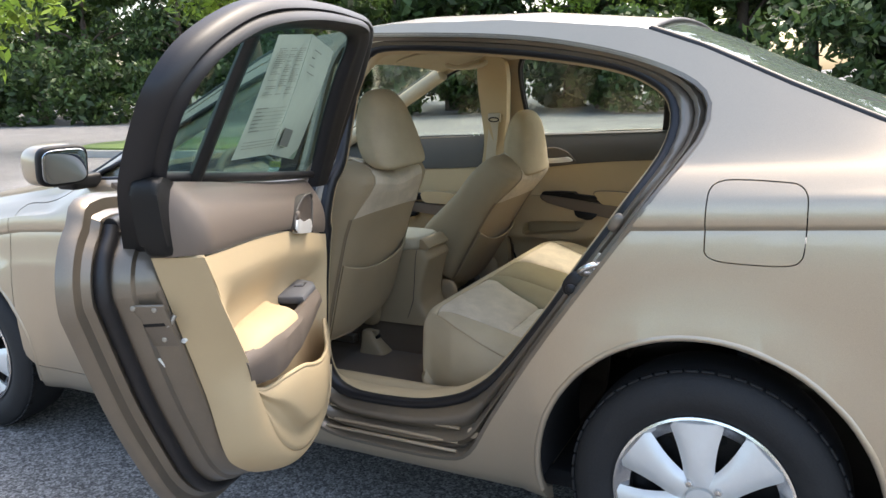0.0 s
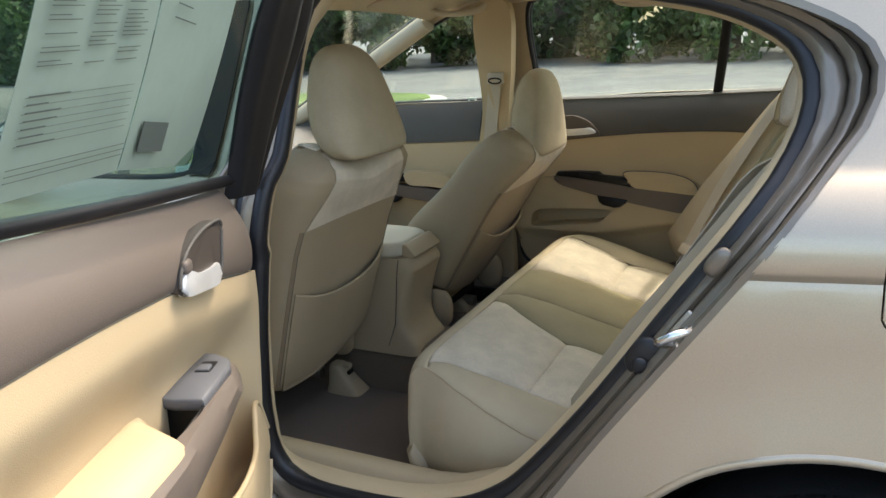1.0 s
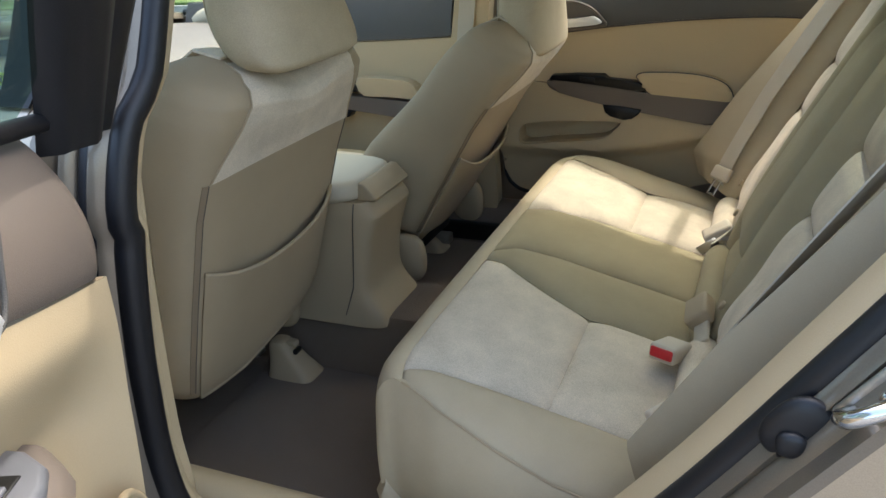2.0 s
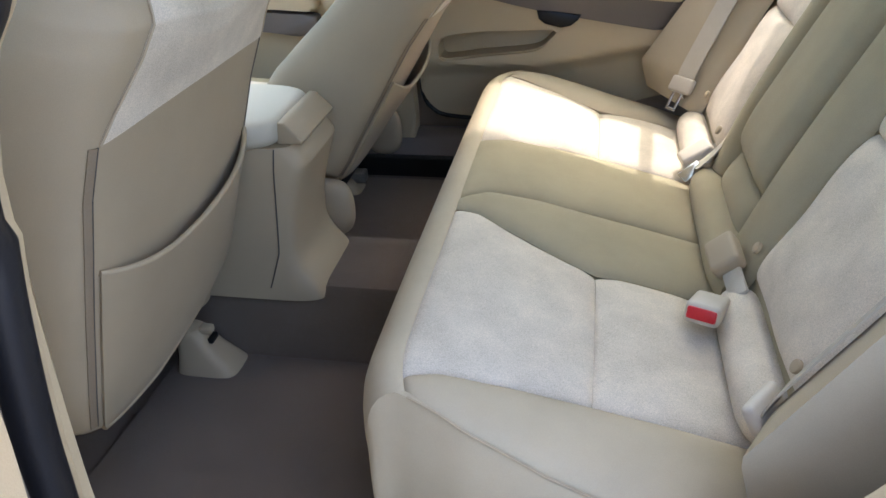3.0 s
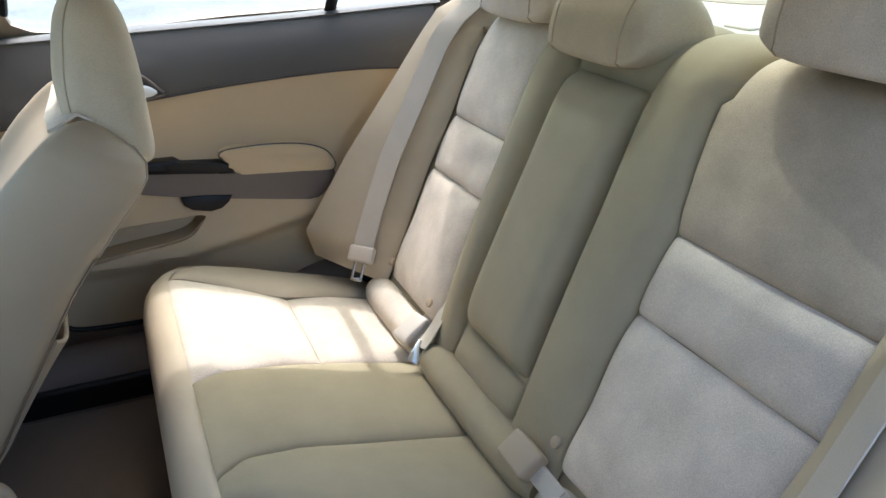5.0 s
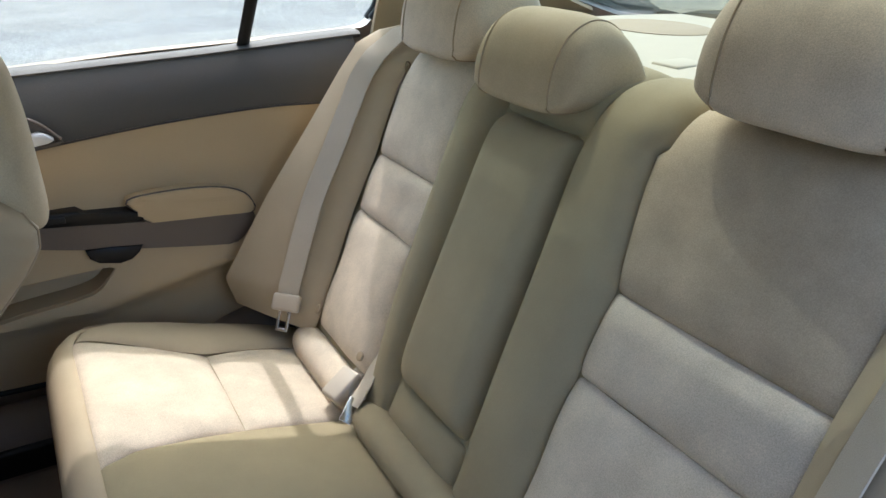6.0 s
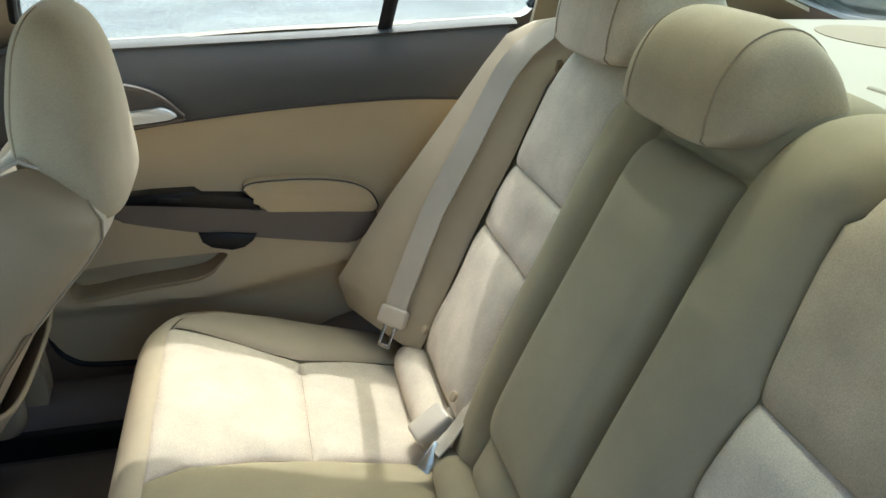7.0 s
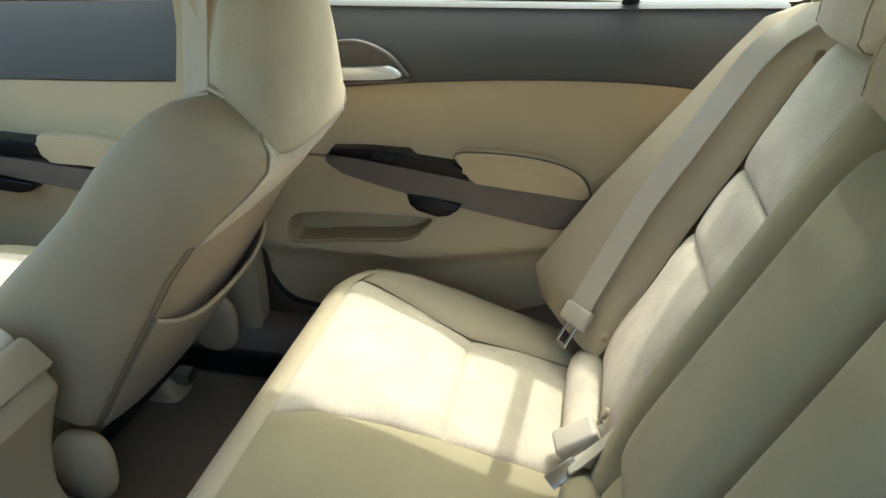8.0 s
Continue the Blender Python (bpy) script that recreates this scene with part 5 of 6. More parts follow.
def bstrip(name, ya, yb, z0, z1, high, mat, label="", ns=30, nt=26, sides=(1, 1, 1, 1), wave=0.0, depth=0.008, seed=0, off=0.0, top=None, parent=None, power=4, thick=0.03):
    q0, q1 = q_at(z0), (q_at(z1) if top is None else top)
    P = np.array([[back(q, ya(q) + (yb(q) - ya(q)) * t, off) for t in edgy(nt)] for q in q0 + (q1 - q0) * edgy(ns)])
    return sheet(name, puff(P, high, depth, power=power, sides=sides, wave=wave, seed=seed, u=edgy(nt), v=edgy(ns)), thick, mat, parent or rear_seat, label, sharp=70)


BL_OUT = bseam([(-0.490, 0.59), (-0.512, 0.80), (-0.510, 0.91), (-0.515, 1.03), (-0.50, 1.09)])
BL_IN = bseam([(-0.208, 0.58), (-0.204, 0.61), (-0.192, 0.80), (-0.188, 0.908), (-0.158, 1.03), (-0.152, 1.07), (-0.165, 1.10)])
AR_L = bseam([(-0.066, 0.60), (-0.060, 0.65), (-0.040, 0.85), (-0.018, 1.03), (-0.02, 1.07)])
AR_R = bseam([(0.150, 0.60), (0.156, 0.64), (0.176, 0.85), (0.194, 1.03), (0.19, 1.07)])
BR_IN = bseam([(0.226, 0.58), (0.231, 0.61), (0.262, 0.80), (0.276, 0.90), (0.302, 1.05), (0.295, 1.10)])
BR_OUT = bseam([(0.475, 0.59), (0.515, 0.80), (0.520, 0.90), (0.545, 1.03), (0.535, 1.10)])
for a, b, sd in ((BL_OUT, BL_IN, 20), (BR_IN, BR_OUT, 30)):
    bstrip("back_panel", a, b, 0.585, 0.803, 0.011, SUEDE, "pale suede backrest panel", wave=0.005, seed=sd, sides=(0.6, 1.2, 1, 1))
    bstrip("back_panel", a, b, 0.803, 0.908, 0.006, SUEDE, "pale suede backrest panel", ns=20, wave=0.004, seed=sd + 1, sides=(1.2, 1.2, 1, 1))
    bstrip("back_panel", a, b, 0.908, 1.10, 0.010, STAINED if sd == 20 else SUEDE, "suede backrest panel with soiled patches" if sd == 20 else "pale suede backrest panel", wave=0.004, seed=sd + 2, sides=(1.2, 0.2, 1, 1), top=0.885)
bstrip("inner_bolster", BL_IN, AR_L, 0.56, 1.10, 0.024, CLOTH, "smooth tan cloth bolster", ns=50, sides=(0, 0, 0.6, 1.2), seed=40, top=0.99, power=3, depth=0.018)
bstrip("inner_bolster", AR_R, BR_IN, 0.56, 1.10, 0.024, CLOTH, "smooth tan cloth bolster", ns=50, nt=16, sides=(0, 0, 1.2, 0.6), seed=41, top=0.99, power=3, depth=0.018)
bstrip("top_bolster", AR_L, AR_R, 1.055, 1.10, 0.012, CLOTH, "smooth tan cloth top roll", ns=24, sides=(1.2, 0, 0.3, 0.3), seed=42, top=0.99, depth=0.018)
bstrip("lower_flap", AR_L, AR_R, 0.56, 0.628, 0.006, CLOTH, "tan cloth flap below the armrest", ns=14, sides=(1, 1, 1, 1), seed=43, off=-0.004)
arm_l, arm_r = (lambda q: AR_L(q) + 0.003), (lambda q: AR_R(q) - 0.003)
bstrip("folded_armrest", arm_l, arm_r, 0.630, 1.056, 0.022, CLOTH, "folded-up tan cloth centre armrest", ns=50, sides=(2.0, 1.6, 2.2, 2.0), seed=44, wave=0.002, off=0.008, thick=0.06, power=7, depth=0.012)
# padding below the sewn covers, seen at the bottom of the seams
sheet("back_padding", np.array([[back(q, y_, -0.013) for y_ in np.linspace(-0.52, 0.56, 20)] for q in np.linspace(0.03, 0.93, 40)]), 0.008, CLOTH, rear_seat, "tan padding under the seams")
sheet("cushion_padding", np.array([[tuple(np.array(cush(q, y_)) - np.array((0, 0, 0.013))) for y_ in np.linspace(0.60, -0.56, 20)] for q in np.linspace(0.01, NOSE / 199 - 0.03, 30)]), 0.008, CLOTH, rear_seat, "tan padding under the seams")
# rolls where cushion and backrest meet
for y0, y1, mt in ((-0.498, -0.208, SUEDE), (-0.195, 0.215, CLOTH), (0.238, 0.520, SUEDE)):
    n = 24
    lv = np.linspace(y0, y1, n)
    w = 1 - np.abs(np.linspace(-1, 1, n)) ** 8
    tube(np.stack([np.full(n, -0.432), lv, np.full(n, 0.538)], 1), 0.036, mt, "lower_roll", rear_seat, "rounded roll at the foot of the backrest", sides=20, taper=0.55 + 0.45 * w)


def wing_point(edge, y_door, sgn, z, u):
    """Point of the side bolster at height z; u runs from the backrest's seam (0) to the door (1)."""
    t = (z - 0.565) / 0.545
    q = q_at(min(z, 1.10))
    inner = np.array(back(q, edge(q)))
    outer = np.array((lerp(z, [0.56, 0.63, 0.80, 0.95, 1.05, 1.11], [-0.525, -0.545, -0.440, -0.332, -0.262, -0.215]) + (0.0 if sgn > 0 else 0.045), y_door + sgn * lerp(z, [0.56, 1.11], [0.0, -0.02]), z + 0.004))
    bul = 0.016 * math.sin(math.pi * u ** 0.8) * min(1, (1 - t) * 8)
    return inner + (outer - inner) * u + np.array((-0.8, -sgn * 0.25, 0.5)) * bul * 0.7


def wing(edge, y_door, sgn):
    """Side bolster reaching forward beside the door."""
    rows = []
    for z in np.linspace(0.565, 1.10, 40):
        cols = [wing_point(edge, y_door, sgn, z, u) for u in np.linspace(0, 1, 22)]
        outer = cols[-1]
        cols += [outer + np.array((0.16 * u, sgn * 0.016 * math.sin(u * 1.57), 0.0)) for u in np.linspace(0.1, 1, 6)]
        rows.append(cols)
    rows.append([np.array(c) + np.array((0.05, 0, 0.022)) for c in rows[-1]])
    rows.append([np.array(c) + np.array((0.10, 0, 0.012)) for c in rows[-1]])
    P = puff(np.array(rows), 0.0, 0.006, sides=(0, 0, 1, 0))
    if sgn < 0:
        P = P[:, ::-1]
    # the wing shares the lightened covering, so its daylight is in the colour
    sheet("side_wing", P, 0.015, DAYLIT_VINYL, rear_seat, "smooth tan side bolster with daylight in its colour", sharp=75)


wing(BR_OUT, 0.672, 1)
wing(BL_OUT, -0.640, -1)
# small round covers of the child-seat anchors
for y in (-0.194, -0.464, 0.262, 0.468):
    q = q_at(0.612)
    c = back(q, y, 0.012)
    bm = disc_bm(0.009, 0.006, "z", (0, 0, 0), 20, 0.0015)
    part("anchor_cover", bm, VINYL, rear_seat, "small round plastic cover", m=Matrix.Translation(c) @ Matrix.Rotation(radians(-62), 4, "Y"))


def rear_headrest(y, x, z, w, h, d):
    """Loaf-shaped headrest: a sloping front, rounded top, back falling away to the shelf, and sewn-on ends."""
    prof = spline([(-0.50, 0.0, 0), (-0.535, 0.10, 0), (-0.53, 0.28, 0), (-0.47, 0.58, 0), (-0.33, 0.86, 0), (-0.10, 1.0, 0), (0.14, 0.95, 0), (0.36, 0.70, 0), (0.50, 0.34, 0), (0.52, 0.10, 0), (0.46, 0.0, 0), (0.0, -0.05, 0)], 56, True)[:, :2]

    def ring_at(t, off=0.0):
        k = max(0.0, 1 - abs(t) ** 4.2) ** (1 / 2.8)
        k = 0.10 + 0.90 * k
        return [(x + a * d * (0.55 + 0.45 * k) * (1 + off), y + t * w / 2, z + (b - 0.36) * h * k * (1 + off) + 0.36 * h) for a, b in prof]

    ts = np.sin(np.linspace(-1, 1, 33) * math.pi / 2)
    R = [ring_at(t) for t in ts]
    n = len(prof)
    hd = obj("headrest", np.array(R).reshape(-1, 3), [(i * n + j, i * n + (j + 1) % n, (i + 1) * n + (j + 1) % n, (i + 1) * n + j) for i in range(len(ts) - 1) for j in range(n)] + [tuple(range(n)), tuple((len(ts) - 1) * n + j for j in range(n))], SUEDE if w > 0.27 else HEADCLOTH, rear_seat, "rounded cloth-covered headrest", sharp=70)
    for sg in (-1, 1):
        tube(ring_at(sg * 0.70, 0.004), 0.0015, VINYL, "seam", hd, closed=True, sides=6)
        tube([(x, y + sg * 0.05, z + 0.02), (x + 0.01, y + sg * 0.05, z - 0.05)], 0.006, CHROME, "post", hd, sides=10)


rear_headrest(0.116, -0.118, 1.082, 0.262, 0.134, 0.165)
rear_headrest(-0.345, -0.080, 1.138, 0.305, 0.162, 0.180)
rear_headrest(0.425, -0.085, 1.108, 0.275, 0.172, 0.185)


# ---- rear belts and buckles ----
def buckle(name, at, rz, ry, red, label, plastic=None, rx=0):
    root = thing(name, at, label, "seat belt buckle")
    m = Matrix.Translation(at) @ Matrix.Rotation(radians(rz), 4, "Z") @ Matrix.Rotation(radians(ry), 4, "Y") @ Matrix.Rotation(radians(rx), 4, "X")
    part("housing", box_bm((0.066, 0.048, 0.030), (0, 0, 0), None, 0.007, 3), plastic or BELTPLASTIC, root, m=m)
    if red:
        part("release_button", box_bm((0.010, 0.041, 0.019), (-0.0305, 0, 0.001), None, 0.004, 2), RED, root, "red release button", m=m)
    part("stalk", box_bm((0.06, 0.030, 0.008), (0.055, 0, -0.008), None, 0.003, 2), WEBBING, root, m=m)
    return root


buckle("seat_belt_buckle", (-0.484, -0.282, 0.566), 68, 14, True, "beige seat belt buckle with a red button on the cushion")
buckle("seat_belt_buckle", (-0.449, -0.166, 0.586), -86, 8, False, "tan seat belt buckle tucked beside the backrest", VINYL, 42)
buckle("seat_belt_buckle", (-0.446, 0.268, 0.562), 12, -30, False, "beige seat belt buckle at the sunlit cushion")
strap = thing("centre_belt", (-0.43, 0.20, 0.55), "beige lap belt tucked beside the centre cushion", "seat belt")
ribbon("webbing", spline([(-0.33, 0.232, 0.72), (-0.38, 0.228, 0.64), (-0.425, 0.215, 0.585), (-0.455, 0.205, 0.560)], 16), 0.040, 0.002, WEBBING, strap, across=(0.25, 1, 0))
box("tongue", (0.05, 0.022, 0.003), (-0.462, 0.200, 0.556), CHROME, strap, rot=(30, -20, 40), bevel=0.001)


def side_belt(sgn, edge, y_door, ua, ub):
    """Shoulder belt lying on the side bolster, from ua at the top to ub at its tongue."""
    root = thing("seat_belt", (-0.43, 0.55 * sgn, 0.55), "beige shoulder seat belt hanging beside the backrest", "seat belt", "rear shoulder belts")
    out = np.array((-0.8, -sgn * 0.25, 0.5))
    pts = [wing_point(edge, y_door, sgn, z, lerp(z, [0.61, 0.80, 1.09], [ub, (ua + ub) * 0.5, ua])) + out * 0.010 for z in np.linspace(1.09, 0.606, 32)]
    top = pts[0]
    across = wing_point(edge, y_door, sgn, 0.85, 1.0) - wing_point(edge, y_door, sgn, 0.85, 0.0)
    ribbon("webbing", [top + np.array((0.11, 0, 0.045)), top + np.array((0.05, 0, 0.034))] + pts, 0.047, 0.0022, WEBBING, root, across=across / np.linalg.norm(across))
    low = pts[-1] + out * 0.004
    ang = math.degrees(math.atan2(across[0], across[1]))
    m = Matrix.Translation(low) @ Matrix.Rotation(radians(-ang), 4, "Z") @ Matrix.Rotation(radians(-58), 4, "Y")
    part("tongue_cover", box_bm((0.036, 0.062, 0.016), (0.0, 0, 0), None, 0.006), BELTPLASTIC, root, "beige tongue cover", m=m)
    for dy in (-0.011, 0.011):
        part("tongue_bar", box_bm((0.042, 0.006, 0.003), (-0.036, dy, 0), None, 0.001), CHROME, root, m=m)
    part("tongue_end", box_bm((0.007, 0.028, 0.003), (-0.056, 0, 0), None, 0.001), CHROME, root, m=m)
    a = np.array(low)
    ribbon("lap_webbing", spline([a + out * 0.002, a + np.array((0.03, sgn * 0.035, -0.045)), a + np.array((0.06, sgn * 0.06, -0.10))], 12), 0.045, 0.0018, WEBBING, root, across=(0.4, 1, 0.3))


side_belt(1, BR_OUT, 0.672, 0.50, 0.27)
side_belt(-1, BL_OUT, -0.640, 0.50, 0.40)
# ---- front seats ----
def front_seat(y, base, recline, px, head, tilt, rail_end, label):
    """Bucket seat: base is the (x, z) of the lower rear edge of its backrest, which leans back by recline degrees; px sets the cushion, head the (x, z) under the headrest."""
    root = thing("front_seat", (px - 0.08, y, 0.30), label, "car seat", "front seats")
    lean = Matrix.Translation((base[0], y, base[1])) @ Matrix.Rotation(radians(recline), 4, "Y")
    dx = px + 1.371
    inb = -math.copysign(1, y)  # towards the tunnel
    HS = [0.0, 0.03, 0.10, 0.22, 0.40, 0.50, 0.560, 0.592, 0.614, 0.627, 0.634]
    FRONT = [-0.150, -0.190, -0.215, -0.205, -0.160, -0.150, -0.136, -0.126, -0.114, -0.098, -0.082]
    REAR = [0.002, 0.010, 0.011, 0.006, 0.0, 0.006, 0.016, 0.018, 0.008, -0.014, -0.044]
    WIDE = [0.212, 0.234, 0.246, 0.252, 0.258, 0.259, 0.253, 0.242, 0.224, 0.196, 0.160]

    def half_ring(h, off=0.0):
        """Half of the backrest's section at h: (depth, sideways) from the middle of the rear face round to the front."""
        r, f, w = (float(lerp(h, HS, q)) for q in (REAR, FRONT, WIDE))
        r, f, w = r + off, f - off, w + off
        k = min(0.034, 0.25 * (r - f))
        c = min(1.0, (r - f) / 0.12)
        return spline([(r + 0.010 * c, 0, 0), (r + 0.008 * c, 0.4 * w, 0), (r + 0.002 * c, 0.72 * w, 0), (r - 0.008 * c, 0.86 * w, 0), (r - 0.032 * c, 0.95 * w, 0), ((r + f) / 2, w, 0), (f + 0.03 * c, 0.985 * w, 0),
                       (f + 0.006 * c, 0.93 * w, 0), (f, 0.85 * w, 0), (f + k * 0.6, 0.68 * w, 0), (f + k, 0.4 * w, 0), (f + k, 0, 0)], 61)[:, :2]

    def bend(d, yy, h):
        """Sinks the top under the headrest, and lifts the lower edge towards the tunnel."""
        h2 = h - 0.026 * math.exp(-(yy / 0.085) ** 2) * min(1.0, max(0.0, (h - 0.5) / 0.12))
        h2 += 0.055 * max(0.0, 1 - h / 0.16) * min(1.0, max(0.0, (yy * inb + 0.05) / 0.25))
        return (d, yy, h2)

    def rear(h, yy, off=0.0):
        hr = half_ring(h)
        k = int(np.argmax(hr[:, 1]))
        return bend(float(np.interp(abs(yy), hr[:k, 1], hr[:k, 0])) + off, yy, h)

    up = np.r_[np.linspace(0, 0.10, 8), np.linspace(0.14, 0.54, 16), np.linspace(0.56, 0.634, 18)]
    rings = []
    for h in up:
        hr = half_ring(h)
        rings.append([bend(d, w, h) for d, w in hr] + [bend(d, -w, h) for d, w in hr[-2:0:-1]])
    P = np.array(rings)
    P = np.concatenate([P[:1] * np.array((0.0, 0.0, 1.0)) + P[:1].mean(1, keepdims=True) * np.array((1, 1, 0)), P, P[-1:] * np.array((0.0, 0.0, 1.0)) + P[-1:].mean(1, keepdims=True) * np.array((1, 1, 0))])
    n = P.shape[1]
    quads = [(r * n + i, r * n + (i + 1) % n, (r + 1) * n + (i + 1) % n, (r + 1) * n + i) for r in range(P.shape[0] - 1) for i in range(n)]
    obj("backrest", P.reshape(-1, 3), quads, SEATSKIN, root, "tan cloth backrest seen from behind", m=lean, sharp=60)

    def wide(h):
        return float(lerp(h, HS, WIDE)) / 0.245

    # map pocket: a stretched flap with a sagging upper edge
    rows = []
    for t in np.linspace(0, 1, 20):
        r = []
        for u in np.linspace(-1, 1, 52):
            top = 0.306 + 0.010 * u * inb - 0.034 * (1 - u * u)
            h = 0.010 + (top - 0.010) * t
            r.append(rear(h, u * 0.195 * wide(h), 0.0012 + 0.020 * t ** 2 * (1 - abs(u) ** 4)))
        rows.append(r)
    P = np.array(rows)
    sheet("map_pocket", P, 0.004, SEATSKIN, root, "tan map pocket on the seat back", m=lean)
    tube(P[-1], 0.0042, SEATSKIN, "pocket_hem", root, sides=8, m=lean)
    tube([rear(0.006, q * wide(0), 0.002) for q in np.linspace(-0.2, 0.2, 40)], 0.006, SEATSKIN, "lower_hem", root, sides=8, m=lean)
    for sg in (-1, 1):
        hh = np.linspace(0.03, 0.466, 40)
        ribbon("zip_tape", np.array([rear(h, sg * 0.207 * wide(h), 0.0006) for h in hh]) @ np.array(lean)[:3, :3].T + np.array(lean)[:3, 3], 0.012, 0.0012, ZIPTAPE, root, "grey-brown zip tape", across=(0.45, sg * -0.9, 0))
        tube([rear(h, sg * 0.203 * wide(h), 0.0012) for h in hh], 0.0011, RECESS, "zip", root, "closed dark zip", sides=6, m=lean)
    # suede cover over the upper rear, drawn in round the shoulders
    def edge_y(h):
        return float(lerp(h, [0.465, 0.50, 0.54, 0.58, 0.60, 0.62, 0.634], [0.214, 0.199, 0.182, 0.166, 0.159, 0.156, 0.140]))

    rows = []
    for q in np.linspace(0, 1, 40):
        r = []
        for u in np.linspace(-1, 1, 52):
            h0 = 0.482 - 0.014 * abs(u) ** 3
            h = h0 + (0.634 - h0) * q ** 0.8
            r.append(rear(h, u * edge_y(h), 0.0022))
        rows.append(r)
    P = np.array(rows)
    sheet("upper_cover", P[:, ::-1], 0.004, SUEDE, root, "pale suede upper cover", m=lean, sharp=60)
    for c in (0, -1):
        tube(P[:, c], 0.0016, VINYL, "cover_seam", root, sides=6, m=lean)
    ridge = [bend(d, u * 0.140, 0.6345) for u in np.linspace(-1, 1, 30) for d in (-0.055,)]
    front = [bend(-0.120, u * 0.165, 0.598) for u in np.linspace(-1, 1, 30)]
    sheet("top_cover", np.array([ridge, [((a[0] + b[0]) / 2 - 0.008, (a[1] + b[1]) / 2, max(a[2], b[2]) + 0.001) for a, b in zip(ridge, front)], front]), 0.004, SUEDE, root, m=lean, sharp=60)

    # headrest: wide at its foot, narrowing to a rounded top
    hx_, hz_ = head
    lv = [((hx_ + c - tilt * z, y, hz_ + z), a, w, p) for z, c, a, w, p in ((0.0, 0.030, 0.026, 0.112, 3.6), (0.007, 0.026, 0.040, 0.134, 3.6), (0.028, 0.016, 0.052, 0.149, 3.5), (0.070, 0.005, 0.061, 0.149, 3.3), (0.125, 0.0, 0.063, 0.136, 3.1),
                                                                  (0.175, 0.0, 0.057, 0.119, 3.0), (0.212, 0.0, 0.049, 0.103, 2.8), (0.238, 0.0, 0.036, 0.082, 2.6), (0.252, 0.0, 0.022, 0.055, 2.4), (0.258, 0.0, 0.008, 0.025, 2.2))]
    lv = smooth_levels(lv, 44)
    hd = loft("headrest", lv, HEADCLOTH, root, "rounded cloth-covered headrest", n=72, sharp=70)
    for a in (125, 235):
        tube([(c[0] + (hx + 0.0004) * math.copysign(abs(math.cos(radians(a))) ** (2 / p), math.cos(radians(a))), c[1] + (hy + 0.0004) * math.copysign(abs(math.sin(radians(a))) ** (2 / p), math.sin(radians(a))), c[2]) for c, hx, hy, p, _ in lv[3:-4]], 0.0013, VINYL, "seam", hd, sides=6)
    top = lean @ Vector((-0.07, 0, 0.60))
    for sg in (-1, 1):
        tube([(top.x, y + sg * 0.06, top.z), (hx_ + 0.005, y + sg * 0.06, hz_ + 0.03)], 0.006, CHROME, "post", hd, sides=10)
    part("post_guide", box_bm((0.05, 0.075, 0.012), (-0.060, 0, 0.611), None, 0.005), VINYL, hd, m=lean)
    # cushion
    lc = []
    for z, f, w in ((0.42, 0.22, 0.20), (0.47, 0.245, 0.225), (0.53, 0.25, 0.235), (0.575, 0.24, 0.225), (0.595, 0.20, 0.19)):
        lc.append(((-1.62 + dx, y, z), f, w, 3.6, 4))
    loft("cushion", smooth_levels(lc, 18), CLOTH, root, "tan cloth seat cushion", n=64)
    loft("cushion_panel", smooth_levels([((-1.62 + dx, y, 0.58), 0.21, 0.155, 3.2, 4), ((-1.62 + dx, y, 0.602), 0.20, 0.145, 3.0, 4), ((-1.62 + dx, y, 0.608), 0.15, 0.10, 3, 4)], 8), SUEDE, root, "pale suede seat panel", n=48)
    # recliner covers, rails, and the moulded cover of the rail's rear end
    for sg in (-1, 1):
        pebble("recliner_cover", (0.10, 0.050, 0.13), (-1.342 + dx, y + sg * 0.222, 0.452), VINYL, root, "tan plastic recliner cover", powers=(2.4, 2.6))
        box("rail", (0.42, 0.035, 0.03), (-1.60 + dx, y + sg * 0.185, 0.335), STEEL, root, bevel=0.004)
    rx_, ry = rail_end
    rc = loft("rail_cover", smooth_levels([((rx_ + 0.000, ry, 0.290), 0.066, 0.046, 4.5, 0), ((rx_ + -0.005, ry, 0.312), 0.054, 0.038, 4.5, 0), ((rx_ + -0.020, ry, 0.345), 0.036, 0.030, 4, 0), ((rx_ + -0.030, ry, 0.375), 0.026, 0.025, 3.5, 0), ((rx_ + -0.033, ry, 0.385), 0.018, 0.020, 3, 0)], 14), VINYL, root, "tan plastic rail end cover", n=32)
    box("slot", (0.010, 0.026, 0.012), (rx_ + 0.009, ry, 0.362), BLACK, rc, bevel=0.003)
    box("tab", (0.024, 0.020, 0.014), (rx_, ry, 0.381), VINYL, rc, bevel=0.004)
    box("frame", (0.42, 0.36, 0.03), (-1.60 + dx, y, 0.40), BLACK, root, bevel=0.006)
    return root


front_seat(-0.346, (-1.300, 0.460), 19, -1.408, (-1.108, 1.052), 0.17, (-1.322, -0.178), "tan cloth driver's bucket seat with a map pocket")
front_seat(0.405, (-1.215, 0.456), 33, -1.218, (-0.918, 0.946), -0.02, (-1.300, 0.575), "tan cloth passenger bucket seat leaning far back")
# ---- cabin ----
cabin = thing("cabin_lining", (-1.0, YC, 0.25), "beige moulded cabin lining of the sedan", "car interior", kind="structure")


def floor_z(y):
    t = abs(y - YC)
    return 0.285 + 0.135 * (1 / (1 + math.exp((t - 0.132) / 0.011)))


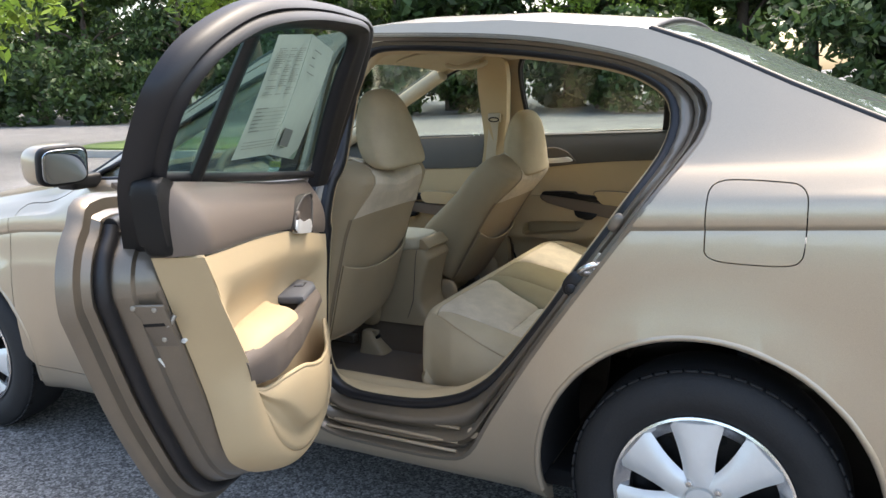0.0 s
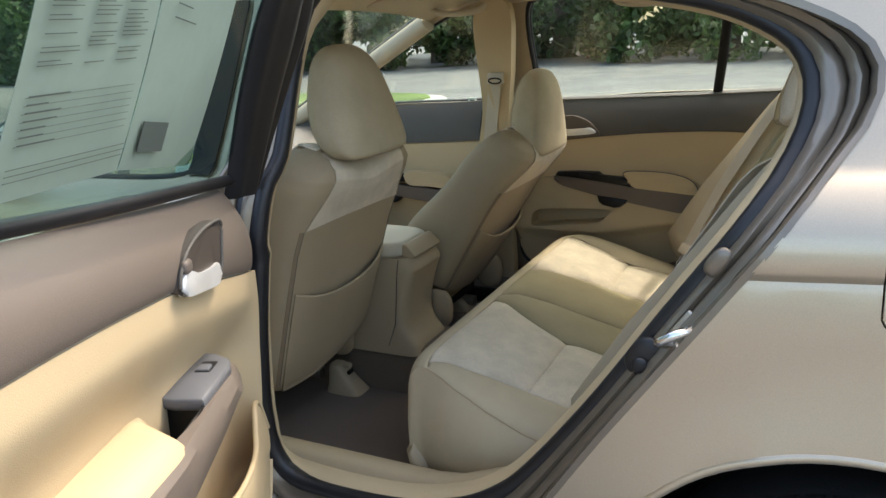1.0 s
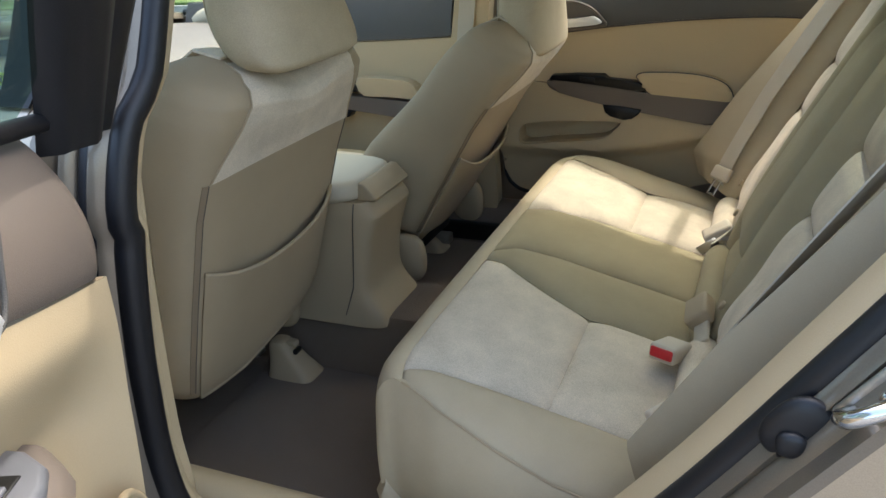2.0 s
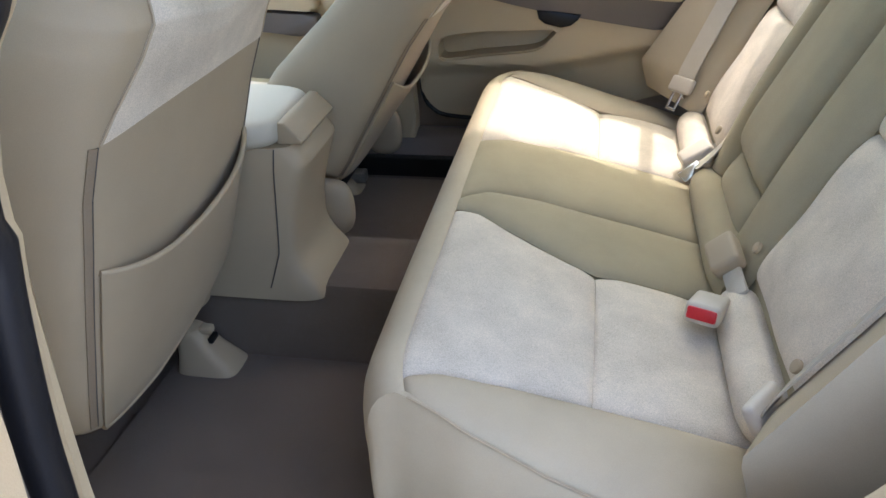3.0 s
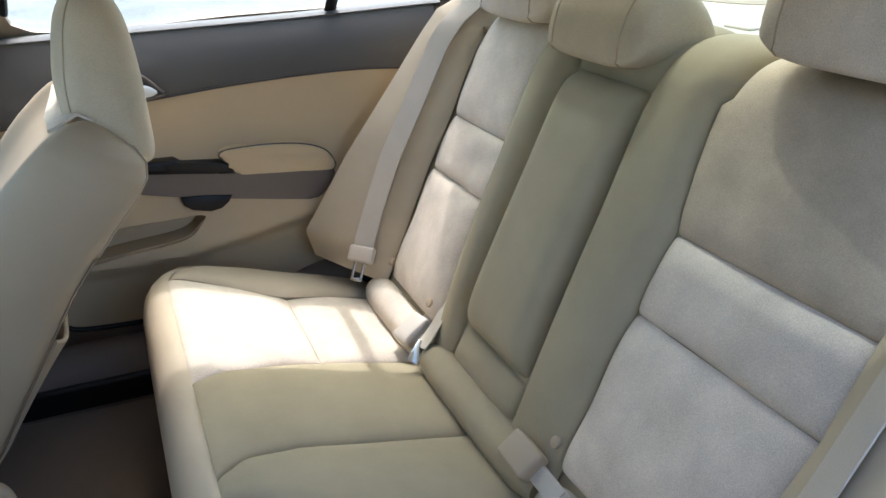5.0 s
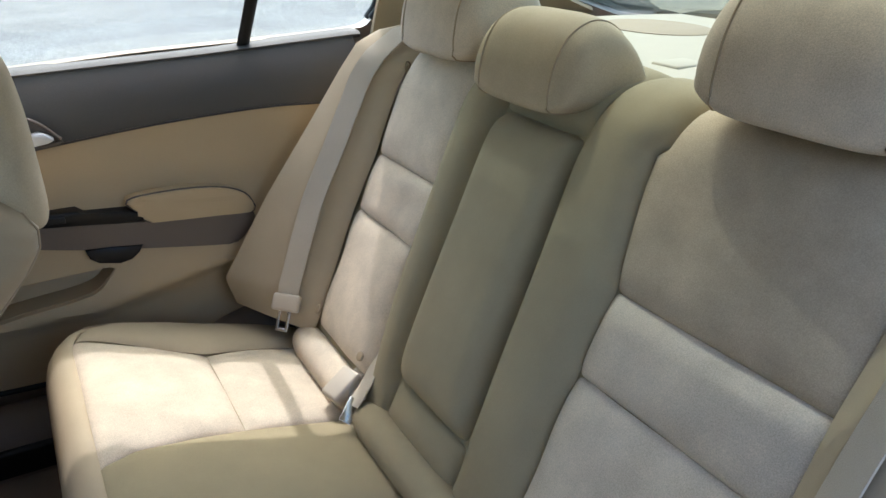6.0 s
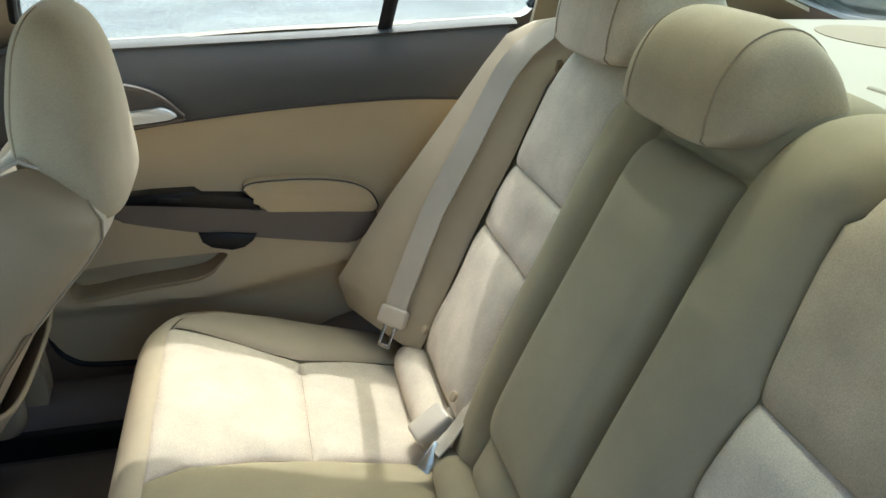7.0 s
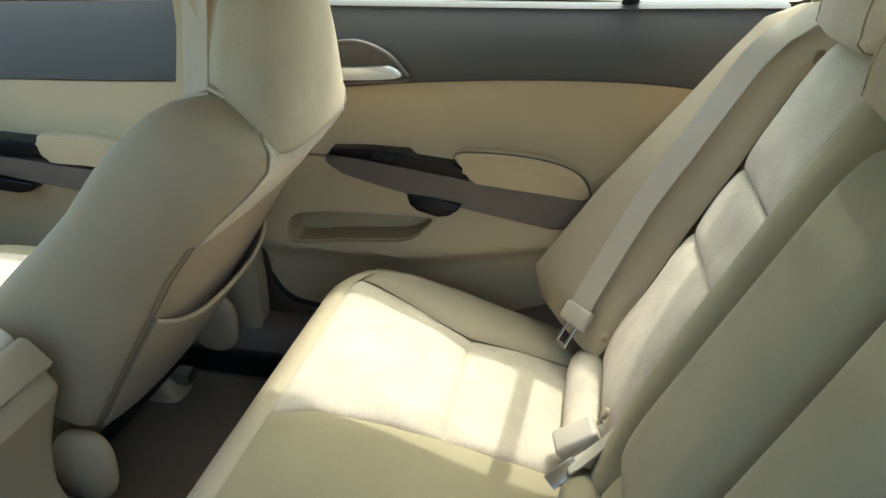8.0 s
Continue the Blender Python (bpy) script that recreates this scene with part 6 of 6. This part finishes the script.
P = np.array([[(x, y, floor_z(y) + lerp(x, [-2.4, -2.0, -1.9], [0.35, 0.06, 0.0])) for y in np.linspace(-0.70, 0.76, 70)] for x in np.linspace(-2.4, -0.42, 40)])
sheet("carpet", P, 0.02, CARPET, cabin, "worn brown carpet over the floor and tunnel")
for y, w, x0 in ((-0.385, 0.215, -1.17), (0.450, 0.20, -1.13)):
    box("floor_mat", (0.50, w * 2 + 0.06, 0.012), (x0 + 0.02, y, 0.296), CARPET, None, "", bevel=0.005)
for o in [o for o in bpy.data.objects if o.name.startswith("floor_mat")]:
    tagged(o, "brown carpeted floor mat before the rear seat", "floor mat", "rear floor mats")
# sill trims along the door openings
for sgn in (-1, 1):
    prof = [(0.735, 0.405), (0.715, 0.422), (0.68, 0.42), (0.645, 0.39), (0.625, 0.33), (0.62, 0.28)]
    P = np.array([[(x, YC + sgn * h, z + lerp(x, [-1.2, -0.75, -0.5], [0, 0, 0.10])) for h, z in spline([(a, b, 0) for a, b in prof], 18)[:, :2]] for x in np.linspace(-2.2, -0.42, 30)])
    # right trim takes a darker colour than the left: its deep shade is painted in
    sheet("sill_trim", P if sgn < 0 else P[:, ::-1], 0.01, CREAM if sgn < 0 else BROWNGREY, cabin, "cream plastic sill trim" if sgn < 0 else "plastic sill trim, darkened for the deep shade it lies in")
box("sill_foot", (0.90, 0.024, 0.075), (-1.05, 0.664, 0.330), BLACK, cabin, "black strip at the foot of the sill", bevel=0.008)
# headliner
sheet("headliner", crown(-1.42, -0.16, 28, lambda x: 0.035, -0.042, 0.97)[:, ::-1], 0.01, HEADLINER, cabin, "pale beige felt headliner")
for sgn in (-1, 1):
    rows = []
    for x in np.linspace(-1.30, -0.05, 30):
        zt, ht = float(rail(x)) - 0.050, float(rail_half(x)) * 0.97
        zb = float(lerp(x, [-1.3, -1.0, -0.7, -0.4, -0.2, -0.1], [1.430, 1.442, 1.442, 1.424, 1.37, 1.29]))
        zb = min(zb, zt - 0.01)
        rows.append([(x, YC + sgn * (ht + (half(x, zb) - 0.045 - ht) * t), zt + (zb - zt) * t - 0.01 * math.sin(t * 3.14)) for t in np.linspace(0, 1, 6)])
    P = np.array(rows)
    if sgn > 0:
        sheet("cant_rail_trim", P[::-1], 0.008, HEADLINER, cabin, "cream roof rail trim")


def handle_grab(x, sgn):
    y = YC + sgn * 0.545
    root = thing("grab_handle", (x, y, 1.40), "cream folding grab handle on the roof rail", "handle")
    tube(spline([(x - 0.10, y + sgn * 0.03, 1.425), (x - 0.085, y, 1.395), (x, y - sgn * 0.012, 1.385), (x + 0.085, y, 1.395), (x + 0.10, y + sgn * 0.03, 1.425)], 24), 0.011, IVORY, "grip", root, sides=10)
    for d in (-0.10, 0.10):
        box("mount", (0.035, 0.03, 0.03), (x + d, y + sgn * 0.03, 1.43), IVORY, root, bevel=0.008)


handle_grab(-1.26, 1)
handle_grab(-0.62, 1)
# rear shelf with a speaker grille
P = np.array([[(x, y, 1.105 + 0.012 * math.sin((x + 0.1) * 4)) for y in np.linspace(-0.60, 0.66, 30)] for x in np.linspace(0.0, 0.70, 16)])
sheet("rear_shelf", P, 0.015, IVORY, cabin, "cream moulded rear parcel shelf")
for y in (0.44, -0.38):
    a = np.linspace(0, 2 * math.pi, 40, endpoint=False)
    o = np.stack([0.40 + 0.10 * np.cos(a), y + 0.14 * np.sin(a)], 1)
    plate("speaker_grille", o, 1.110, 1.1185, VINYL, cabin, "oval speaker grille", plane="xy", bevel=0.004)
for y in (0.10, -0.34, 0.43):
    box("tether_cover", (0.075, 0.065, 0.012), (0.13, y, 1.1118), IVORY, cabin, bevel=0.005)

# right side: pillars, then the two closed doors' linings
plate("centre_pillar_trim", spline([(-1.235, 0.40), (-1.255, 0.80), (-1.225, 1.06), (-1.205, 1.40), (-1.08, 1.41), (-1.095, 1.20), (-1.12, 1.06), (-1.135, 0.80), (-1.12, 0.40)], 60, True), 0.690, 0.735, CREAM, cabin, "cream centre pillar trim")
pil = bpy.data.objects["centre_pillar_trim"]
for v in pil.data.vertices:
    if v.co.z > 1.05:
        v.co.y -= (v.co.z - 1.05) * 0.30
for sgn in (-1, 1):
    P = []
    for u in np.linspace(0, 1, 14):
        x = -0.13 + 0.60 * u
        zt = float(rail(x)) - 0.035
        P.append([(x, YC + sgn * ((half(x, 1.09) - 0.085) * (1 - t) + (float(rail_half(x)) * 0.93) * t), 1.09 + max(0.01, zt - 1.09) * t) for t in np.linspace(0, 1, 10)])
    P = np.array(P)
    sheet("rear_pillar_trim", P[::-1] if sgn > 0 else P, 0.010, CREAM, cabin, "cream rear pillar trim")
    tube([(x, YC + sgn * (float(rail_half(x)) * 0.95), float(rail(x)) - 0.045) for x in np.linspace(-1.42, -2.22, 14)], 0.034, HEADLINER, "front_pillar_trim", cabin, "cream front pillar trim", sides=12)
    pebble("sun_visor", (0.17, 0.40, 0.028), (-1.345, YC + sgn * 0.36, 1.425), HEADLINER, cabin, "folded cream sun visor", powers=(4, 2.5), rot=(0, -14, 0))

rdoor = thing("door_lining", (-0.7, 0.75, 0.40), "two-tone beige and taupe lining of the closed rear door", "door lining")


def lining(name, top, bottom, y0, y1, bulge, mat, parent, label="", n=40, k=14, thick=0.02):
    """A moulded panel facing the cabin between two lines (x, z); y0 at the top edge, y1 at the bottom."""
    a, b = spline([(x, z, 0) for x, z in top], n)[:, :2], spline([(x, z, 0) for x, z in bottom], n)[:, :2]
    P = np.array([[(a[i, 0] + (b[i, 0] - a[i, 0]) * t, y0 + (y1 - y0) * t - bulge * math.sin(math.pi * t) ** 0.8, a[i, 1] + (b[i, 1] - a[i, 1]) * t) for t in np.linspace(0, 1, k)] for i in range(n)])
    return sheet(name, P[::-1], thick, mat, parent, label, sharp=60)


BELT = [(-1.125, 0.913), (-0.914, 0.936), (-0.806, 0.949), (-0.62, 0.965), (-0.42, 0.973), (-0.28, 0.968), (-0.16, 0.958)]
tube([(x, 0.7365, z) for x, z in spline([(a, b, 0) for a, b in BELT], 40)[:, :2]], 0.0022, RECESS, "joint_line", rdoor, "dark joint between the panels", sides=6)
lining("upper_lining", [(-1.115, 1.072), (-0.93, 1.078), (-0.50, 1.090), (-0.18, 1.105)], [(-1.125, 0.915), (-0.914, 0.938), (-0.806, 0.951), (-0.62, 0.967), (-0.42, 0.975), (-0.28, 0.970), (-0.16, 0.96)], 0.782, 0.738, 0.014, TAUPE, rdoor, "dark taupe upper door panel")
lining("centre_lining", [(-1.125, 0.911), (-0.914, 0.934), (-0.806, 0.947), (-0.62, 0.963), (-0.42, 0.971), (-0.28, 0.966), (-0.16, 0.956)], [(-1.125, 0.80), (-0.95, 0.80), (-0.80, 0.79), (-0.60, 0.77), (-0.45, 0.74), (-0.2, 0.70)], 0.742, 0.725, -0.012, CREAM, rdoor, "cream padded door panel")
def lower_face(x, z):
    """Depth of the lower panel: a rounded lip under the bin that climbs towards the rear, and a face that falls back below it."""
    lip = lerp(x, [-1.12, -0.80, -0.68, -0.55, -0.40], [0.604, 0.606, 0.628, 0.655, 0.665])
    return 0.724 - 0.020 * math.exp(-((z - lip) / (0.022 if z < lip else 0.055)) ** 2) + 0.030 * min(1.0, max(0.0, (lip - z) / 0.13)) ** 0.7


lt = spline([(-1.125, 0.80, 0), (-0.95, 0.795, 0), (-0.80, 0.78, 0), (-0.60, 0.75, 0), (-0.45, 0.72, 0), (-0.2, 0.70, 0)], 60)[:, :2]
lb = spline([(-1.108, 0.56, 0), (-1.104, 0.505, 0), (-1.080, 0.468, 0), (-1.02, 0.448, 0), (-0.80, 0.440, 0), (-0.60, 0.44, 0), (-0.40, 0.44, 0), (-0.2, 0.46, 0)], 60)[:, :2]
P = np.array([[(p[0], lower_face(p[0], p[1]), p[1]) for p in (lt[i] + (lb[i] - lt[i]) * t for t in np.linspace(0, 1, 36))] for i in range(60)])
low_panel = sheet("lower_lining", P[::-1], 0.016, CREAM, rdoor, "cream lower door panel with a rounded lip", sharp=60)
tube([(x, 0.752, z) for x, z in lb[:46]], 0.006, BLACK, "lower_seal", rdoor, "black seal along the panel's lower edge", sides=8)
# armrest: band, switch panel, pad, pull cup
band = spline([(-0.963, 0.804), (-0.916, 0.806), (-0.798, 0.796), (-0.678, 0.777), (-0.563, 0.766), (-0.459, 0.758), (-0.470, 0.724), (-0.495, 0.698), (-0.516, 0.694), (-0.657, 0.716), (-0.798, 0.741), (-0.916, 0.769), (-0.953, 0.784)], 80, True)
plate("armrest_band", band, 0.706, 0.745, BROWNGREY, rdoor, "grey-brown armrest moulding", bevel=0.008, seg=4)
sw = plate("switch_panel", [(-0.956, 0.808), (-0.947, 0.821), (-0.875, 0.825), (-0.800, 0.824), (-0.787, 0.814), (-0.709, 0.808), (-0.691, 0.801), (-0.679, 0.782), (-0.729, 0.785), (-0.798, 0.794), (-0.896, 0.805)], 0.703, 0.745, GLOSSBLACK, rdoor, "glossy black switch panel", bevel=0.003)
plate("window_switch", [(-0.864, 0.808), (-0.823, 0.805), (-0.823, 0.817), (-0.864, 0.820)], 0.699, 0.745, BLACK, sw, bevel=0.002)
PAD = spline([(-0.709, 0.821), (-0.698, 0.830), (-0.667, 0.833), (-0.605, 0.833), (-0.547, 0.828), (-0.501, 0.817), (-0.472, 0.800), (-0.459, 0.778), (-0.462, 0.761), (-0.542, 0.766), (-0.625, 0.772), (-0.675, 0.778), (-0.688, 0.800)], 70, True)
plate("armrest_pad", PAD, 0.700, 0.745, CREAM, rdoor, "padded cream armrest", bevel=0.009, seg=4)
tube([(x, 0.7075, z) for x, z in shrink(PAD, -0.0012)], 0.0020, RECESS, "pad_joint", rdoor, closed=True, sides=6, up=(0, 1, 0))
plate("pull_cup", [(-0.800, 0.742), (-0.750, 0.738), (-0.692, 0.731), (-0.700, 0.717), (-0.717, 0.704), (-0.740, 0.700), (-0.779, 0.709), (-0.794, 0.721)], 0.702, 0.745, GLOSSBLACK, rdoor, "black pull cup", bevel=0.003)
BIN = spline([(-1.050, 0.640), (-1.045, 0.664), (-1.015, 0.678), (-0.94, 0.686), (-0.86, 0.689), (-0.755, 0.689), (-0.768, 0.664), (-0.79, 0.645), (-0.83, 0.635), (-0.93, 0.626), (-1.035, 0.614)], 70, True)
carve(low_panel, [prism(BIN, 0.60, 0.85)])
plate("map_bin", shrink(BIN, -0.004), 0.784, 0.790, CREAM, rdoor, "recessed door bin", bevel=0.002)
sheet("bin_wall", np.stack([np.array([(x, yy, z) for x, z in shrink(BIN, -0.0015)]) for yy in (0.722, 0.75, 0.785)], 1), 0.003, CREAM, rdoor, wrap=True)
# inner handle
HB = spline([(-0.965, 0.985), (-0.945, 1.012), (-0.905, 1.020), (-0.870, 1.014), (-0.835, 0.997), (-0.808, 0.970), (-0.802, 0.957), (-0.86, 0.948), (-0.95, 0.942), (-0.965, 0.955)], 60, True)
hand = plate("handle_bezel", HB, 0.726, 0.75, RECESS, rdoor, "dark handle recess", bevel=0.004)
tube([(x, 0.725, z) for x, z in HB], 0.0035, BROWNGREY, "handle_surround", hand, closed=True, sides=8)
plate("lever", spline([(-0.950, 0.972), (-0.90, 0.974), (-0.855, 0.978), (-0.832, 0.980), (-0.812, 0.963), (-0.86, 0.955), (-0.945, 0.950), (-0.955, 0.960)], 40, True), 0.714, 0.730, SILVER, hand, "silver handle lever", bevel=0.005, seg=3)
# post that divides the rear side window, and the frame round it
tube(spline([(-0.422, 0.800, 1.085), (-0.408, 0.752, 1.18), (-0.392, 0.690, 1.30), (-0.385, 0.655, 1.37)], 14), 0.012, BLACK, "window_post", rdoor, "black window divider post", sides=8, flat=(1.3, 0.7))
tube([(x, YC + half(x, z) - 0.035, z) for x, z in shrink(R_REAR_GLASS, 0.002) if z > 1.122], 0.008, BLACK, "window_frame", rdoor, "black inner window frame", sides=8, flat=(1.0, 1.2))

sheet("sill_ledge", np.array([[(x, y, lerp(x, [-1.115, -0.50, -0.18], [1.073, 1.091, 1.106]) + dz) for y, dz in ((0.775, -0.004), (0.783, 0.001), (0.80, 0.003), (0.835, 0.002))] for x in np.linspace(-1.115, -0.16, 30)]), 0.01, TAUPE, rdoor, "dark taupe window ledge")

fdoor = thing("door_lining", (-1.7, 0.75, 0.40), "two-tone beige and taupe lining of the closed front door", "door lining")
lining("upper_lining", [(-2.25, 1.03), (-1.80, 1.045), (-1.45, 1.060), (-1.26, 1.070)], [(-2.25, 0.88), (-1.80, 0.90), (-1.45, 0.915), (-1.262, 0.925)], 0.782, 0.735, 0.012, TAUPE, fdoor, "dark taupe upper door panel")
lining("centre_lining", [(-2.25, 0.876), (-1.80, 0.896), (-1.45, 0.911), (-1.262, 0.921)], [(-2.25, 0.42), (-1.8, 0.42), (-1.5, 0.42), (-1.26, 0.44)], 0.740, 0.715, -0.01, CREAM, fdoor, "cream door panel")
plate("armrest_band", spline([(-2.007, 0.781), (-1.799, 0.759), (-1.673, 0.748), (-1.457, 0.734), (-1.363, 0.724), (-1.394, 0.678), (-1.488, 0.684), (-1.682, 0.707), (-1.851, 0.730), (-1.986, 0.761)], 60, True), 0.702, 0.745, BROWNGREY, fdoor, "grey-brown armrest moulding", bevel=0.010)
plate("armrest_pad", spline([(-1.581, 0.792), (-1.560, 0.801), (-1.477, 0.801), (-1.405, 0.794), (-1.368, 0.771), (-1.368, 0.742), (-1.467, 0.745), (-1.566, 0.749)], 50, True), 0.698, 0.745, CREAM, fdoor, "padded cream armrest", bevel=0.010, seg=4)
plate("switch_panel", [(-1.955, 0.781), (-1.799, 0.794), (-1.664, 0.790), (-1.586, 0.788), (-1.571, 0.759), (-1.664, 0.752), (-1.914, 0.766)], 0.700, 0.745, GLOSSBLACK, fdoor, "black switch panel", bevel=0.003)
plate("pull_cup", [(-1.748, 0.709), (-1.685, 0.700), (-1.605, 0.694), (-1.618, 0.675), (-1.644, 0.669), (-1.706, 0.672), (-1.737, 0.688)], 0.698, 0.745, GLOSSBLACK, fdoor, "black pull cup", bevel=0.003)
# front passenger belt on the centre pillar
fb = thing("seat_belt", (-1.18, 0.66, 0.9), "beige front seat belt hanging on the centre pillar", "seat belt")
ribbon("webbing", spline([(-1.16, 0.650, 1.150), (-1.175, 0.662, 1.06), (-1.195, 0.672, 0.92), (-1.215, 0.675, 0.70)], 24), 0.047, 0.002, WEBBING, fb, across=(1, 0, 0))
box("belt_loop", (0.062, 0.016, 0.040), (-1.155, 0.648, 1.160), BELTPLASTIC, fb, bevel=0.006)
box("height_slider", (0.05, 0.02, 0.09), (-1.15, 0.662, 1.205), IVORY, fb, bevel=0.008)
tube([(-1.155 + 0.024 * math.cos(t), 0.638 - 0.004 * math.sin(t), 1.152 + 0.009 * math.sin(t)) for t in np.linspace(0, 2 * math.pi, 24, endpoint=False)], 0.003, BLACK, "guide_ring", fb, "dark belt guide ring", closed=True, sides=8, up=(0, 1, 0))
box("tongue_cover", (0.066, 0.018, 0.026), (-1.203, 0.664, 0.850), BELTPLASTIC, fb, bevel=0.007)
for d in (-0.011, 0.011):
    box("tongue_bar", (0.005, 0.003, 0.040), (-1.206 + d, 0.664, 0.820), CHROME, fb, bevel=0.001)
box("tongue_end", (0.027, 0.003, 0.006), (-1.206, 0.664, 0.800), CHROME, fb, bevel=0.001)
ws = thing("window_sticker", (-1.335, YC + half(-1.335, 1.062) - 0.02, 1.050), "small white sticker on the front passenger window", "sticker")
part("sheet", box_bm((0.036, 0.0012, 0.026), (-1.335, YC + half(-1.335, 1.062) - 0.019, 1.062), (22, 0, 0), 0.0), PAPER, ws)
part("print_bar", box_bm((0.020, 0.0014, 0.009), (-1.335, YC + half(-1.335, 1.062) - 0.0195, 1.063), (22, 0, 0), 0.0), INK, ws)
# driver's belt and B pillar lining on the open side
plate("centre_pillar_trim", spline([(-1.24, 0.42), (-1.26, 0.80), (-1.24, 1.06), (-1.20, 1.40), (-1.12, 1.41), (-1.115, 1.20), (-1.118, 1.0), (-1.140, 0.80), (-1.155, 0.57), (-1.155, 0.42)], 60, True), -0.745, -0.715, CREAM, cabin, "cream centre pillar trim")
pil = bpy.data.objects["centre_pillar_trim.001"]
for v in pil.data.vertices:
    if v.co.z > 1.05:
        v.co.y += (v.co.z - 1.05) * 0.30

# ---- centre console ----
con = thing("centre_console", (-1.3, 0.005, 0.42), "tan plastic centre console with a padded armrest lid", "console")
CONSOLE = spline([(0.400, -1.122, 0.112), (0.422, -1.128, 0.110), (0.440, -1.140, 0.108), (0.462, -1.156, 0.107), (0.495, -1.166, 0.107), (0.560, -1.160, 0.107), (0.630, -1.140, 0.107), (0.658, -1.129, 0.107), (0.668, -1.128, 0.106), (0.680, -1.133, 0.104), (0.703, -1.153, 0.100)], 60)


def console_ring(z, n=72):
    """Rounded box section at z: straight front, rear face at the profile's x."""
    xr, w = (float(lerp(z, [q[0] for q in CONSOLE], [q[k] for q in CONSOLE])) for k in (1, 2))
    a = np.linspace(0, 2 * math.pi, n, endpoint=False)
    cx, hx = (xr - 1.60) / 2, (xr + 1.60) / 2
    e = 2 / 9
    return [(cx + hx * math.copysign(abs(math.cos(t)) ** e, math.cos(t)), 0.012 + w * math.copysign(abs(math.sin(t)) ** e, math.sin(t)), z) for t in a]


zs = CONSOLE[::2, 0]
rings = [console_ring(z) for z in zs]
n = len(rings[0])
obj("body", np.array(rings).reshape(-1, 3), [(i * n + j, i * n + (j + 1) % n, (i + 1) * n + (j + 1) % n, (i + 1) * n + j) for i in range(len(zs) - 1) for j in range(n)] + [tuple(range(n - 1, -1, -1)), tuple((len(zs) - 1) * n + j for j in range(n))], VINYL, con, "tan plastic console body", sharp=24)
tube([(lerp(z, [0.425, 0.50, 0.70], [-1.222, -1.195, -1.176]), 0.012 - float(lerp(z, [q[0] for q in CONSOLE], [q[2] for q in CONSOLE])) + 0.0005, z) for z in np.linspace(0.425, 0.698, 16)], 0.0013, RECESS, "panel_joint", con, "dark joint of the rear panel", sides=6)
loft("lid", smooth_levels([((-1.385, 0.010, 0.694), 0.200, 0.106, 5), ((-1.385, 0.010, 0.703), 0.214, 0.117, 5), ((-1.385, 0.010, 0.726), 0.215, 0.117, 5.5), ((-1.385, 0.010, 0.742), 0.207, 0.108, 5), ((-1.385, 0.010, 0.748), 0.17, 0.08, 4)], 18), IVORY, con, "padded cream armrest lid", n=64)
plate("lid_latch", [(-1.172, 0.738), (-1.160, 0.737), (-1.130, 0.706), (-1.134, 0.699), (-1.178, 0.699)], -0.068, 0.102, VINYL, con, "sloping lid latch", bevel=0.004, seg=3)

# ---- dashboard and wheel, seen past the seats ----
dash = thing("dashboard", (-2.0, YC, 0.6), "tan and taupe dashboard with round air vents", "dashboard")
P = np.array([[(x + 0.05 * math.cos((y - YC) * 2.2), y, z) for y in np.linspace(-0.68, 0.74, 40)] for x, z in spline([(-1.92, 0.50, 0), (-1.84, 0.62, 0), (-1.83, 0.80, 0), (-1.86, 0.91, 0), (-1.95, 0.955, 0), (-2.1, 0.970, 0), (-2.42, 0.965, 0)], 30)[:, :2]])
sheet("panel", P, -0.02, BROWNGREY, dash, "dark taupe dashboard top")
for y in (-0.62, -0.12, 0.18, 0.68):
    root = box("air_vent", (0.02, 0.11, 0.075), (-1.795, y, 0.86), SILVER, dash, bevel=0.01)
    for i in range(5):
        box("slat", (0.014, 0.095, 0.005), (-1.783, y, 0.835 + i * 0.0125), BLACK, root, bevel=0.001)
swh = thing("steering_wheel", (-1.72, -0.36, 0.92), "dark steering wheel before the driver's seat", "steering wheel")
a = np.linspace(0, 2 * math.pi, 48, endpoint=False)
tube([(-1.70 - 0.07 * math.sin(t), -0.36 + 0.185 * math.cos(t), 0.93 + 0.172 * math.sin(t)) for t in a], 0.015, TAUPE, "rim", swh, closed=True, sides=10)
pebble("hub", (0.07, 0.16, 0.13), (-1.715, -0.36, 0.925), TAUPE, swh, rot=(0, -22, 0))
for y0, y1 in ((-0.44, -0.54), (-0.28, -0.18)):
    tube([(-1.71, y0, 0.925), (-1.70, y1, 0.93)], 0.017, TAUPE, "spoke", swh, sides=8)
box("firewall", (0.03, 1.45, 0.75), (-2.38, YC, 0.65), DARK, cabin, bevel=0.005)
box("boot_wall", (0.03, 1.40, 0.60), (0.06, YC, 0.78), DARK, cabin, bevel=0.005)
